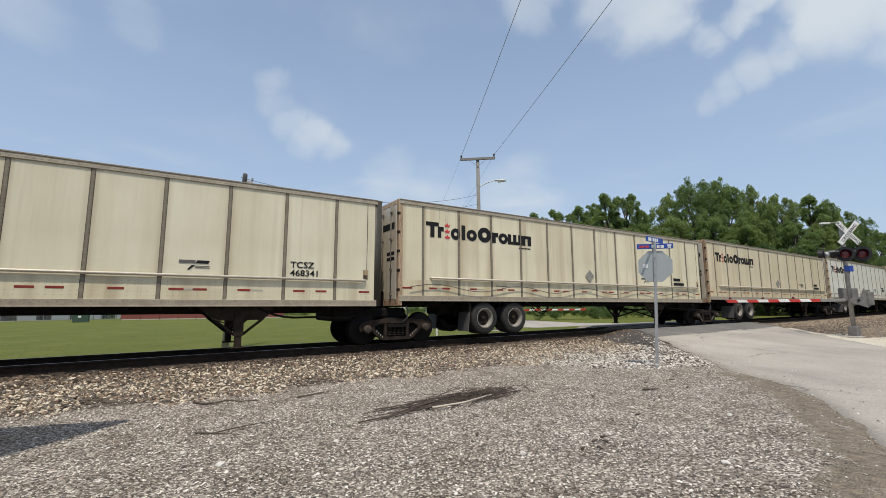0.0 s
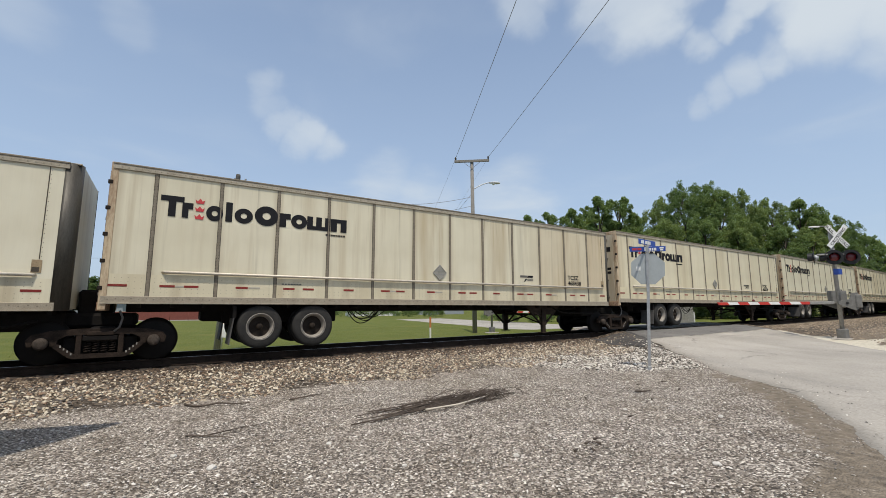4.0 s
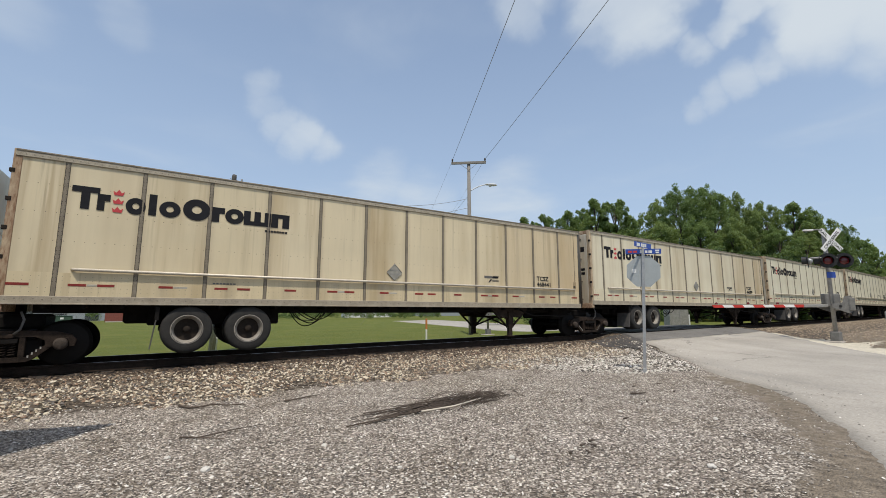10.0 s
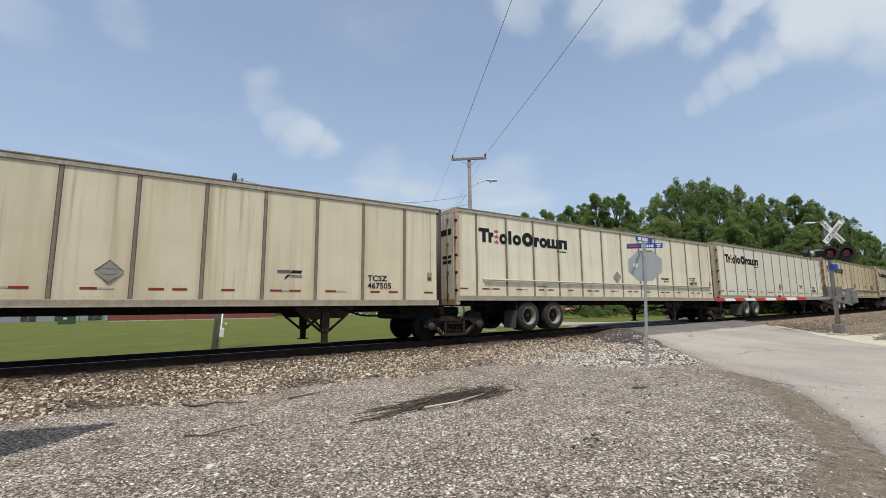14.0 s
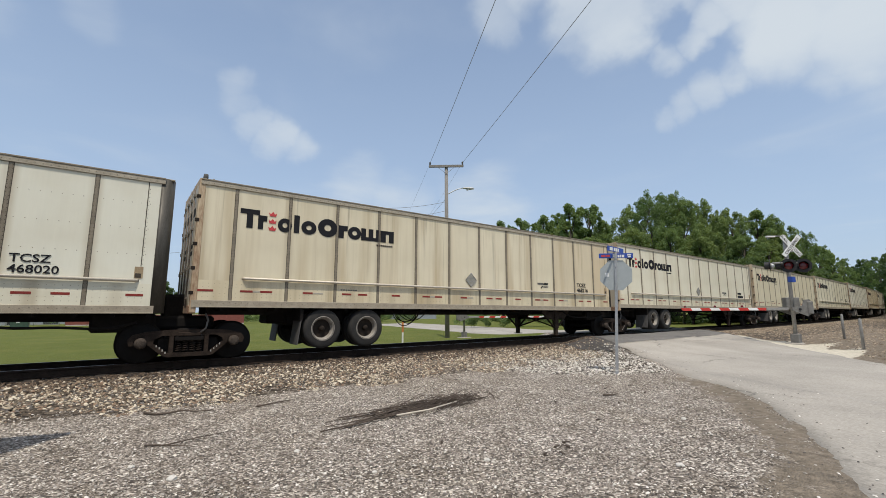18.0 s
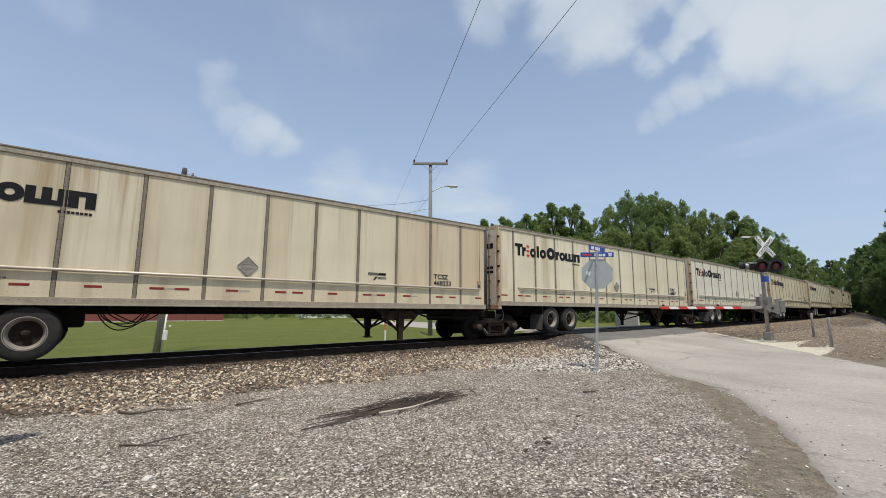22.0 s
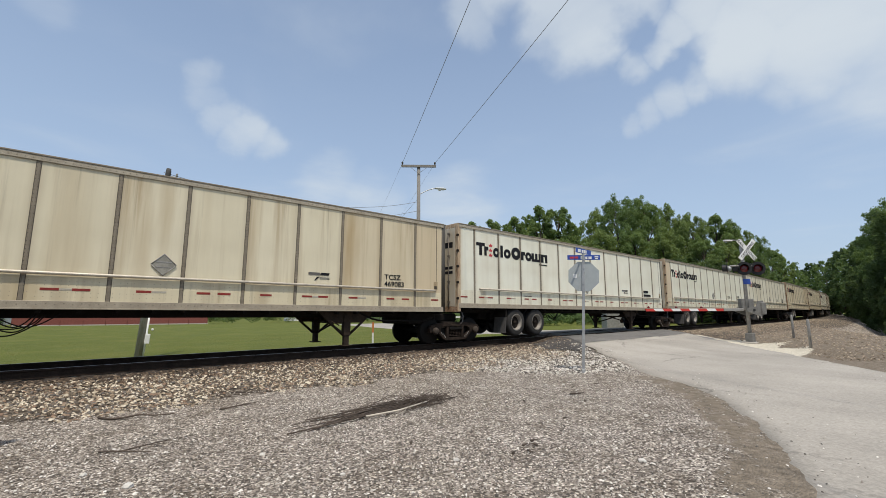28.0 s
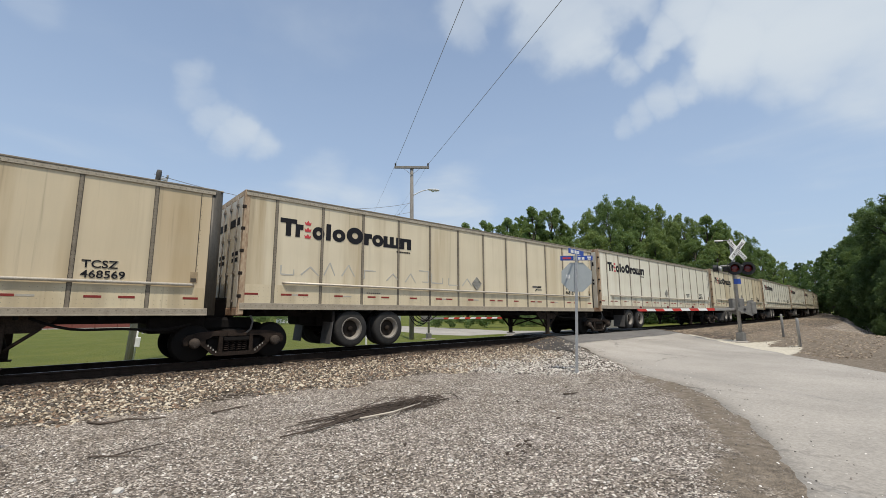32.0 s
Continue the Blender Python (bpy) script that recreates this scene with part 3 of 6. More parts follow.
def lettering(name, text, size, material, parent, at, depth=0.004, align="LEFT", spacing=1.0):
    cu = bpy.data.curves.new(name, "FONT")
    cu.body, cu.size, cu.extrude, cu.align_x, cu.space_line = text, size, depth, align, 0.95
    cu.space_character = spacing
    cu.offset = size * .012
    cu.resolution_u = 3
    ob = bpy.data.objects.new(name, cu)
    scene.collection.objects.link(ob)
    me = bpy.data.meshes.new_from_object(ob.evaluated_get(bpy.context.evaluated_depsgraph_get()))
    bpy.data.objects.remove(ob)
    bpy.data.curves.remove(cu)
    me.materials.clear()
    me.materials.append(material)
    return link_part(name, me, parent, "", at)


UPRIGHT = Matrix.Rotation(radians(90), 4, "X")     # lettering that faces -y

# ---- the line of the track ----
YC, S0, BEND, RAIL = 12.365, 11.9, 0.001195, 0.47


def track(s):
    """Place and heading of the track's middle, s metres along it."""
    if s <= S0:
        return s, YC, 0.0
    a = BEND * (s - S0)
    return S0 + math.sin(a) / BEND, YC + (1 - math.cos(a)) / BEND, a


def track_y(x):
    q = np.maximum(np.asarray(x, float) - S0, 0)
    q = np.minimum(q, 400)
    return YC + 0.5 * BEND * q * q


def smooth(a, b, v):
    k = np.clip((np.asarray(v, float) - a) / (b - a), 0, 1)
    return k * k * (3 - 2 * k)


def road_z(x, y):
    u = track_y(x) - y
    near = np.interp(u, [1.6, 3.0, 5.0, 7.0, 9.0, 30.0], [.455, .37, .19, .07, .02, .02])
    far = np.interp(-u, [1.6, 5.0, 10.0, 16.0, 40.0], [.455, .25, -.1, -.3, -.35])
    return np.where(u > 0, near, far)


# edges of the road, station by station, from the far side of the crossing to behind the viewer
ROAD_LEFT = [(30.0, 60.0), (25.0, 34.0), (21.4, 22.0), (19.0, 15.8), (17.6, 13.2), (15.6, 10.7), (13.4, 8.2), (12.0, 6.6), (10.5, 5.0), (9.45, 3.5), (7.55, 2.22), (6.3, 1.6), (4.7, 1.0), (0.0, -.9), (-8.0, -3.0), (-40.0, -6.0)]
ROAD_RIGHT = [(38.0, 60.0), (34.0, 34.0), (31.5, 22.0), (29.4, 16.0), (27.9, 13.6), (26.0, 11.3), (24.2, 8.9), (22.8, 7.3), (20.4, 5.2), (18.2, 3.3), (16.4, 2.1), (15.0, 1.1), (13.0, -.8), (10.0, -5.0), (2.0, -10.5), (-40.0, -15.0)]


def road_side(x, y):
    """Signed distance outside the road (negative on it), for arrays."""
    best = np.full(np.shape(x), 1e9)
    poly = ROAD_LEFT + ROAD_RIGHT[::-1]
    inside = np.zeros(np.shape(x), bool)
    for (ax, ay), (bx, by) in zip(poly, poly[1:] + poly[:1]):
        dx, dy = bx - ax, by - ay
        k = np.clip(((x - ax) * dx + (y - ay) * dy) / (dx * dx + dy * dy), 0, 1)
        best = np.minimum(best, np.hypot(x - ax - k * dx, y - ay - k * dy))
        if ay != by:
            inside ^= ((ay > y) != (by > y)) & (x < (bx - ax) * (y - ay) / (by - ay) + ax)
    return np.where(inside, -best, best)


def ground_z(x, y):
    x, y = np.asarray(x, float), np.asarray(y, float)
    u = track_y(x) - y
    near = .27 * (1 - smooth(1.5, 4.0, u))
    # beyond the crossing the line runs on a bank
    drop = .10 + np.clip((x - 27) / 33, 0, 1) * 2.9
    lip = 9.0 - 5.5 * np.clip((x - 28) / 20, 0, 1)
    bank = .27 - (.27 + drop) * smooth(0, 1, (u - lip) / 8)
    k = smooth(.5, 4.0, x - 13.9 - 1.17 * np.minimum(y, 9.0))
    near = near * (1 - k) + bank * k
    far = .27 - .62 * smooth(1.5, 5.5, -u)
    z = np.where(u > 0, near, far)
    d = road_side(x, y)
    w = 1 - smooth(0.1, 1.6, d)
    z = z * (1 - w) + (road_z(x, y) + .004 - .06 * smooth(.0, .5, -d)) * w
    return z


def make_ground():
    def axis(lo, hi, step, reach):
        mid = np.arange(lo, hi + 1e-6, step)
        out = []
        q, s = hi, step
        while q < reach:
            s *= 1.22
            q += s
            out.append(q)
        low = []
        q, s = lo, step
        while q > -reach:
            s *= 1.22
            q -= s
            low.append(q)
        return np.array(low[::-1] + list(mid) + out)

    xs, ys = axis(-6, 34, .22, 1800), axis(0, 18, .2, 1800)
    X, Y = np.meshgrid(xs, ys)
    Z = ground_z(X, Y)
    near = (np.abs(X) < 60) & (np.abs(Y) < 60)
    bumps = np.array([noise.noise((px * .9, py * .9, 3.0)) + .5 * noise.noise((px * 2.7, py * 2.7, 8.0)) for px, py in zip(X[near], Y[near])])
    Z[near] += bumps * .012
    nx, ny = len(xs), len(ys)
    me = bpy.data.meshes.new("ground")
    idx = np.arange(nx * ny).reshape(ny, nx)
    quads = np.stack([idx[:-1, :-1], idx[:-1, 1:], idx[1:, 1:], idx[1:, :-1]], -1).reshape(-1, 4)
    me.from_pydata(np.stack([X, Y, Z], -1).reshape(-1, 3).tolist(), [], quads.tolist())
    me.shade_smooth()
    u = track_y(X) - Y
    d = road_side(X, Y)
    k = smooth(.2, 1.4, X - 13.9 - 1.17 * np.minimum(Y, 9.0)) * (1 - smooth(44, 60, X))
    zones = {
        "ballast": np.maximum((1 - smooth(3.2, 4.0, u)) * smooth(-3.4, -2.4, u), (1 - smooth(4.6, 6.4, u)) * smooth(9.2, 11, X) * smooth(-1, 0, u)),
        "grass": np.maximum(smooth(3.6, 4.4, -u), np.maximum(smooth(40, 60, np.abs(X)) * smooth(8, 12, np.abs(u)), smooth(14, 22, -Y))),
        "earth": np.maximum(smooth(4.0, 6.5, u) * k * 1.1, (1 - smooth(.25, 1.3, d)) * (1 - smooth(4.0, 7, Y)) * .61),
        "sand": 1.2 * (1 - smooth(.8, 1.9, d + .5 * np.sin(X * 1.7) * np.sin(Y * 2.3))) * smooth(17.2, 18.6, X) * smooth(3.3, 4.1, Y) * (1 - smooth(8.2, 9.4, Y)),
    }
    for name, v in zones.items():
        at = me.attributes.new(name, "FLOAT", "POINT")
        at.data.foreach_set("value", v.reshape(-1).astype(np.float32))
    me.materials.append(M["ground"])
    tagged(new("ground", me), "grey gravel yard, grass field and stony railway bank", "ground", kind="structure")


def make_road():
    def resample(line, n):
        pts = [Vector((*p, 0)) for p in line]
        out = []
        for i in range(len(pts) - 1):
            p0, p1, p2, p3 = pts[max(i - 1, 0)], pts[i], pts[i + 1], pts[min(i + 2, len(pts) - 1)]
            for k in range(n):
                q = k / n
                out.append(.5 * ((2 * p1) + (p2 - p0) * q + (2 * p0 - 5 * p1 + 4 * p2 - p3) * q * q + (3 * p1 - p0 - 3 * p2 + p3) * q ** 3))
        return out + [pts[-1]]

    left, right = resample(ROAD_LEFT, 12), resample(ROAD_RIGHT, 12)
    rows = []
    for a, b in zip(left, right):
        rows.append([a.lerp(b, k / 14) for k in range(15)])

    def strip(name, keep, material, label, lift):
        bm = bmesh.new()
        made = {}

        def vert(i, j):
            if (i, j) not in made:
                p = rows[i][j]
                wob = .06 * noise.noise((p.x * 1.3, p.y * 1.3, 0)) + .05 * noise.noise((p.x * 4.1, p.y * 4.1, 2)) if j in (0, 14) else 0
                made[i, j] = bm.verts.new((p.x + wob, p.y + wob, float(road_z(p.x, p.y)) + lift + .008 * noise.noise((p.x * .7, p.y * .7, 5))))
            return made[i, j]

        for i in range(len(rows) - 1):
            for j in range(14):
                c = (rows[i][j] + rows[i + 1][j + 1]) / 2
                if keep(float(track_y(c.x)) - c.y):
                    f = bm.faces.new((vert(i, j), vert(i, j + 1), vert(i + 1, j + 1), vert(i + 1, j)))
                    f.smooth = True
        bmesh.ops.recalc_face_normals(bm, faces=bm.faces[:])
        edge = [e for e in bm.edges if e.is_boundary]
        ext = bmesh.ops.extrude_edge_only(bm, edges=edge)
        for v in ext["geom"]:
            if isinstance(v, bmesh.types.BMVert):
                v.co.z -= .16
        bmesh.ops.recalc_face_normals(bm, faces=bm.faces[:])
        tagged(new(name, mesh_of(name, bm, material)), label, "road", kind="structure")

    strip("road", lambda u: u > 3.1 or u < -5.0, M["concrete"], "pale worn concrete road over the level crossing", 0)
    strip("crossing_apron", lambda u: (1.0 < u <= 3.1) or (-5.0 <= u < -1.0), M["asphalt"], "dark patched asphalt apron beside the rails", .004)
    strip("crossing_panel", lambda u: -.62 < u < .62, M["asphalt"], "asphalt filling between the rails", .0)


def make_track():
    line = [float(s) for s in list(range(-60, 13, 3)) + list(range(14, 300, 4))]
    tr = thing("railway_track", "single railway track on dark timber ties", "railway track", kind="structure")
    for side in (-1, 1):
        bm = bmesh.new()
        # foot, web and head of the rail
        prof = [(-.07, 0), (.07, 0), (.07, .012), (.012, .035), (.012, .125), (.036, .135), (.036, .172), (-.036, .172), (-.036, .135), (-.012, .125), (-.012, .035), (-.07, .012)]
        rings = []
        for s in line:
            x, y, a = track(s)
            nx_, ny_ = -math.sin(a), math.cos(a)
            rings.append([bm.verts.new((x + nx_ * (side * .755 + o), y + ny_ * (side * .755 + o), RAIL - .172 + h)) for o, h in prof])
        for r0, r1 in zip(rings, rings[1:]):
            for k in range(len(prof)):
                f = bm.faces.new((r0[k], r0[(k + 1) % 12], r1[(k + 1) % 12], r1[k]))
                f.material_index = 1 if k == 6 else 0
        bmesh.ops.recalc_face_normals(bm, faces=bm.faces[:])
        link_part("rail", mesh_of("rail", bm, M["steel_rail"], M["railhead"]), tr, "rusty steel rail with a worn bright head")
    tie = mesh_of("tie", box(bmesh.new(), -.115, -1.3, -.18, .115, 1.3, 0, .012), M["tie"])
    s = -14.0
    while s < 74:
        x, y, a = track(s)
        if not 16.6 < s < 28.6:
            link_part("tie", tie, tr, "", Matrix.Translation((x, y, RAIL - .176)) @ Matrix.Rotation(a + random.uniform(-.012, .012), 4, "Z"))
        s += .53


make_ground()
make_road()
make_track()


def stones(name, label, count, place, size, material, category="gravel", on_road=False):
    """Loose stones, each an uneven lump, joined into one heap."""
    rng = np.random.default_rng(len(name) + count)
    base = np.array([(.5, .15, .75), (-.4, .4, .7), (-.15, -.5, .8), (1, 0, -.3), (.3, .9, -.3), (-.8, .6, -.3), (-.8, -.6, -.3), (.3, -.9, -.3)], float)
    tris = np.array([(0, 1, 2), (3, 4, 0), (0, 4, 1), (4, 5, 1), (5, 6, 1), (1, 6, 2), (6, 7, 2), (7, 3, 2), (2, 3, 0)])
    x, y = place(rng, count)
    count = len(x)
    r = size[0] + (size[1] - size[0]) * rng.random(count) ** 2.2
    v = base[None] * (1 + rng.uniform(-.3, .3, (count, 8, 3)))
    v *= np.stack([np.full(count, 1.2), rng.uniform(.5, .95, count), rng.uniform(.4, .85, count)], -1)[:, None] * r[:, None, None]
    a, b = rng.uniform(0, 6.28, count), rng.uniform(-.5, .5, count)
    ca, sa, cb, sb = np.cos(a), np.sin(a), np.cos(b), np.sin(b)
    vx, vz = v[..., 0] * cb[:, None] - v[..., 2] * sb[:, None], v[..., 0] * sb[:, None] + v[..., 2] * cb[:, None]
    vy = v[..., 1]
    v = np.stack([vx * ca[:, None] - vy * sa[:, None], vx * sa[:, None] + vy * ca[:, None], vz], -1)
    z = np.maximum(ground_z(x, y), road_z(x, y)) if on_road else ground_z(x, y)
    v += np.stack([x, y, z + r * .18 + r * .8 * rng.random(count) ** 3], -1)[:, None]
    f = (tris[None] + 8 * np.arange(count)[:, None, None]).reshape(-1, 3)
    me = bpy.data.meshes.new(name)
    me.vertices.add(count * 8)
    me.vertices.foreach_set("co", v.reshape(-1).astype(np.float32))
    me.loops.add(f.size)
    me.loops.foreach_set("vertex_index", f.reshape(-1).astype(np.int32))
    me.polygons.add(len(f))
    me.polygons.foreach_set("loop_start", np.arange(0, f.size, 3, dtype=np.int32))
    me.update(calc_edges=True)
    me.materials.append(material)
    return tagged(new(name, me), label, category, kind="stuff")

# ---- the train: trailers that ride on rail bogies ----
TRAILER, PITCH, SPEED, START = 16.154, 16.636, 10.85, 5.40
POST0, PANEL = .772, 1.2745
Z0, Z1 = 1.28, 3.93            # lower and upper ends of the side panels above the rail
NEAR = -1.30                   # the side that faces the viewer
REFLECTORS = ((.10, .32), (.98, .28), (1.43, .28), (2.46, .26), (3.52, .27), (3.99, .28), (5.05, .28), (6.12, .27), (6.58, .28), (7.60, .27),
              (8.72, .28), (9.15, .28), (10.1, .28), (11.15, .28), (11.6, .28), (12.5, .28), (13.75, .28), (14.3, .28), (15.45, .3))
FIRST, LAST = -10, 23
NUMBERS = {1: "468341", 2: "468770", 3: "468438", 5: "468337", 6: "468289", 7: "468441", 8: "467289", 9: "468292", 10: "467505", 12: "468216",
           13: "468020", 14: "468857", 15: "468233", 16: "469085", 17: "468847", 19: "469083", 20: "468115", 21: "468187", 22: "468569"}
# tone of the paint and how rusty, trailer by trailer
TONES = {0: (.70, .64, .50, .45), 1: (.70, .655, .53, .25), 2: (.70, .64, .50, .35), 3: (.69, .64, .52, .6), 4: (.74, .70, .59, .25), 5: (.71, .67, .56, .3),
         6: (.68, .62, .50, .6), 7: (.65, .555, .40, .75), 8: (.735, .715, .635, .14), 9: (.72, .68, .56, .3), 10: (.66, .60, .47, .5), 11: (.71, .67, .57, .25),
         12: (.68, .61, .48, .7), 13: (.735, .72, .65, .10), 14: (.71, .65, .52, .4), 15: (.68, .61, .48, .6), 16: (.71, .68, .59, .25), 17: (.74, .73, .65, .2),
         18: (.75, .74, .67, .15), 19: (.68, .62, .49, .6), 20: (.74, .71, .63, .25), 21: (.66, .58, .45, .5), 22: (.67, .59, .45, .75), 23: (.7, .66, .55, .3),
         -1: (.66, .58, .44, .5), -2: (.73, .73, .70, .1), -3: (.68, .62, .48, .4)}
LABELS = {True: "cream-white ribbed box trailer on rail bogies, streaked with grime", False: "whitish riveted box trailer on rail bogies, without a side tube"}


def wheel_meshes():
    bm = bmesh.new()
    lathe(bm, [(.29, -.15), (.33, -.155), (.44, -.15), (.485, -.13), (.505, -.09), (.505, .09), (.485, .13), (.44, .15), (.33, .155), (.29, .15)], 30, caps=False)
    tyre = mesh_of("tyre", bm, M["tyre"])
    bm = bmesh.new()
    lathe(bm, [(.30, -.10), (.318, -.152), (.310, -.160), (.270, -.13), (.252, -.05), (.235, -.02)], 32, caps=False)
    rim = mesh_of("rim", bm, M["rim"])
    bm = bmesh.new()
    lathe(bm, [(.24, -.025), (.20, .0), (.12, -.005), (.02, -.005)], 28, caps=False)
    for k in range(5):
        a = 2 * math.pi * k / 5
        lathe(bm, [(.02, .02), (.018, -.012)], 8, centre=(.19 * math.cos(a), 0, .19 * math.sin(a)))
    dish = mesh_of("dish", bm, M["dish"])
    bm = bmesh.new()
    lathe(bm, [(.085, .02), (.075, -.06), (.05, -.10), (.02, -.105)], 16)
    hub = mesh_of("hub", bm, M["dish"])
    return tyre, rim, dish, hub


def crown_outline(w, h):
    return [(-w * .38, 0), (w * .38, 0), (w * .5, h * .72), (w * .25, h * .45), (0, h), (-w * .25, h * .45), (-w * .5, h * .72)]


def side_mark(parent, low):
    """The company mark: dark blocks of its letters' sizes and three red crowns. Plain shapes only."""
    # start, width, foot, head of each block, and whether it has an open middle
    blocks = ((.87, .44, 3.03, 3.49, "cross"), (1.28, .21, 3.03, 3.37, "solid"), (1.75, .35, 2.90, 3.37, "ring"), (2.15, .14, 3.03, 3.49, "post"), (2.34, .40, 3.02, 3.38, "ring"),
              (2.78, .54, 3.01, 3.50, "ring"), (3.36, .26, 3.03, 3.37, "solid"), (3.63, .40, 3.02, 3.38, "ring"), (4.03, .58, 3.03, 3.37, "slots"), (4.65, .40, 3.03, 3.37, "slots"))
    y0, y1 = NEAR - .0105, NEAR - .002
    for x, w, a, b, how in blocks:
        bm = bmesh.new()
        if how == "cross":
            box(bm, x, y0, b - .12, x + w, y1, b)
            box(bm, x + w * .34, y0, a, x + w * .66, y1, b - .12)
        elif how == "slots":
            n = 3 if w > .5 else 2
            k = w / (2 * n - 1)
            for i in range(n):
                box(bm, x + 2 * i * k, y0, a, x + (2 * i + 1) * k * 1.0 + .03, y1, b)
            box(bm, x, y0 + .001, a if n == 3 else b - .1, x + w, y1, a + .1 if n == 3 else b)
        elif how == "ring":
            n = 20
            cx, cz, rx, rz = x + w / 2, (max(a, 3.01) + b) / 2, w / 2, (b - max(a, 3.01)) / 2
            rings = []
            for k, yy in ((1.0, y0), (.36, y0), (.36, y1), (1.0, y1)):
                rings.append([bm.verts.new((cx + rx * k * math.cos(q), yy, cz + rz * k * math.sin(q))) for q in [2 * math.pi * i / n for i in range(n)]])
            for r0, r1 in zip(rings, rings[1:] + rings[:1]):
                for i in range(n):
                    bm.faces.new((r0[i], r0[(i + 1) % n], r1[(i + 1) % n], r1[i]))
            bmesh.ops.recalc_face_normals(bm, faces=bm.faces[:])
        elif how == "post":
            box(bm, x, y0, a, x + w, y1, b)
        else:
            box(bm, x, y0, a, x + w * .58, y1, b)
            box(bm, x + w * .58, y0, b - .14, x + w, y1, b)
        part("mark_block", bm, M["black"], parent)
    for z in (3.02, 3.20, 3.38):
        part("mark_crown", prism(bmesh.new(), [(x + 1.62, z + h) for x, h in crown_outline(.19, .12)], y0, y1), M["crown"], parent)
    bm = bmesh.new()
    for k in range(8):
        box(bm, 4.52 + .067 * k, y0, 2.905, 4.57 + .067 * k, y1, 2.95)
    part("mark_line", bm, M["black"], parent)
    # the small mark of the railway: a grey bar, a dark bar and a figure
    part("mark_bar", box(bmesh.new(), 11.30, y0, 2.075 - low, 11.62, y1, 2.145 - low), M["greyvinyl"], parent)
    part("mark_bar", prism(bmesh.new(), [(11.62, 2.075 - low), (11.87, 2.075 - low), (11.90, 2.145 - low), (11.65, 2.145 - low)], y0, y1), M["black"], parent)
    part("mark_figure", prism(bmesh.new(), [(11.47, 1.93 - low), (11.50, 1.93 - low), (11.57, 1.99 - low), (11.62, 2.04 - low), (11.54, 2.03 - low), (11.50, 1.98 - low)], y0, y1), M["black"], parent)
    for z in (2.01, 1.975):
        part("mark_line", box(bmesh.new(), 11.62, y0, z - low, 11.9, y1, z + .013 - low), M["greyvinyl"], parent)
    bm = bmesh.new()
    for k in range(7):
        box(bm, 3.48 + .07 * k, y0, 1.60, 3.53 + .07 * k, y1, 1.63)
    part("load_mark", bm, M["greyvinyl"], parent)


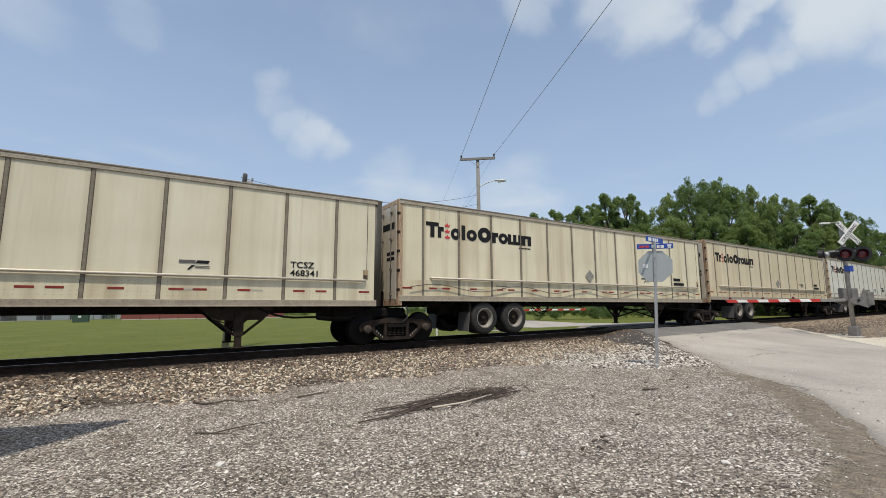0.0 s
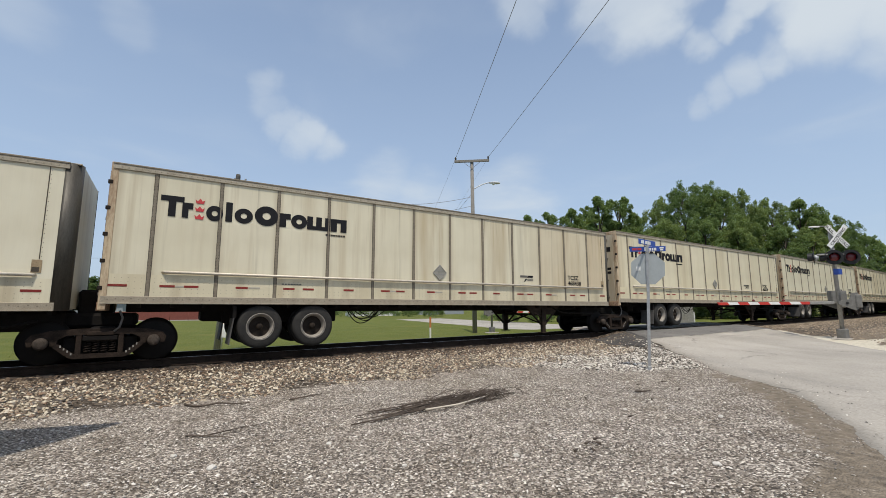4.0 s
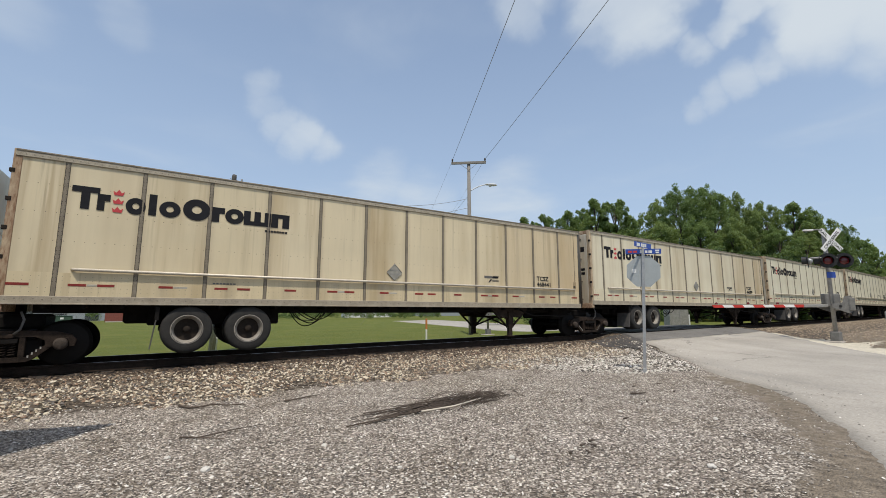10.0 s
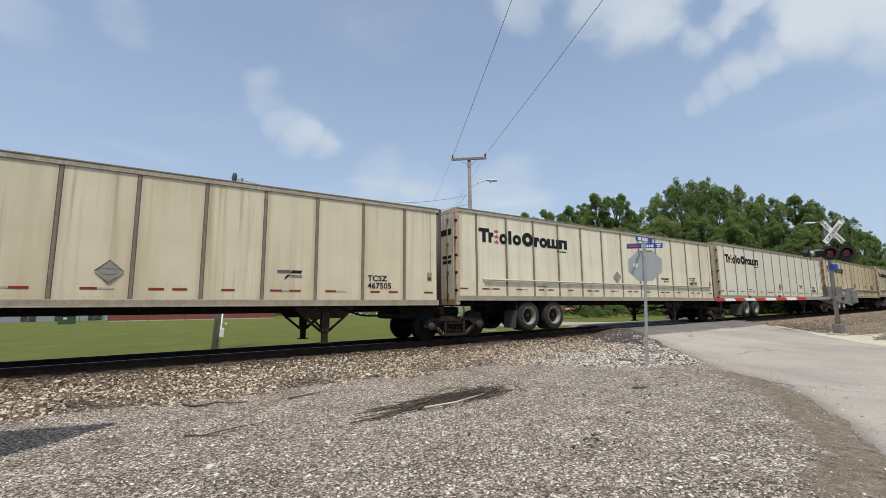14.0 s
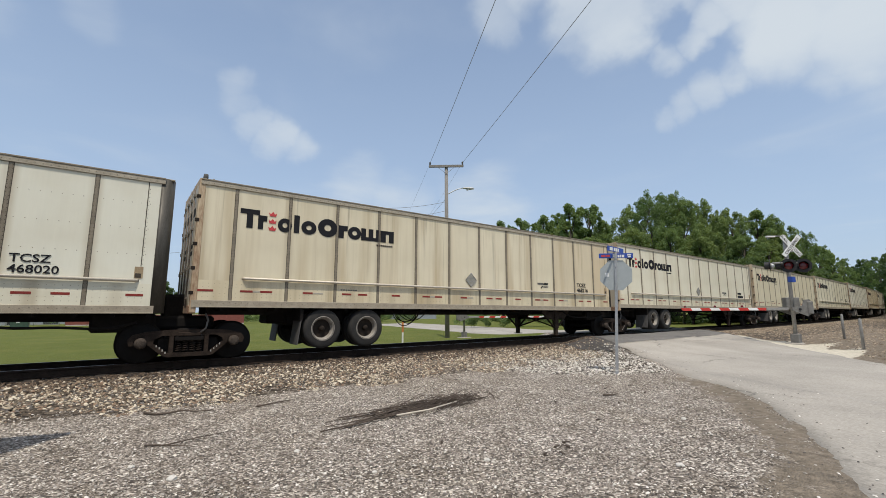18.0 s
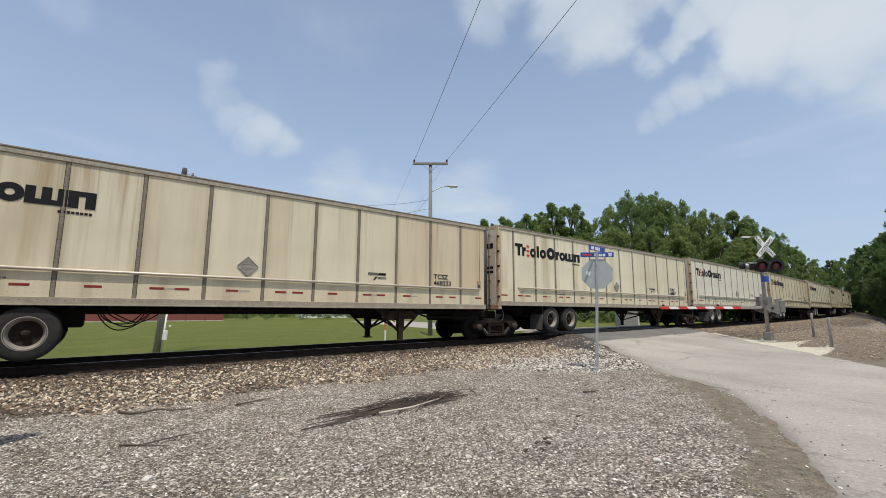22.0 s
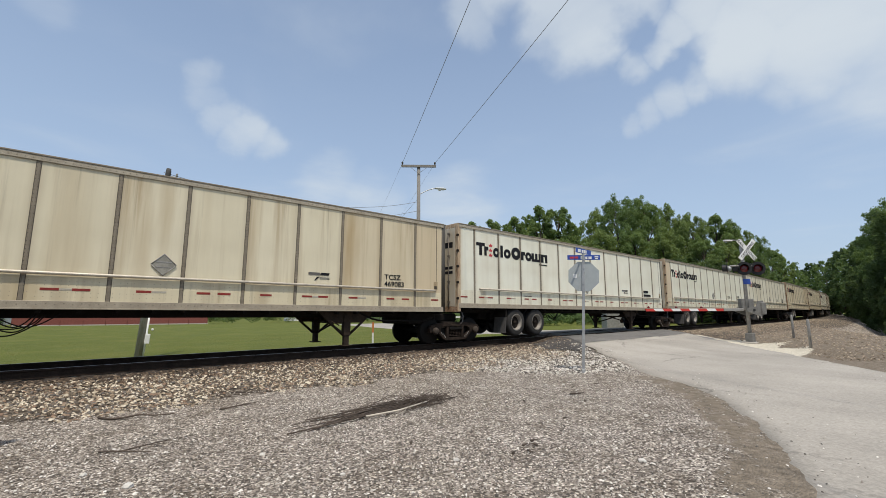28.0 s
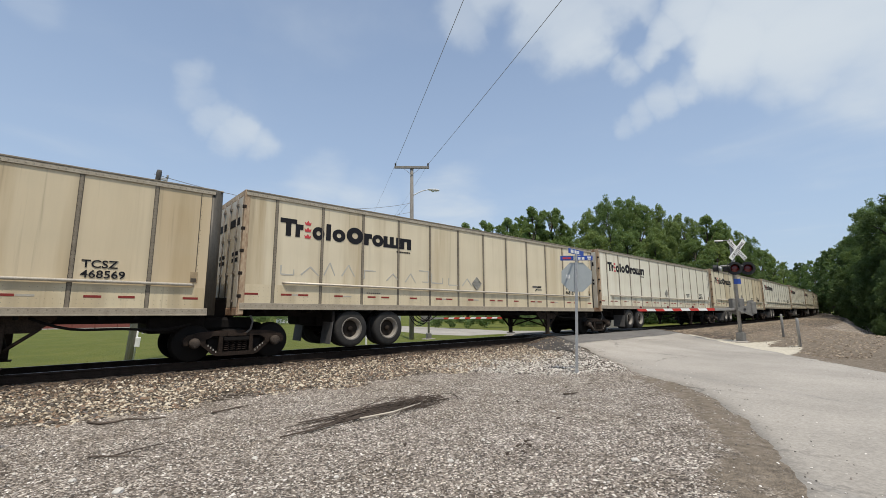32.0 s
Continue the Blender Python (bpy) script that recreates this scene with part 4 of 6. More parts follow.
def build_trailer(tube_side):
    t = thing("box_trailer", LABELS[tube_side], "trailer", group="trailers of the train")
    side = M["paint"]
    part("body", box(bmesh.new(), .03, -1.285, 1.14, TRAILER - .26, 1.285, 4.04), side, t)
    part("roof", box(bmesh.new(), .02, -1.27, 4.04, TRAILER - .02, 1.27, 4.075, .01), M["rail_alu"], t)
    # side panels between the posts
    edges = [.10] + [POST0 + PANEL * k for k in range(12)] + [TRAILER - .27]
    mid = mesh_of("panel", box(bmesh.new(), .02, NEAR, Z0, PANEL - .02, NEAR + .02, Z1, .003), side)
    first = mesh_of("panel", box(bmesh.new(), 0, NEAR, Z0, edges[1] - edges[0] - .02, NEAR + .02, Z1, .003), side)
    last = mesh_of("panel", box(bmesh.new(), .02, NEAR, Z0, edges[-1] - edges[-2], NEAR + .02, Z1, .003), side)
    for k in range(13):
        link_part("panel", first if k == 0 else last if k == 12 else mid, t, "", Matrix.Translation((edges[k], 0, 0)))
    bm = bmesh.new()
    box(bm, -.041, NEAR - .005, Z0, .041, NEAR + .004, Z1)
    for f in bm.faces:
        f.material_index = 1
    box(bm, -.031, NEAR - .008, Z0, .031, NEAR - .0045, Z1, .002)
    box(bm, -.013, NEAR - .012, Z0, .013, NEAR - .0075, Z1, .002)
    for z in np.arange(Z0 + .05, Z1, .075):
        for sx in (-.022, .022):
            dot(bm, sx, NEAR - .0085, z, .006)
            bm.faces.ensure_lookup_table()
            bm.faces[-1].material_index = 1
    post = mesh_of("post", bm, M["post"], M["post_seam"])
    for k in range(12):
        link_part("post", post, t, "", Matrix.Translation((edges[k + 1], 0, 0)))
    bm = bmesh.new()
    box(bm, .0, NEAR - .03, Z1, TRAILER - .2, NEAR + .03, Z1 + .10, .006)
    part("top_rail", bm, M["toprail"], t)
    part("roof_edge", box(bmesh.new(), .0, NEAR - .04, Z1 + .10, TRAILER - .2, NEAR + .03, Z1 + .135, .006), M["post"], t)
    bm = bmesh.new()
    for x in np.arange(.15, TRAILER - .25, .115):
        dot(bm, x, NEAR - .034, Z1 + .045, .009)
    tagged(part("rivet_strip", bm, M["post"], t), kind="stuff")
    bm = bmesh.new()
    box(bm, .0, NEAR - .018, 1.12, TRAILER - .2, NEAR + .03, Z0, .006)
    box(bm, .0, NEAR - .03, 1.12, TRAILER - .2, NEAR + .03, 1.145, .004)
    part("bottom_rail", bm, M["rail_alu"], t)
    bm = bmesh.new()
    for i, x in enumerate(np.arange(.12, TRAILER - .25, .13)):
        dot(bm, x, NEAR - .021, 1.21 + .02 * (i % 2), .011)
    tagged(part("rivet_strip", bm, M["post"], t), kind="stuff")
    # rows of rivets on the strengthened lower band
    bm = bmesh.new()
    for z in ((1.36, 1.44, 1.58, 1.66) if tube_side else (1.34, 1.58)):
        for x in np.arange(.2, TRAILER - .3, .115):
            if min(abs(x - e) for e in edges) > .06:
                dot(bm, x, NEAR - .006, z, .006)
    tagged(part("rivet_band", bm, M["rail_alu"], t), kind="stuff")
    if tube_side:
        part("lower_band", box(bmesh.new(), .11, NEAR - .0035, Z0, TRAILER - .28, NEAR + .01, 1.735), side, t, "tan-soiled lower band")
        bm = bmesh.new()
        tube(bm, [(1.02, NEAR + .005, 1.80), (1.06, NEAR - .055, 1.80), (15.58, NEAR - .055, 1.80), (15.63, NEAR + .005, 1.80)], .032, 10)
        part("side_tube", bm, M["rub"], t, "bright round tube along the flank")
    bm = bmesh.new()
    ref = mesh_of("reflector", box(bm, 0, NEAR - .008, 1.475, .29, NEAR + .001, 1.525, .002), M["red"])
    for x, w in REFLECTORS:
        link_part("reflector", ref, t, "", Matrix.Translation((x, 0, 0)) @ Matrix.Diagonal((w / .29, 1, 1, 1)))
    tape = mesh_of("tape", box(bmesh.new(), 0, NEAR - .007, 1.478, .26, NEAR + .001, 1.522, .002), M["tape"])
    for x, w in REFLECTORS[1::2]:
        if x + w + .3 < TRAILER - .2 and min(abs(x + w + .14 - e) for e in edges) > .2:
            link_part("tape", tape, t, "", Matrix.Translation((x + w + .01, 0, 0)))
    # placard holder
    cx, cz, q = 8.04, 2.09 if tube_side else 1.85, .225
    part("placard_holder", prism(bmesh.new(), [(cx, cz + q), (cx + q, cz), (cx, cz - q), (cx - q, cz)], NEAR - .02, NEAR - .004), M["placard"], t, "diamond-shaped metal placard holder")
    bm = bmesh.new()
    q += .01
    ring = [(cx, cz + q), (cx + q, cz), (cx, cz - q), (cx - q, cz)]
    for a, b in zip(ring, ring[1:] + ring[:1]):
        tube(bm, [(a[0], NEAR - .022, a[1]), (b[0], NEAR - .022, b[1])], .009, 5)
    part("placard_rim", bm, M["alubox"], t)
    for z in (cz + .05, cz - .06):
        part("placard_bar", box(bmesh.new(), cx - .15, NEAR - .026, z, cx + .15, NEAR - .0195, z + .02), M["alubox"], t)
    part("nose_plate", box(bmesh.new(), 15.56, NEAR - .010, 1.845, 15.71, NEAR - .002, 2.09), M["tan"], t, "tan-stained plate above the tube's end")
    part("nose_socket", box(bmesh.new(), 15.57, NEAR - .014, 1.86, 15.68, NEAR - .009, 1.95, .003), M["post_seam"], t)
    bm = box(bmesh.new(), 15.655, NEAR - .005, 2.1, 15.67, NEAR + .002, Z1)
    for z in np.arange(2.15, Z1, .09):
        dot(bm, 15.69, NEAR - .0015, z, .006)
    part("nose_seam", bm, M["post_seam"], t, "dark riveted seam near the nose")
    side_mark(t, 0 if tube_side else .14)
    # rear frame, doors, lock rods, hinges
    for y in (NEAR, -NEAR):
        k = 1 if y < 0 else -1
        part("corner_post", box(bmesh.new(), -.03, y - .012 * k, 1.0, .10, y + .13 * k, 4.07, .008), M["rustpaint"], t, "rust-streaked rear corner post")
    part("rear_header", box(bmesh.new(), -.03, -1.17, 3.93, .08, 1.17, 4.07, .006), M["rustpaint"], t)
    part("rear_sill", box(bmesh.new(), -.05, -1.28, .98, .10, 1.28, 1.16, .01), M["rust"], t)
    for y0, y1 in ((-1.16, -.01), (.01, 1.16)):
        door = part("rear_door", box(bmesh.new(), -.035, y0, 1.17, .03, y1, 3.92, .008), side, t)
        for z, h in ((3.22, .20), (2.46, .10), (2.30, .10)):
            part("door_mark", box(bmesh.new(), -.039, y0 + .12, z, -.034, y0 + .12 + (.85 if h > .15 else .5), z + h), M["black"], door)
        for y in (y0 + .3, y1 - .25):
            bm = bmesh.new()
            tube(bm, [(-.065, y, 1.1), (-.065, y, 3.97)], .017, 6)
            for z in (1.3, 2.0, 2.9, 3.7):
                box(bm, -.085, y - .05, z, -.034, y + .05, z + .06)
            part("lock_rod", bm, M["rod"], door)
    hinge = mesh_of("hinge", box(bmesh.new(), -.065, -.006, 0, .02, .06, .08, .008), M["dish"])
    for z in (1.4, 1.95, 2.5, 3.05, 3.6):
        for y in (NEAR - .016, -NEAR - .05):
            link_part("hinge", hinge, t, "", Matrix.Translation((0, y, z)))
    part("front_wall", box(bmesh.new(), TRAILER - .05, -1.06, 1.16, TRAILER - .002, 1.06, 4.05, .004), side, t)
    for k in (1, -1):
        arc = [(TRAILER - .22 + .225 * math.sin(a), k * (NEAR + .22 - .225 * math.cos(a))) for a in np.linspace(0, math.pi / 2, 9)]
        outline = [(TRAILER - .27, k * (NEAR - .005))] + arc + [(TRAILER - .055, k * (NEAR + .235)), (TRAILER - .25, k * (NEAR + .04)), (TRAILER - .27, k * (NEAR + .04))]
        part("front_corner", column(bmesh.new(), outline, 1.125, 4.062), M["nose"], t, "dark rounded front corner post")
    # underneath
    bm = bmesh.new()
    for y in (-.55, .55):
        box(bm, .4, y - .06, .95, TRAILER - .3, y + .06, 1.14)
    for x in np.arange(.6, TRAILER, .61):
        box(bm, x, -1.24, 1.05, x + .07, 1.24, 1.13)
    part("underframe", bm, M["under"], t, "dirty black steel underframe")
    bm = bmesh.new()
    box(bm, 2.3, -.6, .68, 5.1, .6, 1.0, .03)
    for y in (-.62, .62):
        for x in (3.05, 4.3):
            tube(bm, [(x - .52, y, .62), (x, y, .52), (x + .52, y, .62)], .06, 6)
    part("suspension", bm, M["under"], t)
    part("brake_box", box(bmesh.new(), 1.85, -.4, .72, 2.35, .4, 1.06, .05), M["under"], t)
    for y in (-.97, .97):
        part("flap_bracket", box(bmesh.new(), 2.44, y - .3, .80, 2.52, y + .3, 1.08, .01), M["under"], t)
    tyre, rim, dish, hub = WHEEL
    for x in (3.05, 4.3):
        tube_bm = tube(bmesh.new(), [(x, -.9, .6), (x, .9, .6)], .065, 8)
        part("axle", tube_bm, M["under"], t)
        for y in (-1.12, -.79, .79, 1.12):
            w = link_part("road_wheel", tyre, t, "", Matrix.Translation((x, y, .6)) @ (Matrix.Rotation(math.pi, 4, "Z") if y > 0 else Matrix.Identity(4)))
            if abs(y) > 1:
                link_part("rim", rim, w, "grey steel rim")
                link_part("dish", dish, w)
                link_part("hub", hub, w)
    flap = box(bmesh.new(), -.012, -.3, -.62, .012, .3, 0, .004)
    bmesh.ops.rotate(flap, verts=flap.verts[:], cent=(0, 0, 0), matrix=Matrix.Rotation(.12, 3, "Y"))
    flap = mesh_of("mud_flap", flap, M["flap"])
    for y in (-.97, .97):
        link_part("mud_flap", flap, t, "", Matrix.Translation((2.47, y, .82)))
    # landing gear
    for y in (-1.02, 1.02):
        leg = bmesh.new()
        box(leg, 12.495, y - .08, .44, 12.705, y + .08, 1.0, .01)
        box(leg, 12.525, y - .06, .18, 12.675, y + .06, .46, .006)
        part("landing_leg", leg, M["gear_iron"], t)
        part("foot", box(bmesh.new(), 12.46, y - .13, .155, 12.74, y + .13, .185, .008), M["gear_iron"], t)
        part("gear_bracket", prism(bmesh.new(), [(11.72, 1.125), (13.48, 1.125), (13.12, .80), (12.08, .80)], y - .03, y + .03), M["gear_iron"], t)
        for x, q in ((12.06, 12.5), (13.14, 12.7)):
            part("brace", tube(bmesh.new(), [(x, y, .84), (q, y, .47)], .036, 6), M["gear_iron"], t)
    for a, b in ((1.0, .45), (.45, 1.0)):
        part("brace", tube(bmesh.new(), [(12.62, -1.0, a), (12.62, 1.0, b)], .03, 6), M["gear_iron"], t)
    part("cross_shaft", tube(bmesh.new(), [(12.6, -1.02, .80), (12.6, 1.02, .80)], .035, 6), M["gear_iron"], t)
    part("crank", tube(bmesh.new(), [(12.3, -1.13, .74), (12.3, -1.2, .74), (12.02, -1.21, .86)], .016, 5), M["gear_iron"], t)
    # air hose that droops between landing gear and nose
    hose = [(13.0 + 2.7 * q, -1.05, 1.08 - .22 * math.sin(q * math.pi) - .12 * q - .05 * math.sin(q * 9)) for q in np.linspace(0, 1, 14)]
    part("air_hose", tube(bmesh.new(), hose, .028, 6), M["under"], t)
    for k, (w, d) in enumerate(((.95, .40), (.86, .30), (.74, .34), (.66, .22), (.98, .20))):
        pts = [(5.28 + .05 * k + w * q, -.95 - .025 * k, 1.02 - d * math.sin(q * math.pi) ** .8 - .03 * math.sin(q * 7 + k)) for q in np.linspace(0, 1, 13)]
        part("cable_loop", tube(bmesh.new(), pts, .013, 5), M["under"], t)
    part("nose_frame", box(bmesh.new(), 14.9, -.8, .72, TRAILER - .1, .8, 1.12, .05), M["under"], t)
    return t


def build_bogie():
    b = thing("rail_bogie", "dark brown cast rail bogie carrying two trailer ends", "rail bogie", group="bogies of the train")
    # side frames: an arched casting with pedestals over the bearings, diagonals and an opening for the springs
    arch = [(1.10, .38), (1.13, .50), (1.05, .60), (.80, .665), (.40, .695)]
    inner = [(.52, .575), (.66, .50), (.68, .38), (.77, .38), (.78, .47), (.84, .525), (.96, .525), (1.02, .47), (1.03, .38)]
    for y in (-1.03, 1.03):
        bm = bmesh.new()
        prism(bm, [(-x, z) for x, z in arch] + arch[::-1] + inner[::-1] + [(-x, z) for x, z in inner], y - .065, y + .065)
        prism(bm, [(-.41, .115), (.41, .115), (.41, .205), (-.41, .205)], y - .06, y + .06)
        for k in (-1, 1):
            prism(bm, [(k * .67, .42), (k * .765, .385), (k * .50, .15), (k * .41, .116), (k * .41, .204)][::k], y - .055, y + .055)
            box(bm, k * .34 - .045, y - .058, .2, k * .34 + .045, y + .058, .58, .008)
            box(bm, k * .90 - .10, y - .075, .47, k * .90 + .10, y + .05, .545, .012)
        part("side_frame", bm, M["truck_iron"], b)
        for x in (-.2, -.07, .07, .2):
            pts = [(x + .055 * math.cos(a), y + .055 * math.sin(a), .22 + a * .0075) for a in np.linspace(0, 32, 36)]
            part("spring", tube(bmesh.new(), pts, .014, 3), M["truck_iron"], b)
        part("spring_seat", box(bmesh.new(), -.28, y - .09, .46, .28, y + .06, .55, .01), M["under"], b)
        kk = -1 if y < 0 else 1
        part("window_plate", box(bmesh.new(), -.21, y + .062 * kk - .006, .455, .21, y + .062 * kk + .006, .535, .004), M["cap_iron"], b, "paler plate over the springs")
        for x in (-.1, .1):
            part("plate_slot", box(bmesh.new(), x - .08, y + .070 * kk - .003, .475, x + .08, y + .070 * kk + .003, .515), M["under"], b)
        for q in (-1, 1):
            bm = bmesh.new()
            for i in range(4):
                w = i / 3
                x, z = q * (.44 + .17 * w), .215 + .15 * w
                box(bm, x - .012, y + .056 * kk - .004, z - .022, x + .012, y + .056 * kk + .004, z + .022)
            part("stencil_mark", bm, M["stencil"], b)
        part("bolster_end", box(bmesh.new(), -.22, y - .1, .56, .22, y + .04, .64, .012), M["truck_iron"], b)
        k = -1 if y < 0 else 1
        for x in (-.9, .9):
            bm = bmesh.new()
            lathe(bm, [(.115, 0), (.115, .08 * k), (.09, .12 * k), (.03, .125 * k)], 16, centre=(x, y + .05 * k, .43))
            for i in range(3):
                a = 2.1 * i + .5
                box(bm, x + .07 * math.cos(a) - .015, y + .165 * k - .01, .43 + .07 * math.sin(a) - .015, x + .07 * math.cos(a) + .015, y + .165 * k + .01, .43 + .07 * math.sin(a) + .015)
            part("bearing_cap", bm, M["cap_iron"], b)
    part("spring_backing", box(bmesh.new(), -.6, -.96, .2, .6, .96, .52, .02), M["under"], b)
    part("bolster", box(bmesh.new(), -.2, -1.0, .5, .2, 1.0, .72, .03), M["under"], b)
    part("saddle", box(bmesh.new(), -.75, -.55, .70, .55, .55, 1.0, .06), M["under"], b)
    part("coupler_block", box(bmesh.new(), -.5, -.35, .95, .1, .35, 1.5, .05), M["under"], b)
    bm = bmesh.new()
    tube(bm, [(.28, -1.1, 1.05), (.34, -1.12, .9), (.3, -1.12, .72), (.2, -1.1, .62)], .022, 6)
    part("brake_hose", bm, M["greyvinyl"], b)
    bm = bmesh.new()
    lathe(bm, [(.06, -.83), (.40, -.83), (.42, -.815), (.42, -.72), (.455, -.705), (.455, -.685), (.36, -.68), (.34, -.72), (.16, -.73), (.15, -.66), (.085, -.6), (.085, .6), (.15, .66), (.16, .73), (.34, .72), (.36, .68), (.455, .685), (.455, .705), (.42, .72), (.42, .815), (.40, .83), (.06, .83)], 32)
    ws = mesh_of("wheelset", bm, M["wheel_steel"])
    for x in (-.9, .9):
        link_part("wheelset", ws, b, "", Matrix.Translation((x, 0, .42)))
    return b


WHEEL = wheel_meshes()
TRAILERS, BOGIES = {}, {}


def make_train():
    with_tube = build_trailer(True)
    no_tube = build_trailer(False)
    bogie = build_bogie()
    plain = (8, 10, -2, -7)
    used = set()
    bars = mesh_of("number_bar", box(bmesh.new(), 0, NEAR - .02, 0, .6, NEAR - .004, .12), M["black"])
    for n in range(FIRST, LAST + 1):
        src = no_tube if n in plain else with_tube
        t = src if src not in used else copy_thing(src, Matrix.Identity(4))
        used.add(src)
        TRAILERS[n] = t
        rng = random.Random(n + 50)
        r, g, b, a = TONES.get(n) or rng.choice(((.71, .67, .57, .3), (.73, .72, .66, .15), (.66, .58, .45, .5), (.70, .64, .52, .4)))
        r, g, b = min(.76, r * 1.005), min(.76, g * 1.005), min(.72, b * .94)
        for o in t.children_recursive:
            q = rng.uniform(-.02, .02)
            o.color = (r + q, g + q, b + q, a * rng.uniform(.7, 1.2))
            if o.name.startswith("lower_band"):
                o.color = (r * .97, g * .95, b * .905, min(1, a + .2))
            if o.name.startswith("rear_door"):
                o.color = (.60, .58, .52, .6)
            if n == 17 and o.name.startswith("panel") and o.location.x < .3:
                o.color = (.60, .50, .36, .6)
            if a > .55 and o.name.startswith("panel") and o.location.x > 11.5:
                k = .45 if o.location.x > 14 else .25
                o.color = (r + (.46 - r) * k, g + (.31 - g) * k, b + (.16 - b) * k, a)
        BOGIES[n] = bogie if n == FIRST else copy_thing(bogie, Matrix.Identity(4))
    for n, t in TRAILERS.items():
        r, g, b, a = t.children[0].color
        if n in NUMBERS:
            lettering("number", "TCSZ\n" + NUMBERS[n], .215, M["black"], t, Matrix.Translation((13.66, NEAR - .008, 1.80 if n in plain else 2.075)) @ UPRIGHT @ Matrix.Diagonal((1.12, 1, 1, 1)))
        else:
            for z, w in ((2.07, .52), (1.87, .8)):
                link_part("number_bar", bars, t, "", Matrix.Translation((13.67, 0, z)) @ Matrix.Diagonal((w / .6, 1, 1, 1)))
        if n in (7, 13):
            bm = bmesh.new()
            for z in (2.35, 2.9, 3.45):
                for x in np.arange(.2, TRAILER - .2, .16):
                    dot(bm, x, NEAR - .003, z, .007)
            tagged(part("rivet_line", bm, M["post"], t), kind="stuff")
        if a > .55:
            t["label"] = "tan rust-stained ribbed box trailer on rail bogies"
        elif r > .72 and n not in plain:
            t["label"] = "clean whitish ribbed box trailer on rail bogies"
        if n in (4, 15):
            for o in t.children:
                if o.name.startswith("side_tube"):
                    bm = tube(bmesh.new(), [(2.62, NEAR + .005, 1.80), (2.66, NEAR - .055, 1.80), (15.58, NEAR - .055, 1.80), (15.63, NEAR + .005, 1.80)], .032, 10)
                    o.data = mesh_of("side_tube", bm, M["rub"])
            part("torn_bracket", box(bmesh.new(), 1.1, NEAR - .014, 1.80, 1.75, NEAR - .003, 1.825, .003), M["post_seam"], t, "torn strip where the tube is missing")
        if n == 21:
            # faded spray strokes over the lower half
            rs = random.Random(4)
            x = .95
            while x < 7.6:
                w, h, z = rs.uniform(.28, .5), rs.uniform(.22, .36), rs.uniform(1.98, 2.08)
                ends = rs.choice(([(0, 0), (0, h), (w, h)], [(0, h), (0, 0), (w, 0), (w, h * .6)], [(0, 0), (w * .5, h), (w, 0)], [(0, h), (w, h), (w, 0), (w * .3, 0)], [(0, h), (w, 0)]))
                for (ax, az), (bx, bz) in zip(ends, ends[1:]):
                    k = math.hypot(bx - ax, bz - az)
                    ox, oz = -(bz - az) / k * .022, (bx - ax) / k * .022
                    part("spray_stroke", prism(bmesh.new(), [(x + ax + ox, z + az + oz), (x + bx + ox * .5, z + bz + oz * .5), (x + bx - ox * .7, z + bz - oz * .7), (x + ax - ox, z + az - oz)], NEAR - .006 - .0004 * rs.random(), NEAR + .001), M["faded"], t)
                x += w + rs.uniform(.12, .4)
        if n == 0:
            pts = [(.3 + .25 * k, NEAR - .075, 1.52 + .10 * math.sin(.25 * k * 1.9)) for k in range(int(15.4 / .25))]
            part("painted_wave", tube(bmesh.new(), pts, .012, 5), M["greyvinyl"], t, "thin wavy dark line along the lower band")
            t["label"] = "cream ribbed box trailer with a wavy dark flank line"


def travelled(t):
    """How far the train has come after t seconds: a steady run with slight unevenness."""
    return SPEED * t + .0075 * t - (.35 if t in (6, 19, 23, 29, 32) else 0)


def train_pose(n, t):
    s = START + travelled(t) - PITCH * n
    ax, ay, _ = track(s)
    bx, by, _ = track(s + TRAILER)
    return pose(ax, ay, RAIL + .069, 0, .487, math.degrees(math.atan2(by - ay, bx - ax)))


def bogie_pose(n, t):
    x, y, a = track(START + travelled(t) - PITCH * n + .06)
    return pose(x, y, RAIL, 0, 0, math.degrees(a))


make_train()

# ---- beside the road: sign, crossing signal, gates, poles ----


def gz(x, y):
    return float(ground_z(x, y))


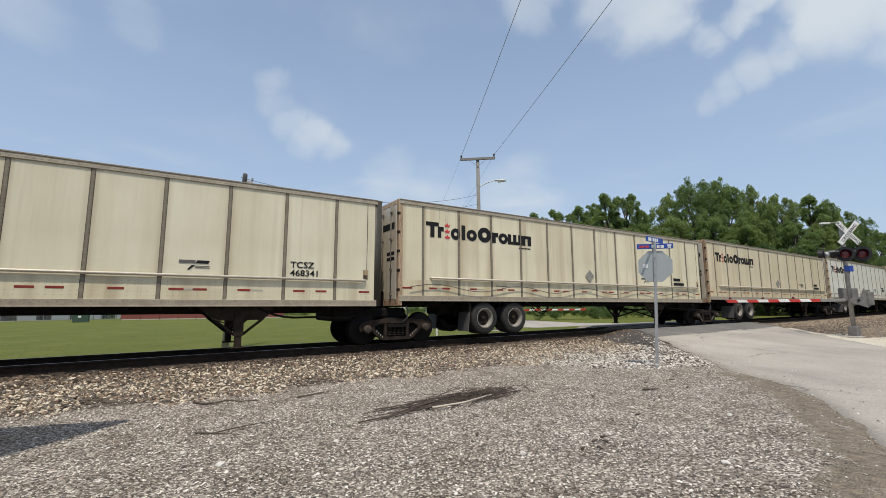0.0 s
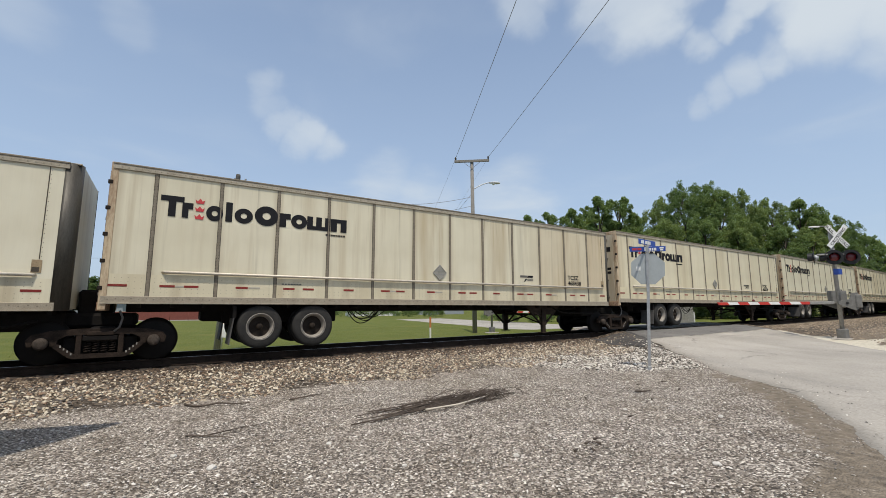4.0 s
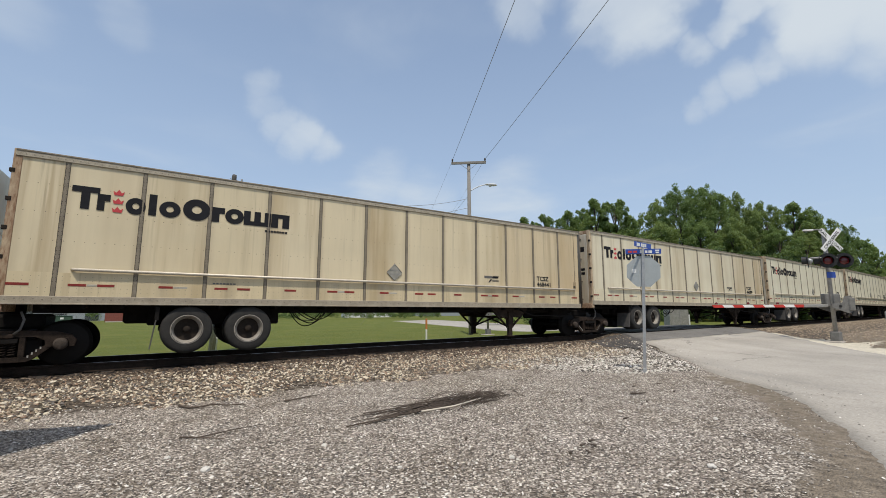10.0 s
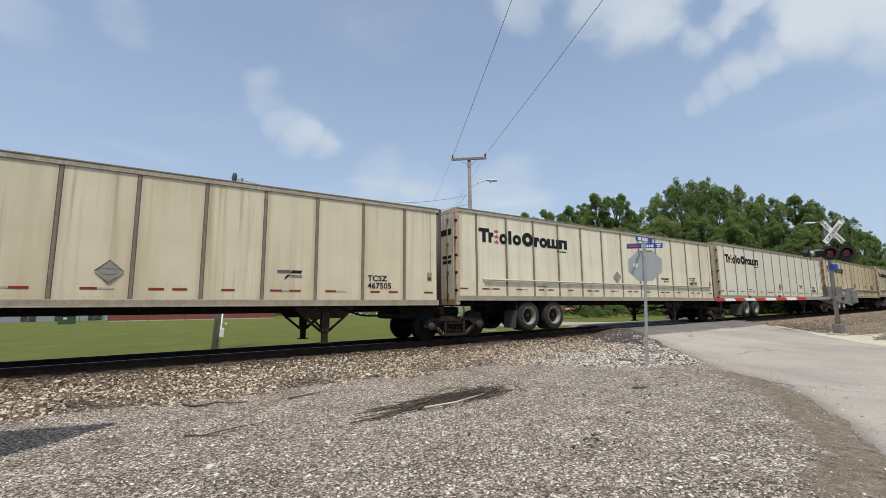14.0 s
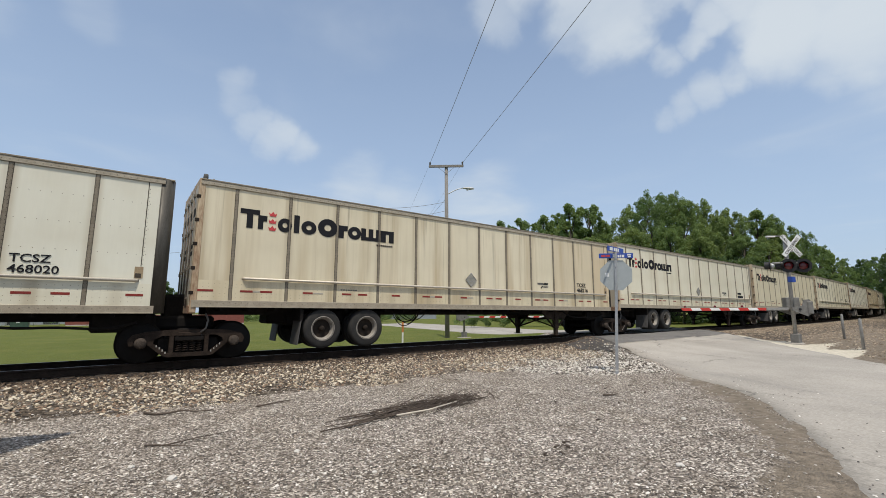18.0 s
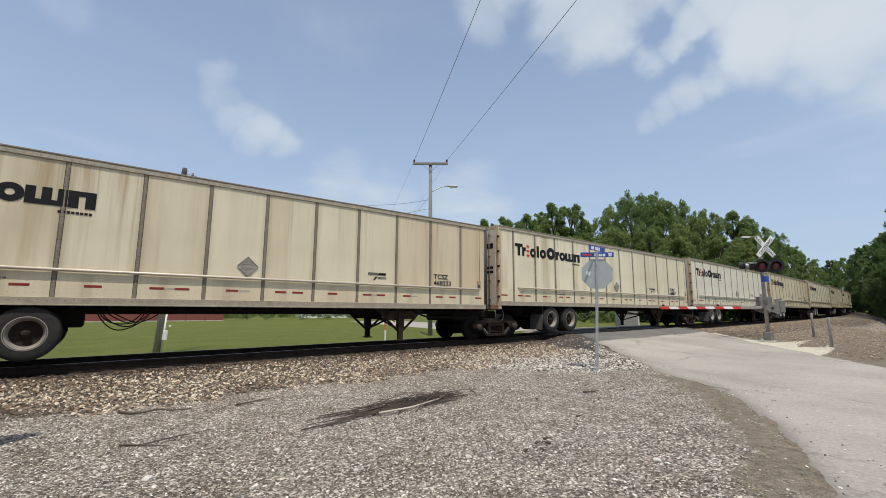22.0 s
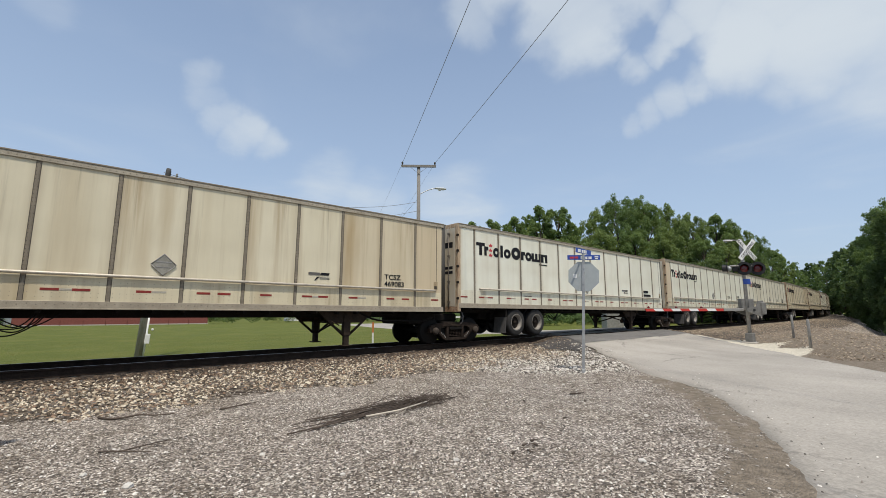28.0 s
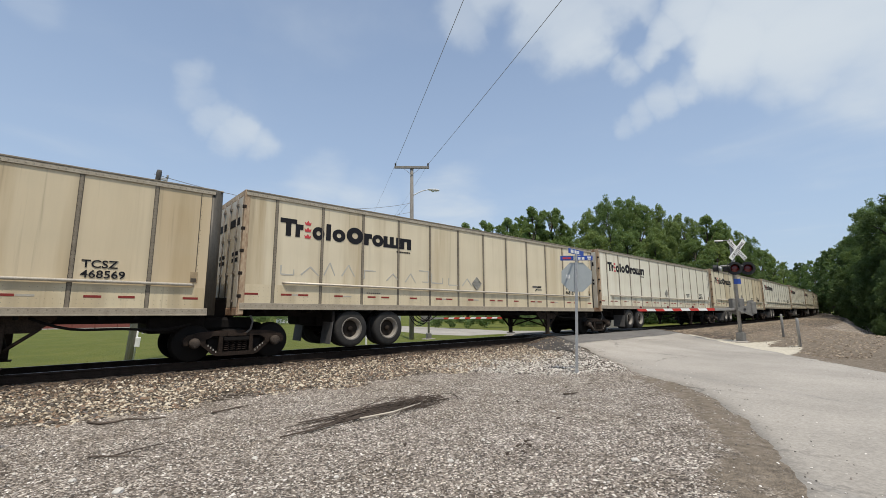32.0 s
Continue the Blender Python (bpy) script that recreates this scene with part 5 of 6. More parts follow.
def stop_sign():
    x, y = 9.84, 6.28
    turn = math.atan2(-x, y) + radians(-4)          # the bare back looks at the viewer
    s = thing("street_sign", "grey octagonal sign back with blue street name blades on top", "road sign",
              Matrix.Translation((x, y, -.02)) @ Matrix.Rotation(turn, 4, "Z") @ Matrix.Rotation(radians(2.6), 4, "Y"))
    bm = bmesh.new()
    prism(bm, [(-.03, -.3), (.03, -.3), (.03, 2.86), (-.03, 2.86)], -.012, -.004)
    box(bm, -.034, -.004, -.3, -.026, .03, 2.86)
    box(bm, .026, -.004, -.3, .034, .03, 2.86)
    part("post", bm, M["galv"], s, "galvanised channel post")
    part("post_foot", box(bmesh.new(), -.045, -.03, -.2, .045, .045, .12, .01), M["galv"], s)
    c, r = 2.44, .405
    oct_ = [(r * math.cos(radians(22.5 + 45 * k)), c + r * math.sin(radians(22.5 + 45 * k))) for k in range(8)]
    part("sign_plate", prism(bmesh.new(), oct_, .032, .037), M["signback"], s, "bare aluminium back of an octagonal plate")
    part("sign_face", prism(bmesh.new(), [(a * .99, c + (b - c) * .99) for a, b in oct_], .0375, .041), M["gatered"], s)
    part("sticker", box(bmesh.new(), -.26, .026, 2.40, -.16, .0318, 2.50), M["white"], s)
    for z in (2.25, 2.65):
        part("bolt", lathe(bmesh.new(), [(.018, 0), (.018, -.012)], 8, centre=(0, -.012, z)), M["galv"], s)
    blade = part("name_blade", box(bmesh.new(), -.40, -.004, 2.865, .40, .006, 2.99, .003), M["blue"], s, "blue street name blade with white lettering bars")
    for a, b, z0, z1 in ((-.07, .03, 2.885, 2.972), (.045, .09, 2.885, 2.95), (.105, .125, 2.885, 2.95), (.14, .2, 2.885, 2.95), (.27, .36, 2.93, 2.965), (.28, .35, 2.885, 2.915)):
        part("lettering_bar", box(bmesh.new(), a, -.009, z0, b, -.0045, z1), M["white"], blade)
    for a, b in ((-.34, -.24), (-.22, -.13)):
        part("lettering_bar", box(bmesh.new(), a, -.009, 2.90, b, -.0045, 2.95), M["crown"], blade)
    top = part("name_blade", box(bmesh.new(), -.40, -.004, 2.0, .40, .006, 2.125, .003), M["blue"], s, "blue street name blade set across the other",
               Matrix.Translation((0, .0, 1.02)) @ Matrix.Rotation(radians(66), 4, "Z"))
    for a, b in ((-.1, -.02), (.0, .07), (.09, .15), (-.3, -.16)):
        part("lettering_bar", box(bmesh.new(), a, -.009, 2.02, b, -.0045, 2.1), M["white"], top)
    part("blade_clamp", box(bmesh.new(), -.03, -.02, 2.84, .03, .03, 3.03, .006), M["galv"], s)


def signal_light(parent, at, front):
    """A flashing-light unit: round black background, hood, red lens."""
    bg = part("light_background", lathe(bmesh.new(), [(.30, 0), (.30, .012), (.02, .014)], 28), M["signalblack"], parent, "", at)
    bm = bmesh.new()
    lathe(bm, [(.13, .012), (.12, .10), (.07, .15), (.02, .16)], 20)
    part("light_housing", bm, M["signalblack"] if front else M["galv"], bg)
    bm = bmesh.new()
    n = 18
    rings = [[bm.verts.new((r * math.sin(a), d, r * math.cos(a))) for a in np.linspace(-2.2, 2.2, n)] for r, d in ((.19, -.002), (.19, -.20), (.18, -.20), (.18, -.002))]
    for r0, r1 in zip(rings, rings[1:]):
        for i in range(n - 1):
            bm.faces.new((r0[i], r0[i + 1], r1[i + 1], r1[i]))
    bmesh.ops.recalc_face_normals(bm, faces=bm.faces[:])
    part("hood", bm, M["signalblack"], bg)
    part("lens", lathe(bmesh.new(), [(.17, -.004), (.155, -.02), (.09, -.035), (.01, -.04)], 22), M["lens"], bg, "dark red glass lens")


def crossing_signal(x, y, face, name_label, arm_turn, arm_len, full=True):
    """face: heading of the signal's front in degrees, 0 looks to -y. arm_turn: way of the gate arm."""
    z = gz(x, y)
    s = thing("crossing_signal", name_label, "railway signal", Matrix.Translation((x, y, z)))
    R = Matrix.Rotation(radians(face), 4, "Z")
    part("mast", lathe(bmesh.new(), [(.075, 0), (.075, 4.62), (.05, 4.66)], 18, "Z"), M["alubox"], s, "grey metal mast")
    part("base", box(bmesh.new(), -.16, -.16, -.25, .16, .16, .42, .03), M["gategrey"], s, "grey junction box at the foot")
    part("foundation", box(bmesh.new(), -.42, -.3, -.35, .42, .3, .05, .03), M["concrete"], s)
    if full:
        buck = part("crossbuck", box(bmesh.new(), -.04, -.03, 3.9, .04, .0, 4.3), M["alubox"], s, "white crossed boards", R @ Matrix.Translation((.16, -.1, 0)))
        for a, text in ((49, "CROSSING"), (-49, "RAIL    ROAD")):
            d = .035 if a > 0 else .02
            m = Matrix.Translation((0, -d, 4.17)) @ Matrix.Rotation(radians(-a), 4, "Y")
            bm = box(bmesh.new(), -.58, -.008, -.105, .58, .004, .105, .003)
            part("board", bm, M["white"], buck, "", m)
            lettering("word", text, .175, M["black"], buck, m @ Matrix.Translation((0, -.013, -.066)) @ UPRIGHT, .002, "CENTER", 1.12)
        arm = part("light_arm", tube(bmesh.new(), [(-.75, 0, 3.42), (.75, 0, 3.42)], .035, 10), M["alubox"], s, "", R @ Matrix.Translation((0, -.12, 0)))
        for dx in (-.16, .48):
            signal_light(s, R @ Matrix.Translation((dx, -.25, 3.30)) @ Matrix.Rotation(radians(-33), 4, "Z"), True)
        for dx in (-.78, -.30):
            signal_light(s, R @ Matrix.Translation((dx, -.02, 3.30)) @ Matrix.Rotation(radians(-129), 4, "Z"), dx > -.5)
        part("top_arm", box(bmesh.new(), -.72, -.03, 4.60, .0, .03, 4.64, .006), M["alubox"], s, "", R)
        part("top_lamp", box(bmesh.new(), -.80, -.06, 4.57, -.42, .06, 4.63, .015), M["white"], s, "", R)
        part("notice", box(bmesh.new(), -.17, -.012, 2.60, .17, 0, 2.84, .003), M["blue"], s, "small blue notice plate", R @ Matrix.Translation((.02, -.1, 0)))
    # gate mechanism, counterweights, arm
    R = Matrix.Rotation(radians(arm_turn), 4, "Z")           # +x of it runs along the lowered arm
    part("gate_box", box(bmesh.new(), -.34, -.30, 1.42, .22, .0, 1.95, .03), M["gategrey"], s, "grey gate mechanism housing", R)
    part("gate_cover", box(bmesh.new(), -.28, -.34, 1.50, .16, -.3, 1.88, .02), M["gategrey"], s, "", R)
    part("shaft", tube(bmesh.new(), [(0, -.45, 1.45), (0, .45, 1.45)], .05, 10), M["signalblack"], s, "", R)
    for yy in (-.42, .40):
        bm = bmesh.new()
        prism(bm, [(-.52, 1.30), (-.3, 1.16), (.3, 1.39), (.3, 1.53), (-.12, 1.6), (-.2, 1.84), (-.42, 1.86), (-.54, 1.6)], yy - .02, yy + .02)
        part("gate_bracket", bm, M["gategrey"], s, "", R)
        part("counterweight", box(bmesh.new(), -.54, yy - .06, 1.25, -.3, yy + .06, 1.78, .03), M["gategrey"], s, "", R)
    part("arm_root", box(bmesh.new(), .2, -.06, 1.40, 1.1, .06, 1.52, .01), M["alubox"], s, "", R)
    n = int(arm_len / .38)
    seg = arm_len / n
    bar = part("gate_arm", box(bmesh.new(), 1.0, -.03, 1.405, 1.0 + arm_len, .03, 1.515, .006), M["white"], s, "lowered gate arm in red and white stripes", R)
    for k in range(0, n, 2):
        x0 = 1.0 + k * seg
        bm = prism(bmesh.new(), [(x0, 1.403), (x0 + seg, 1.403), (x0 + seg + .08, 1.517), (x0 + .08, 1.517)], -.034, .034)
        part("stripe", bm, M["gatered"], bar)
    for q in (.30, .62, .97):
        part("arm_light", lathe(bmesh.new(), [(.05, -.03), (.055, .0), (.03, .05), (.01, .06)], 12, "Z", (1.0 + arm_len * q, 0, 1.57)), M["lens"], bar)
    return s


def bollard(x, y, h, lean):
    b = thing("bollard", "weathered grey steel guard post beside the road", "bollard", Matrix.Translation((x, y, gz(x, y))) @ Matrix.Rotation(lean, 4, "Y"), group="guard posts")
    part("post", lathe(bmesh.new(), [(.047, -.3), (.047, h - .02), (.04, h), (.01, h + .01)], 14, "Z"), M["alubox"], b)


def utility_pole(x, y, h, label, arm, lean=0.0):
    z = gz(x, y)
    p = thing("utility_pole", label, "utility pole", Matrix.Translation((x, y, z)) @ Matrix.Rotation(lean, 4, "Y"))
    bm = bmesh.new()
    tube(bm, [(0, 0, -.5), (0, 0, h * .5), (0, 0, h)], [.17, .15, .12] if arm else [.15, .13, .085], 14)
    part("pole", bm, M["pole"] if arm else M["palepole"], p, "weathered round timber pole")
    return p, z


M["palepole"] = mat("silvered_pole_wood", (.40, .38, .345), (.24, .225, .20), rough=.9, stretch=(6, 6, .7), scale=4, fine=24, bump=.4)


def big_pole():
    x, y, h = 18.9, 25.3, 12.75
    p, z = utility_pole(x, y, h, "tall timber utility pole with crossarm and street lamp", True)
    h_arm = 12.35 - z
    # the crossarm, its braces, pins and insulators
    turn = Matrix.Rotation(radians(-38), 4, "Z")
    part("crossarm", box(bmesh.new(), -1.3, -.19, h_arm - .10, 1.3, -.06, h_arm + .08, .01), M["pole"], p, "timber crossarm", turn)
    for k in (-1, 1):
        part("arm_brace", tube(bmesh.new(), [(k * .7, -.17, h_arm - .05), (0, -.15, h_arm - .6)], .014, 5), M["pole"], p, "", turn)
        bm = bmesh.new()
        lathe(bm, [(.03, .06), (.04, .13), (.08, .17), (.05, .21), (.085, .25), (.05, .30), (.03, .34)], 10, "Z", (k * 1.22, -.11, h_arm))
        part("insulator", bm, M["post_seam"], p, "", turn)
    # street lamp on a curved arm
    a = radians(-22)
    ex, ey = math.cos(a), math.sin(a)
    base = 10.15 - z
    pts = [(ex * q * 1.45, ey * q * 1.45, base + .62 * math.sin(q * 1.5)) for q in np.linspace(.02, 1, 9)]
    part("lamp_arm", tube(bmesh.new(), pts, .035, 8), M["galv"], p, "thin grey bracket arm")
    lx, ly, lz = pts[-1]
    bm = bmesh.new()
    lathe(bm, [(.03, -.5), (.12, -.42), (.13, -.2), (.17, -.05), (.18, .2), (.10, .4), (.02, .43)], 14, "X")
    bmesh.ops.scale(bm, vec=(1, 1, .55), verts=bm.verts[:])
    part("lamp_head", bm, M["lampgrey"], p, "grey cobra-head street lamp", Matrix.Translation((lx + ex * .3, ly + ey * .3, lz)) @ Matrix.Rotation(a, 4, "Z"))
    part("lamp_lens", lathe(bmesh.new(), [(.12, 0), (.10, -.08), (.02, -.12)], 14, "Z"), M["white"], p, "", Matrix.Translation((lx + ex * .2, ly + ey * .2, lz - .06)))
    part("riser", tube(bmesh.new(), [(-.17, -.05, .3), (-.16, -.05, 6.5)], .03, 6), M["alubox"], p)
    return x, y, z, h_arm, turn


def left_pole():
    x, y, h = 2.14, 21.9, 8.15
    p, z = utility_pole(x, y, h, "short leaning grey timber service pole with a meter box", False, radians(3.4))
    part("meter_box", box(bmesh.new(), .10, -.24, .62, .27, -.08, 1.02, .015), M["white"], p, "small white box on the pole")
    part("meter_knob", lathe(bmesh.new(), [(.05, 0), (.05, -.05), (.03, -.07)], 10, centre=(.32, -.12, 1.2)), M["white"], p)
    part("conduit", tube(bmesh.new(), [(.14, -.15, .1), (.14, -.15, 1.8)], .035, 8), M["white"], p, "pale plastic conduit")
    part("pole_band", lathe(bmesh.new(), [(.152, 1.78), (.16, 1.79), (.16, 1.86), (.152, 1.87)], 14, "Z"), M["under"], p, "dark band round the pole", Matrix.Identity(4))
    part("conduit", tube(bmesh.new(), [(.12, -.17, 1.7), (.12, -.17, h - .5)], .02, 6), M["alubox"], p)
    part("pole_cap", lathe(bmesh.new(), [(.09, h - .5), (.105, h - .48), (.105, h - .1), (.09, h + .02), (.03, h + .04)], 14, "Z"), M["flap"], p, "dark metal sleeve on the pole top")
    part("bracket", box(bmesh.new(), .08, -.12, h - .42, .35, -.06, h - .30, .01), M["galv"], p)
    part("insulator", lathe(bmesh.new(), [(.03, 0), (.06, .04), (.03, .09), (.05, .13), (.02, .16)], 10, "Z", (.32, -.09, h - .3)), M["alubox"], p)
    return x, y, z + h


def wire(a, b, sag, label, r=.013):
    a, b = Vector(a), Vector(b)
    pts = []
    for q in np.linspace(0, 1, 24):
        p = a.lerp(b, q)
        p.z -= sag * 4 * q * (1 - q)
        pts.append(p)
    tagged(new("overhead_wire", mesh_of("overhead_wire", tube(bmesh.new(), pts, r, 5), M["wire"])), label, "cable", "overhead wires")


stop_sign()
crossing_signal(23.15, 6.28, -36, "railway crossing signal with crossed boards, red lights and a lowered gate", 140, 3.55)
crossing_signal(19.9, 24.6, 130, "far railway crossing gate, lowered, with a grey mechanism", -34, 5.2, False)
bollard(25.2, 5.15, 1.05, .0)
bollard(20.9, 3.80, 1.05, -.02)
BX, BY, BZ, BH, BT = big_pole()
for k in (-1, 1):
    tip = BT @ Vector((k * 1.22, -.11, BH + .24)) + Vector((BX, BY, BZ))
    wire(tip, tip + Vector((-22.6 + 1.6 * k, -47.5, .6)), .35, "thin dark overhead power wire")
    wire(tip, tip + Vector((22.6, 47.5, -.4)), .5, "thin dark overhead power wire running on across the field", .007)
LX, LY, LZ = left_pole()
wire((LX + .3, LY, LZ - .2), (BX - .1, BY, 9.6), .9, "sagging service cable between two poles", .014)
wire((BX - .1, BY, 8.9), (-8, 60, 7.0), 1.0, "sagging dark service cable above the field", .014)
wire((BX, BY, 9.9), (BX - 2.6, BY + 14, 0.0), 0, "steel guy wire of the pole", .010)

# ---- sticks, loose stones ----


def branch(name, pts, r, material, label, group=""):
    pts = [(x, y, gz(x, y) + z) for x, y, z in pts]
    n = len(pts)
    rs = [r * (1 - .6 * i / (n - 1)) for i in range(n)]
    return tagged(new(name, mesh_of(name, tube(bmesh.new(), pts, rs, 6), material)), label, "stick", group)


def stick_pile():
    rng = random.Random(5)
    pile = thing("stick_pile", "heap of thin dry brown branches lying on the gravel", "stick pile", Matrix.Translation((0, 0, 0)))
    a, b = Vector((2.15, 6.0)), Vector((5.25, 5.85))
    for i in range(46):
        # a springy tuft at the thick end
        x, y = rng.gauss(4.75, .30), rng.gauss(6.12, .14)
        ang, length, up = rng.uniform(0, 6.28), rng.uniform(.25, .7), rng.uniform(.04, .15)
        pts = []
        for k in range(6):
            w = k / 5
            px, py = x + math.cos(ang + w * 1.6) * length * (w - .5), y + math.sin(ang + w * 1.6) * length * (w - .5) * .6
            pts.append((px, py, gz(px, py) + .012 + up * math.sin(w * 2.6)))
        part("branch", tube(bmesh.new(), pts, [.005, .005, .0045, .004, .003, .002], 4), M["stick"], pile)
    for i in range(95):
        q = rng.uniform(0, 1) ** .7
        long_ = i < 14
        length = rng.uniform(1.5, 3.0) if long_ else rng.uniform(.35, 1.2)
        c = a.lerp(b, (.35 + .3 * rng.random()) if long_ else .35 + .62 * q * rng.uniform(.75, 1))
        c.y += rng.gauss(.10, .10) + .32 * max(0, (c.x - 3.6) / 1.6) * rng.uniform(0, 1)
        ang = rng.gauss(.05, .09) if long_ else rng.gauss(.1, .5)
        d = Vector((math.cos(ang), math.sin(ang)))
        lift = abs(rng.gauss(0, .07)) * max(.15, min(1, (c.x - 2.2) / 1.8)) + .012
        bend = rng.uniform(-.12, .12)
        pts = []
        for k in range(5):
            w = (k / 4 - .5)
            p = c + d * w * length + Vector((-d.y, d.x)) * (bend * (.25 - w * w) * 2)
            pts.append((p.x, p.y, gz(p.x, p.y) + max(.012, lift * (1 - 1.4 * abs(w)) + rng.uniform(0, .015))))
        r = rng.uniform(.004, .009) * (1.2 if long_ else .75)
        part("branch", tube(bmesh.new(), pts, [r, r, r * .9, r * .75, r * .5], 5), M["stick"], pile)
    part("branch", tube(bmesh.new(), [(3.35, 5.72, .05), (3.9, 5.70, .06), (4.5, 5.78, .1)], [.015, .014, .008], 7), M["barestick"], pile, "pale branch without bark")


stick_pile()
branch("fallen_stick", [(.34, 6.36, .015), (.6, 6.15, .02), (.80, 5.95, .02)], .011, M["stick"], "short dark stick lying on the gravel", "loose sticks")
branch("fallen_stick", [(.5, 6.2, .02), (.9, 6.3, .03), (1.32, 6.42, .02)], .009, M["stick"], "thin dark stick lying on the gravel", "loose sticks")
branch("fallen_stick", [(.40, 8.30, .03), (.52, 8.12, .02), (.70, 8.02, .035), (.85, 8.03, .05), (1.05, 7.93, .03), (1.3, 7.9, .02)], .02, M["stick"], "dark piece of bark lying at the ballast's edge", "loose sticks")
branch("fallen_stick", [(1.9, 7.78, .02), (2.1, 7.74, .04), (2.3, 7.86, .03), (2.5, 7.95, .02)], .018, M["stick"], "dark piece of bark lying at the ballast's edge", "loose sticks")
branch("fallen_stick", [(7.2, 4.9, .02), (7.35, 4.82, .02), (7.5, 4.80, .02)], .02, M["stick"], "small dark stick lying on the gravel", "loose sticks")


for x, y, a in ((3.84, 3.36, .4), (4.0, 3.28, 1.2), (4.36, 3.5, -.3), (4.15, 3.46, .1), (4.22, 3.4, 2.0), (3.2, 4.4, .8), (5.6, 3.9, -.2), (6.9, 4.4, .5), (6.1, 5.1, 1.0), (8.1, 4.6, .2), (8.6, 5.2, -.4), (7.9, 5.3, .1)):
    dx, dy = .05 * math.cos(a), .05 * math.sin(a)
    branch("bark_chip", [(x - dx, y - dy, .01), (x, y, .018), (x + dx, y + dy, .012)], .016, M["stick"], "small dark bark chip on the gravel", "bark chips")


def lone_stone(x, y, r, seed):
    bm = bmesh.new()
    bmesh.ops.create_icosphere(bm, subdivisions=2, radius=r)
    for v in bm.verts:
        v.co *= 1 + .35 * noise.noise(v.co * (1.4 / r) + Vector((seed, 0, 0)))
        v.co.z *= .6
    tagged(new("stone", mesh_of("stone", bm, M["sandstone"])), "pale loose stone lying on the gravel", "stone", "pale stones").location = (x, y, gz(x, y) + r * .3)


M["sandstone"] = mat("pale_stone", (.66, .63, .58), (.48, .46, .42), rough=.9, bump=.3)
for i, (x, y, r) in enumerate(((4.62, 2.31, .04), (.50, 4.98, .045), (3.2, 3.6, .03), (5.9, 4.2, .03), (1.7, 5.1, .03), (6.6, 3.2, .035), (4.0, 3.9, .025), (2.1, 4.0, .025), (8.0, 5.6, .03), (.2, 5.6, .03))):
    lone_stone(x, y, r, i * 3.7)


def near_ballast(rng, n):
    x = rng.uniform(-5, 16.5, n)
    u = 1.62 + 2.38 * rng.random(n) ** .9
    y = track_y(x) - u
    edge = 3.45 + .35 * np.sin(x * 1.7) + .25 * np.sin(x * 4.1 + 1)
    ok = (u < edge + .5 * rng.random(n) ** 3) & (road_side(x, y) > .15)
    return x[ok], y[ok]


def tie_ballast(rng, n):
    x = rng.uniform(-5, 16.5, n)
    u = 1.1 + 1.15 * rng.random(n) ** 1.2
    y = track_y(x) - u
    ok = road_side(x, y) > .15
    return x[ok], y[ok]


def corner_ballast(rng, n):
    x = rng.uniform(7.5, 15.0, n)
    u = rng.uniform(3.0, 7.0, n)
    y = track_y(x) - u
    reach = 3.4 + 3.3 * smooth(7.5, 10.5, x) + .3 * np.sin(x * 3)
    ok = (u < reach + .4 * rng.random(n)) & (road_side(x, y) > .1)
    return x[ok], y[ok]


def far_ballast(rng, n):
    x = 18 + 60 * rng.random(n) ** 1.6
    u = 1.25 + 9.5 * rng.random(n) ** 2.2
    y = track_y(x) - u
    ok = (road_side(x, y) > .5) & (x - 13.9 - 1.17 * np.minimum(y, 9.0) > 0) & ~((road_side(x, y) < 1.1) & (y > 3.6) & (y < 8.2) & (x < 27))
    return x[ok], y[ok]


def yard_gravel(rng, n):
    d = 2.2 + 11 * rng.random(n) ** 1.25
    a = np.radians(rng.uniform(-22, 86, n))
    x, y = d * np.sin(a), d * np.cos(a)
    ok = (track_y(x) - y > 3.3) & (road_side(x, y) > .1 + 1.3 * rng.random(n))
    return x[ok], y[ok]


stones("ballast", "tan and grey crushed stone along the track", 60000, near_ballast, (.012, .038), M["ballast"])
stones("tie_ballast", "rust-browned crushed stone at the ties' ends", 22000, tie_ballast, (.014, .042), M["ballast_brown"])
stones("corner_ballast", "crushed stone heaped between sign and crossing", 15000, corner_ballast, (.013, .042), M["ballast_pale"])
stones("far_ballast", "crushed stone of the bank beyond the crossing", 30000, far_ballast, (.014, .046), M["bank_stone"])
stones("yard_gravel", "grey fine gravel with pale chips", 72000, yard_gravel, (.0045, .018), M["chips"])



def road_crumbs(rng, n):
    """Grit strewn over the road's near edge."""
    x, y = rng.uniform(3.5, 14.5, n), rng.uniform(.3, 8.5, n)
    d = road_side(x, y)
    ok = (d < .1) & (d > -1.6 * rng.random(n) ** 2.5)
    return x[ok], y[ok]


stones("road_grit", "loose grit strewn along the road's edge", 9000, road_crumbs, (.004, .016), M["chips"], on_road=True)

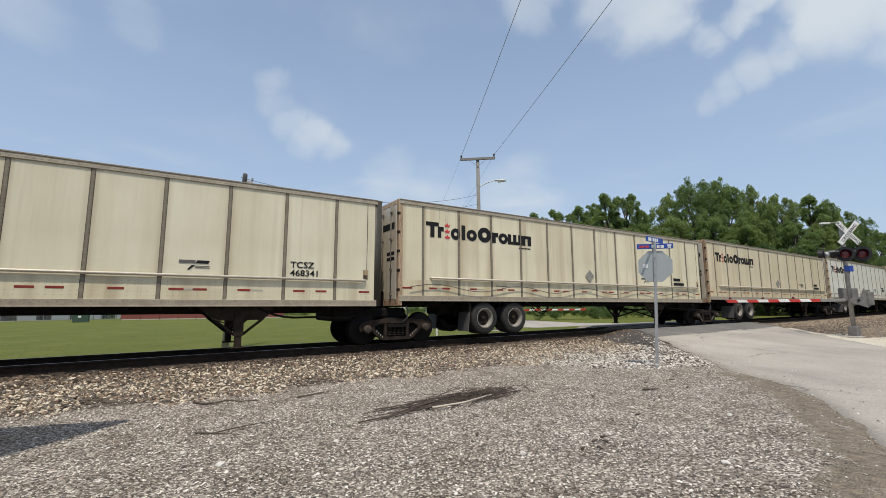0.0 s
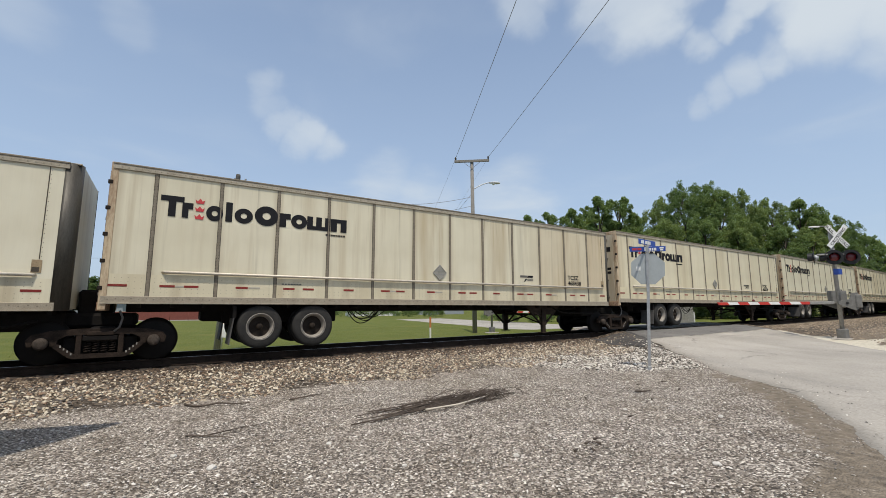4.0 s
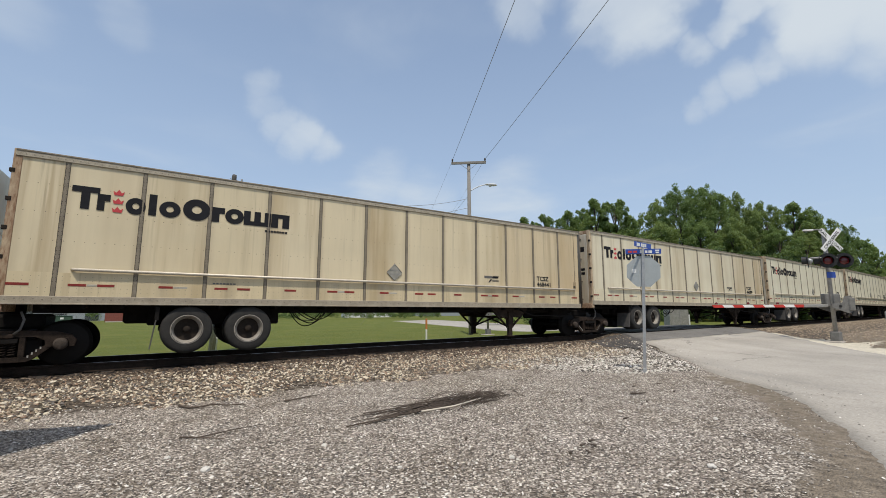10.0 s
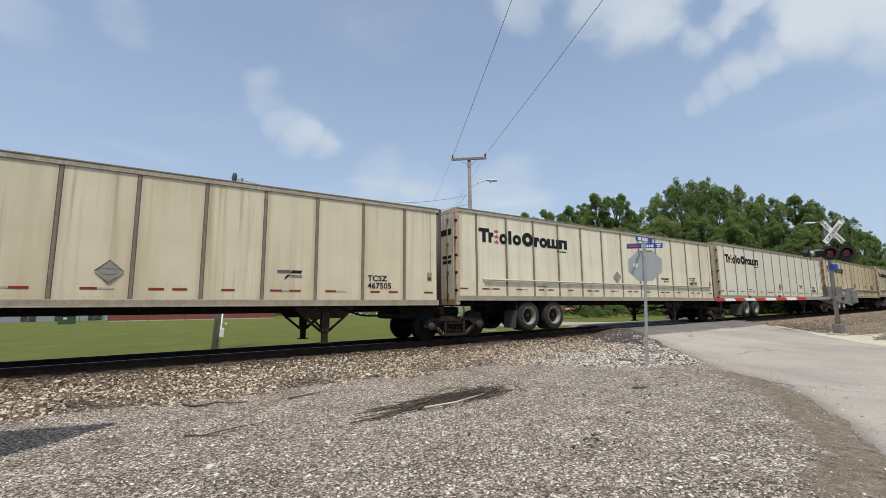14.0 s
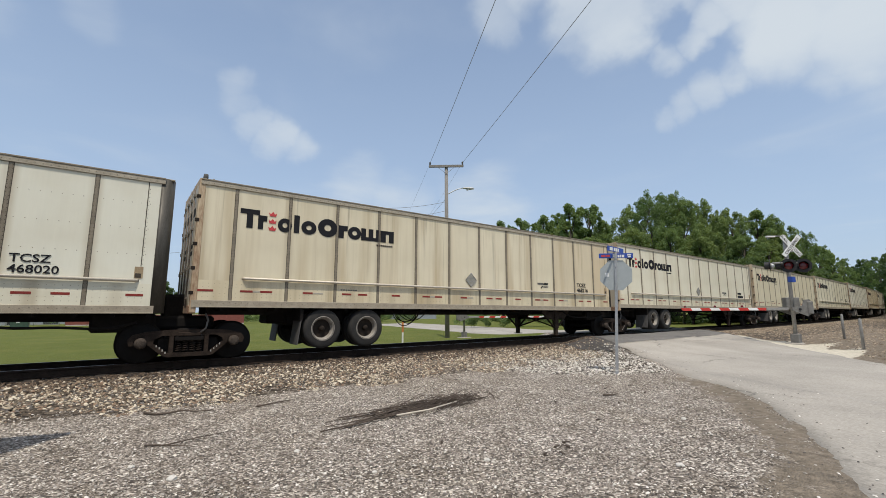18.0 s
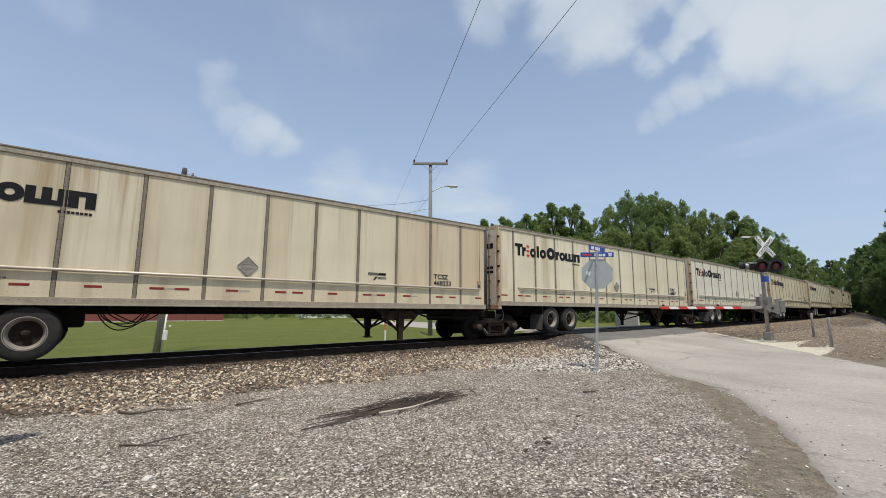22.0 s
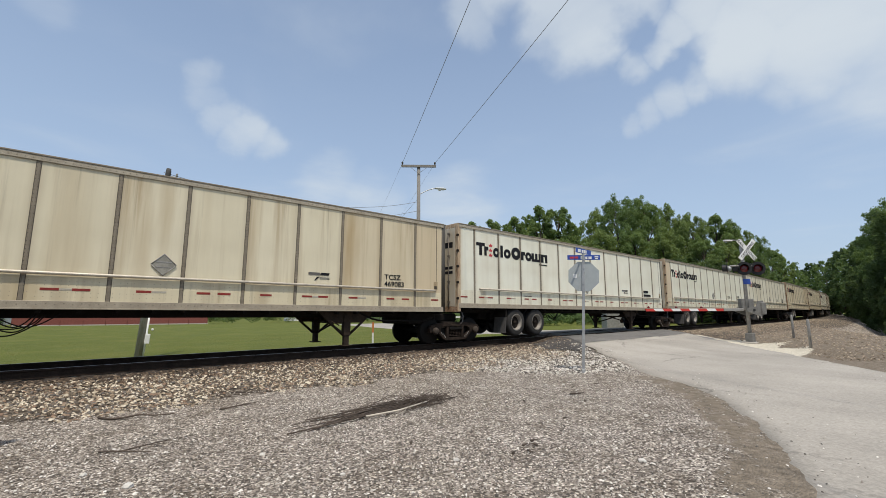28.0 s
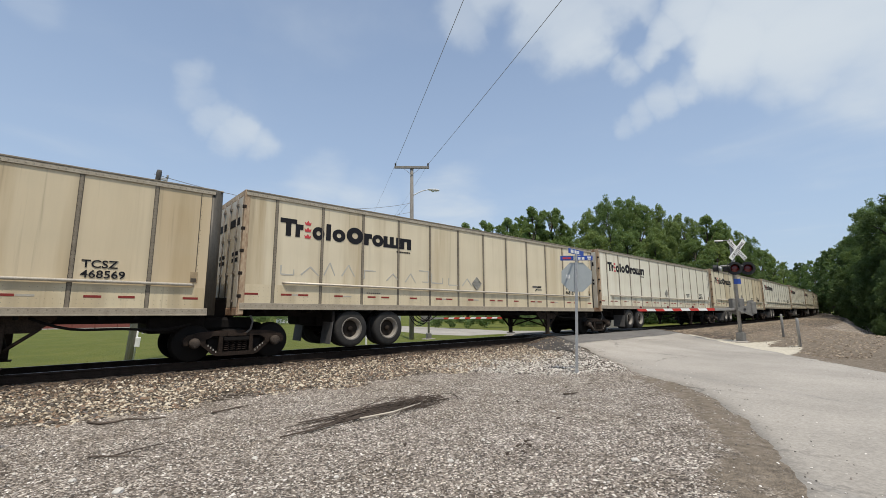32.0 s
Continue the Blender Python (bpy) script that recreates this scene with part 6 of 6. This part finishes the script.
# ---- trees ----


def leaf_cloud(rng, centres, radii, per, size):
    """Leaves scattered over the shells of small sprays, as arrays."""
    n = len(centres) * per
    c = np.repeat(centres, per, 0)
    r = np.repeat(radii, per, 0)
    d = rng.normal(size=(n, 3))
    d[:, 2] += .25
    d /= np.linalg.norm(d, axis=1)[:, None]
    p = c + d * (r * (.45 + .65 * rng.random(n) ** .7))[:, None] * np.array([1, 1, .8])
    a = rng.normal(size=(n, 3))
    a[:, 2] *= .5
    a /= np.linalg.norm(a, axis=1)[:, None]
    b = np.cross(a, d + .45 * rng.normal(size=(n, 3)))
    b /= np.linalg.norm(b, axis=1)[:, None] + 1e-9
    s = (size * rng.uniform(.6, 1.25, n))[:, None]
    return np.stack([p - a * s * .8, p + b * s * .85, p + a * s * .8], 1)


def tree_meshes(seed, h, spread, per, size, sprays, low=.25, airy=0.0):
    """A trunk with climbing limbs; each limb ends in a lobe whose outside carries many small sprays of leaves."""
    rng = np.random.default_rng(seed)
    bm = bmesh.new()
    lean = rng.uniform(-.04, .04, 2) * h
    tube(bm, [(0, 0, -.3), (lean[0] * .3, lean[1] * .3, h * .3), (lean[0] * .7, lean[1] * .7, h * .6), (lean[0], lean[1], h * .88)], [h * .02, h * .015, h * .009, h * .003], 8)
    cs, rs = [], []
    lobes = 22
    for k in range(lobes):
        w = (k + .5) / lobes
        a = 2.4 * k + rng.uniform(-.5, .5)
        q = low + (.93 - low) * w
        girth = math.sqrt(max(.05, 1 - (2 * w - .75) ** 2 / 1.62))
        reach = spread * girth * rng.uniform(.45, .78)
        lobe = spread * rng.uniform(.24, .40) * (.62 + .38 * girth) * (1 - .25 * airy)
        s = Vector((lean[0] * q, lean[1] * q, h * max(.12, q - .16)))
        e = Vector((lean[0] * q + math.cos(a) * reach, lean[1] * q + math.sin(a) * reach, min(h * q, h - lobe * .9)))
        tube(bm, [tuple(s), tuple(s.lerp(e, .55) + Vector((0, 0, .02 * h))), tuple(e)], [h * .007, h * .0045, h * .002], 5)
        for i in range(sprays // lobes):
            d = rng.normal(size=3)
            d[2] += .35
            d /= np.linalg.norm(d)
            out = rng.uniform(.3, .75) if i % 5 == 0 else rng.uniform(.78, 1.02) if i % 9 else rng.uniform(1.05, 1.3)
            c = np.array(e) + d * lobe * out * np.array([1, 1, .9])
            c[2] = max(c[2], h * low * .4 + .2)
            cs.append(c)
            rs.append(rng.uniform(.075, .135) * spread)
    q = leaf_cloud(rng, np.array(cs), np.array(rs), per, size)
    me = bpy.data.meshes.new("crown")
    me.from_pydata(q.reshape(-1, 3).tolist(), [], np.arange(len(q) * 3).reshape(-1, 3).tolist())
    return mesh_of("trunk", bm, M["bark"]), me


def plant_trees():
    kinds = []
    for i, (h, sp, low, airy) in enumerate(((15, 4.6, .14, 0), (17, 5.0, .18, 0), (13, 4.4, .10, 0), (16, 3.8, .22, 1), (9, 4.4, .04, 0))):
        tr, cr = tree_meshes(i + 3, h, sp, 80, .165, 396 - 66 * airy, low, airy)
        cr.materials.append(M["leaf%d" % (i % 3)])
        far_tr, far_cr = tree_meshes(i + 3, h, sp, 28, .34, 264, low, airy)
        far_cr.materials.append(M["leaf%d" % (i % 3)])
        kinds.append((tr, cr, h, far_tr, far_cr))
    rng = random.Random(11)

    def tree(x, y, top, kind, wide=1.0, deep=False, label="leafy green broadleaf tree in full summer leaf"):
        tr, cr, h, far_tr, far_cr = kinds[kind]
        z = gz(x, y)
        if math.hypot(x, y) > 110:
            tr, cr = far_tr, far_cr
        k = (top - z) / (h * .99)
        t = thing("tree", label, "tree",
                  Matrix.Translation((x, y, z)) @ Matrix.Rotation(rng.uniform(0, 6.28), 4, "Z") @ Matrix.Diagonal((k * wide, k * wide, k, 1)), "trees along the railway")
        link_part("trunk", tr, t)
        c = link_part("crown", cr, t)
        # undergrowth and bank-side wood take the leaf tone with shade in its colour
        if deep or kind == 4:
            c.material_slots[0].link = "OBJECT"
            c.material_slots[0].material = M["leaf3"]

    # behind the train: bearing, distance, height of the top as an angle, kind, width
    for az, dist, el, kind, wide in ((44.1, 105, 12.0, 3, .85), (46.8, 107, 12.3, 3, .72), (49.6, 104, 12.5, 3, .80), (53.0, 97, 13.8, 3, .86), (55.2, 99, 13.5, 3, .78), (51.3, 112, 11.2, 2, .8), (56.6, 104, 10.9, 0, .7),
                                     (45.6, 125, 10.2, 2, .8), (49, 122, 10.2, 0, .8), (52, 118, 10.6, 2, .9), (56.9, 109, 10.4, 0, .75),
                                     (59.9, 90, 12.3, 2, .58), (62.5, 84, 14.2, 1, .64), (65.7, 84, 13.5, 0, .70), (67.3, 90, 12.0, 2, .55), (63.6, 92, 13.2, 1, .7),
                                     (69.2, 100, 10.0, 0, .7), (70.6, 86, 10.7, 2, .6), (72.5, 88, 11.0, 3, .8), (74.0, 92, 9.8, 0, .55), (75.2, 98, 8.6, 2, .6), (76.3, 102, 7.9, 1, .6), (77.3, 116, 6.7, 0, .6),
                                     (78.1, 132, 5.8, 2, .6), (78.9, 160, 4.9, 1, .6), (79.3, 200, 4.1, 0, .6),
                                     (60.5, 78, 9.6, 2, .8), (64, 77, 10.0, 0, .8), (67, 79, 9.2, 2, .8), (71, 81, 8.4, 0, .8), (73.5, 86, 7.4, 2, .8), (75.6, 94, 6.4, 1, .7), (56, 92, 8.8, 2, .8), (53, 102, 9.4, 0, .8), (48, 112, 8.8, 2, .9),
                                     (57.5, 84, 6, 4, 1), (61, 70, 5.5, 4, 1), (65, 68, 6, 4, 1), (69, 74, 5.5, 4, 1), (72, 80, 5.2, 4, 1), (53, 86, 5.5, 4, 1), (50, 96, 4.6, 4, 1), (75, 92, 4.6, 4, 1), (77, 112, 3.6, 4, 1), (47.5, 100, 4.2, 4, 1)):
        a = radians(az)
        tree(dist * math.sin(a), dist * math.cos(a), 1.55 + dist * math.tan(radians(el)), kind, wide * rng.uniform(.95, 1.08), False,
             "tall airy broadleaf tree with gaps in its crown" if kind == 3 else "low dense shrubby tree at the wood's edge" if kind == 4 else "leafy green broadleaf tree in full summer leaf")
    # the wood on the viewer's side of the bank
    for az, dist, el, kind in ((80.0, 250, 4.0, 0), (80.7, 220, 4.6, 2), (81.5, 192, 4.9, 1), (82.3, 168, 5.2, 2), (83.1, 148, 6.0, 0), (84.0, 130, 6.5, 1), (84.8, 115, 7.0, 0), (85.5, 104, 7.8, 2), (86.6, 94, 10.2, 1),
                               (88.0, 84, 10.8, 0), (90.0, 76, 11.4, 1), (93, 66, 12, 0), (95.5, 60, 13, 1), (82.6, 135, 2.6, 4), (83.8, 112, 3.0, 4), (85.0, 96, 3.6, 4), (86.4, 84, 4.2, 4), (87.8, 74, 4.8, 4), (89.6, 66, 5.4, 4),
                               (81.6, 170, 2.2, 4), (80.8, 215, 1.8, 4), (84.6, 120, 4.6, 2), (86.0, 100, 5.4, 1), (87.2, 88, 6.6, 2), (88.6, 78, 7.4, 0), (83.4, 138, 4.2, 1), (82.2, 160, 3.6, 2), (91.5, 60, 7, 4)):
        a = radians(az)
        tree(dist * math.sin(a), dist * math.cos(a), 1.55 + dist * math.tan(radians(el)), kind, rng.uniform(.7, .9), kind != 1, "leafy tree beside the bank, its shade put into darker leaves")
    # beyond the field, low in the distance
    for k in range(16):
        az = -24 + k * 4.6 + rng.uniform(-.8, .8)
        dist = rng.uniform(130, 170)
        a = radians(az)
        tree(dist * math.sin(a), dist * math.cos(a), rng.uniform(6, 11), rng.choice((0, 1, 2, 4)), rng.uniform(1, 1.4), False, "distant green tree beyond the field")


plant_trees()


def hedge(name, label, line, h, w, seed):
    rng = np.random.default_rng(seed)
    cs, rs = [], []
    for (ax, ay), (bx, by) in zip(line, line[1:]):
        n = max(2, int(math.hypot(bx - ax, by - ay) / .55))
        for k in range(n):
            x, y = ax + (bx - ax) * k / n, ay + (by - ay) * k / n
            for _ in range(3):
                px, py = x + rng.normal() * w * .3, y + rng.normal() * w * .3
                cs.append((px, py, gz(px, py) + rng.uniform(.2, .8) * h))
                rs.append(rng.uniform(.3, .55) * h * .6)
    q = leaf_cloud(rng, np.array(cs), np.array(rs), 130, .13)
    me = bpy.data.meshes.new(name)
    me.from_pydata(q.reshape(-1, 3).tolist(), [], np.arange(len(q) * 3).reshape(-1, 3).tolist())
    me.materials.append(M["leaf1"])
    tagged(new(name, me), label, "hedge", kind="stuff")


hedge("hedge", "dense dark green hedge beyond the crossing", [(31, 38), (40, 36), (52, 33), (66, 31)], 1.7, 1.2, 3)
hedge("shrubs", "row of dark green shrubs across the field", [(15, 80), (24, 78), (34, 75), (46, 71)], 1.9, 1.6, 4)
hedge("round_bush", "single clipped dark green bush by the fence", [(-7.6, 80), (-6.8, 80)], 2.6, 1.2, 9)

# ---- beyond the field ----


def grass_blades():
    """Blades of the mown field, thickest near the track."""
    rng = np.random.default_rng(8)
    n = 60000
    x = rng.uniform(-12, 34, n)
    y = track_y(x) + 4.0 + 22 * rng.random(n) ** 1.8
    ok = road_side(x, y) > .3
    x, y = x[ok], y[ok]
    n = len(x)
    z = ground_z(x, y)
    a, h = rng.uniform(0, 6.28, n), rng.uniform(.012, .035, n) * (1 + .8 * (rng.random(n) > .95))
    w = rng.uniform(.008, .02, n)
    p = np.stack([x, y, z - .01], -1)
    side = np.stack([np.cos(a) * w, np.sin(a) * w, 0 * a], -1)
    tip = np.stack([rng.normal(size=n) * .05, rng.normal(size=n) * .05, h], -1)
    me = bpy.data.meshes.new("grass")
    me.from_pydata(np.stack([p - side, p + side, p + tip], 1).reshape(-1, 3).tolist(), [], np.arange(3 * n).reshape(-1, 3).tolist())
    me.materials.append(M["blade"])
    tagged(new("grass", me), "mown yellowish green grass of the field", "grass", kind="stuff")


M["blade"] = island_tones(mat("grass_blade", (1, 1, 1), (.8, .8, .8), rough=.7, bump=0), [(.145, .163, .031), (.176, .185, .037), (.132, .15, .027), (.22, .207, .053), (.158, .176, .034)])
grass_blades()


def windscreen_fence():
    f = thing("sports_fence", "long low faded red windscreen fence across the field", "fence")
    a, b = Vector((-6.5, 84)), Vector((16.2, 77))
    n = 9
    for k in range(n):
        p, q = a.lerp(b, k / n), a.lerp(b, (k + 1) / n)
        z0, z1 = gz(p.x, p.y), gz(q.x, q.y)
        ang = math.atan2(q.y - p.y, q.x - p.x)
        m = Matrix.Translation((p.x, p.y, z0)) @ Matrix.Rotation(ang, 4, "Z")
        w = (q - p).length
        part("panel", box(bmesh.new(), .03, -.02, .12, w - .03, .02, 1.5, .01), M["redfence"], f, "", m)
        part("post", lathe(bmesh.new(), [(.05, 0), (.05, 1.6)], 8, "Z"), M["redfence"], f, "", m)
        part("bottom_board", box(bmesh.new(), 0, -.03, 0, w, .03, .14, .01), M["shed"], f, "", m)
        part("top_rail", box(bmesh.new(), 0, -.035, 1.48, w, .035, 1.56, .01), M["toprail"], f, "", m)


def chain_fence():
    f = thing("chain_fence", "grey chain-link fence with rails beside the field", "fence")
    a, b = Vector((-40, 86)), Vector((-7.6, 90))
    n = 11
    for k in range(n + 1):
        p = a.lerp(b, k / n)
        part("post", lathe(bmesh.new(), [(.05, 0), (.05, 2.6)], 8, "Z"), M["galv"], f, "", Matrix.Translation((p.x, p.y, gz(p.x, p.y))))
    for z in (.1, 1.3, 2.55):
        part("rail", tube(bmesh.new(), [(a.x, a.y, gz(*a) + z), (b.x, b.y, gz(*b) + z)], .03, 6), M["galv"], f)
    bm = bmesh.new()
    for k in range(160):
        q = k / 160
        for s in (-1, 1):
            p, r = a.lerp(b, q), a.lerp(b, min(1, max(0, q + s * .05)))
            tube(bm, [(p.x, p.y, -.3), (r.x, r.y, 2.2)], .008, 3, False)
    part("mesh", bm, M["galv"], f)
    w = thing("field_building", "long low grey-blue building behind the fence", "building", Matrix.Translation((-42, 98, -.4)))
    part("wall", box(bmesh.new(), 0, 0, 0, 36, 8, 3.4, .02), M["greybuild"], w)
    part("roof", box(bmesh.new(), -.5, -.5, 3.4, 36.5, 8.5, 3.7, .02), M["roof"], w)
    for k in range(8):
        part("door", box(bmesh.new(), 1.5 + 4.3 * k, -.05, 0, 3.4 + 4.3 * k, .02, 2.4, .01), M["glassdark"], w)


def house(x, y, turn, wide, deep, wall_h, label, wall):
    h = thing("house", label, "house", Matrix.Translation((x, y, gz(x, y))) @ Matrix.Rotation(radians(turn), 4, "Z"))
    part("wall", box(bmesh.new(), 0, 0, -.2, wide, deep, wall_h, .01), wall, h)
    bm = bmesh.new()
    a = [bm.verts.new(p) for p in ((-.4, -.5, wall_h - .1), (-.4, deep + .5, wall_h - .1), (-.4, deep / 2, wall_h + deep * .32))]
    b = [bm.verts.new(p) for p in ((wide + .4, -.5, wall_h - .1), (wide + .4, deep + .5, wall_h - .1), (wide + .4, deep / 2, wall_h + deep * .32))]
    bm.faces.new(a)
    bm.faces.new(b[::-1])
    for i in range(3):
        bm.faces.new((a[i], b[i], b[(i + 1) % 3], a[(i + 1) % 3]))
    bmesh.ops.recalc_face_normals(bm, faces=bm.faces[:])
    part("roof", bm, M["roof"], h)
    for k in range(int(wide / 2.4)):
        x0 = .9 + 2.4 * k
        w = part("window", box(bmesh.new(), x0, -.05, .95, x0 + .95, .02, 2.1, .01), M["white"], h)
        part("pane", box(bmesh.new(), x0 + .07, -.06, 1.02, x0 + .88, -.045, 2.03), M["glassdark"], w)
    part("door", box(bmesh.new(), wide * .48, -.05, 0, wide * .48 + .95, .02, 2.05, .01), M["barestick"], h)


windscreen_fence()
chain_fence()
house(33, 88, -14, 10, 7, 3.0, "white single-storey house with a grey gable roof", M["housewhite"])
house(52, 92, -25, 11, 7, 3.0, "pale grey house with a dark gable roof", M["greybuild"])
house(47, 118, -10, 12, 8, 3.2, "white house far beyond the field", M["housewhite"])


def dumpster():
    d = thing("storage_bin", "dark green metal bin standing on the grass", "bin", Matrix.Translation((-11.2, 76.5, gz(-11, 76.5))))
    part("body", box(bmesh.new(), 0, 0, 0, 1.7, 1.1, 1.05, .05), M["greenbin"], d)
    part("lid", box(bmesh.new(), -.05, -.05, 1.05, 1.75, 1.15, 1.15, .03), M["greenbin"], d)
    part("label_plate", box(bmesh.new(), .55, -.02, .65, .9, 0, .9), M["white"], d)


def marker_post():
    p = thing("marker_post", "slim white marker post with an orange top beside the track", "marker post", Matrix.Translation((11.95, 19.9, gz(11.95, 19.9))))
    part("post", box(bmesh.new(), -.045, -.02, -.2, .045, .02, .85, .006), M["white"], p)
    part("cap", box(bmesh.new(), -.05, -.025, .8, .05, .025, 1.35, .008), M["orange"], p, "orange upper part")


def cabinet():
    c = thing("signal_cabinet", "grey metal signal cabinet on the grass beyond the track", "cabinet", Matrix.Translation((41.5, 22.9, gz(41.5, 22.9))) @ Matrix.Rotation(radians(-28), 4, "Z"))
    part("body", box(bmesh.new(), -.95, -.5, 0, .95, .5, 1.75, .03), M["alubox"], c)
    part("door", box(bmesh.new(), -.85, -.53, .1, -.03, -.49, 1.62, .01), M["alubox"], c)
    part("door", box(bmesh.new(), .03, -.53, .1, .85, -.49, 1.62, .01), M["alubox"], c)
    part("roof", box(bmesh.new(), -1.0, -.56, 1.75, 1.0, .55, 1.82, .02), M["white"], c)
    p = thing("marker_post", "slim white marker post on the grass", "marker post", Matrix.Translation((40.8, 21.3, gz(40.8, 21.3))))
    part("post", box(bmesh.new(), -.06, -.03, -.2, .06, .03, 1.2, .006), M["white"], p)


def far_side_strip():
    """Pale stone shoulder along the far side of the track."""
    bm = bmesh.new()
    xs = [-30 + 2.0 * k for k in range(24)]
    vs = []
    for x in xs:
        w = .5 + .9 * max(0, min(1, (x - 4) / 12)) + .15 * noise.noise((x, 0, 0))
        y = float(track_y(x)) + 3.9
        vs.append([bm.verts.new((x, y + q * w, gz(x, y + q * w) + .02)) for q in (0, .5, 1)])
    for a, b in zip(vs, vs[1:]):
        for k in range(2):
            bm.faces.new((a[k], b[k], b[k + 1], a[k + 1]))
    bmesh.ops.recalc_face_normals(bm, faces=bm.faces[:])
    tagged(new("pavement", mesh_of("pavement", bm, M["concrete"])), "pale stone strip between track and grass", "pavement", kind="structure")


dumpster()
marker_post()
cabinet()
far_side_strip()


def shade_shed():
    """Unseen building added behind the viewer's left to cast shade on the gravel."""
    d1, d2, c = Vector((-.957, .29)), Vector((-.70, -.714)), Vector((-1.52, 5.42))

    def slab(c, a, b):
        return [tuple(q) for q in (c, c + d1 * a, c + d1 * a + d2 * b, c + d2 * b)]

    roof = new("roof_shed", mesh_of("roof_shed", column(bmesh.new(), slab(c, 12, 12), 5.5, 5.7), M["roof"]))
    tagged(roof, "unseen flat grey roof added to shade the gravel", "roof", kind="structure")
    ob = new("wall_shed", mesh_of("wall_shed", column(bmesh.new(), slab(c + (d1 + d2) * 2.5, 9, 9), -.2, 5.5), M["shed"]))
    tagged(ob, "unseen plain rendered wall added under the shading roof", "wall", kind="structure")


shade_shed()


M["tar"] = mat("black_tarry_asphalt", (.075, .07, .065), (.04, .037, .035), rough=.9, coords="World", scale=2, fine=40, bump=.5)


def asphalt_patch():
    """Broken dark asphalt spilling from the apron over the ballast's end."""
    bm = bmesh.new()
    rows = []
    for k in range(13):
        q = k / 12
        a, b = Vector((13.3, 10.75)).lerp(Vector((12.75, 8.3)), q), Vector((15.8, 10.8)).lerp(Vector((13.6, 8.4)), q)
        row = []
        for j in range(7):
            p = a.lerp(b, j / 6)
            p.x += .18 * noise.noise((p.x * 2, p.y * 2, 4)) * (1 if j in (0, 6) else 0)
            row.append(bm.verts.new((p.x, p.y, gz(p.x, p.y) + .035 + .02 * noise.noise((p.x * 3, p.y * 3, 1)))))
        rows.append(row)
    for r0, r1 in zip(rows, rows[1:]):
        for j in range(6):
            bm.faces.new((r0[j], r0[j + 1], r1[j + 1], r1[j]))
    bmesh.ops.recalc_face_normals(bm, faces=bm.faces[:])
    tagged(new("asphalt_edge", mesh_of("asphalt_edge", bm, M["tar"])), "crumbling dark asphalt edge of the crossing", "road", kind="structure")


asphalt_patch()


def motions():
    for n, t in TRAILERS.items():
        walk(t, [(q, train_pose(n, q)) for q in range(33)])
    turn = math.degrees(SPEED / FPS / .42)          # of a wheel, from one thirtieth of a second to the next
    for n, b in BOGIES.items():
        walk(b, [(q, bogie_pose(n, q)) for q in range(33)])
        # the wheels roll while the bogie is near the viewer
        first = max(0, round((PITCH * n - START - 15) / SPEED * FPS))
        last = min(32 * FPS, round((PITCH * n - START + 22) / SPEED * FPS))
        if last <= first:
            continue
        for w in b.children:
            if w.name.startswith("wheelset"):
                x = w.location.x
                rows = [(k / FPS, pose(x, 0, .42, 0, (k - first) * turn % 360, 0)) for k in range(first, last + 1)]
                if first:
                    rows.insert(0, (0, rows[0][1]))
                if last < 32 * FPS:
                    rows.append((32, rows[-1][1]))
                walk(w, rows)


motions()
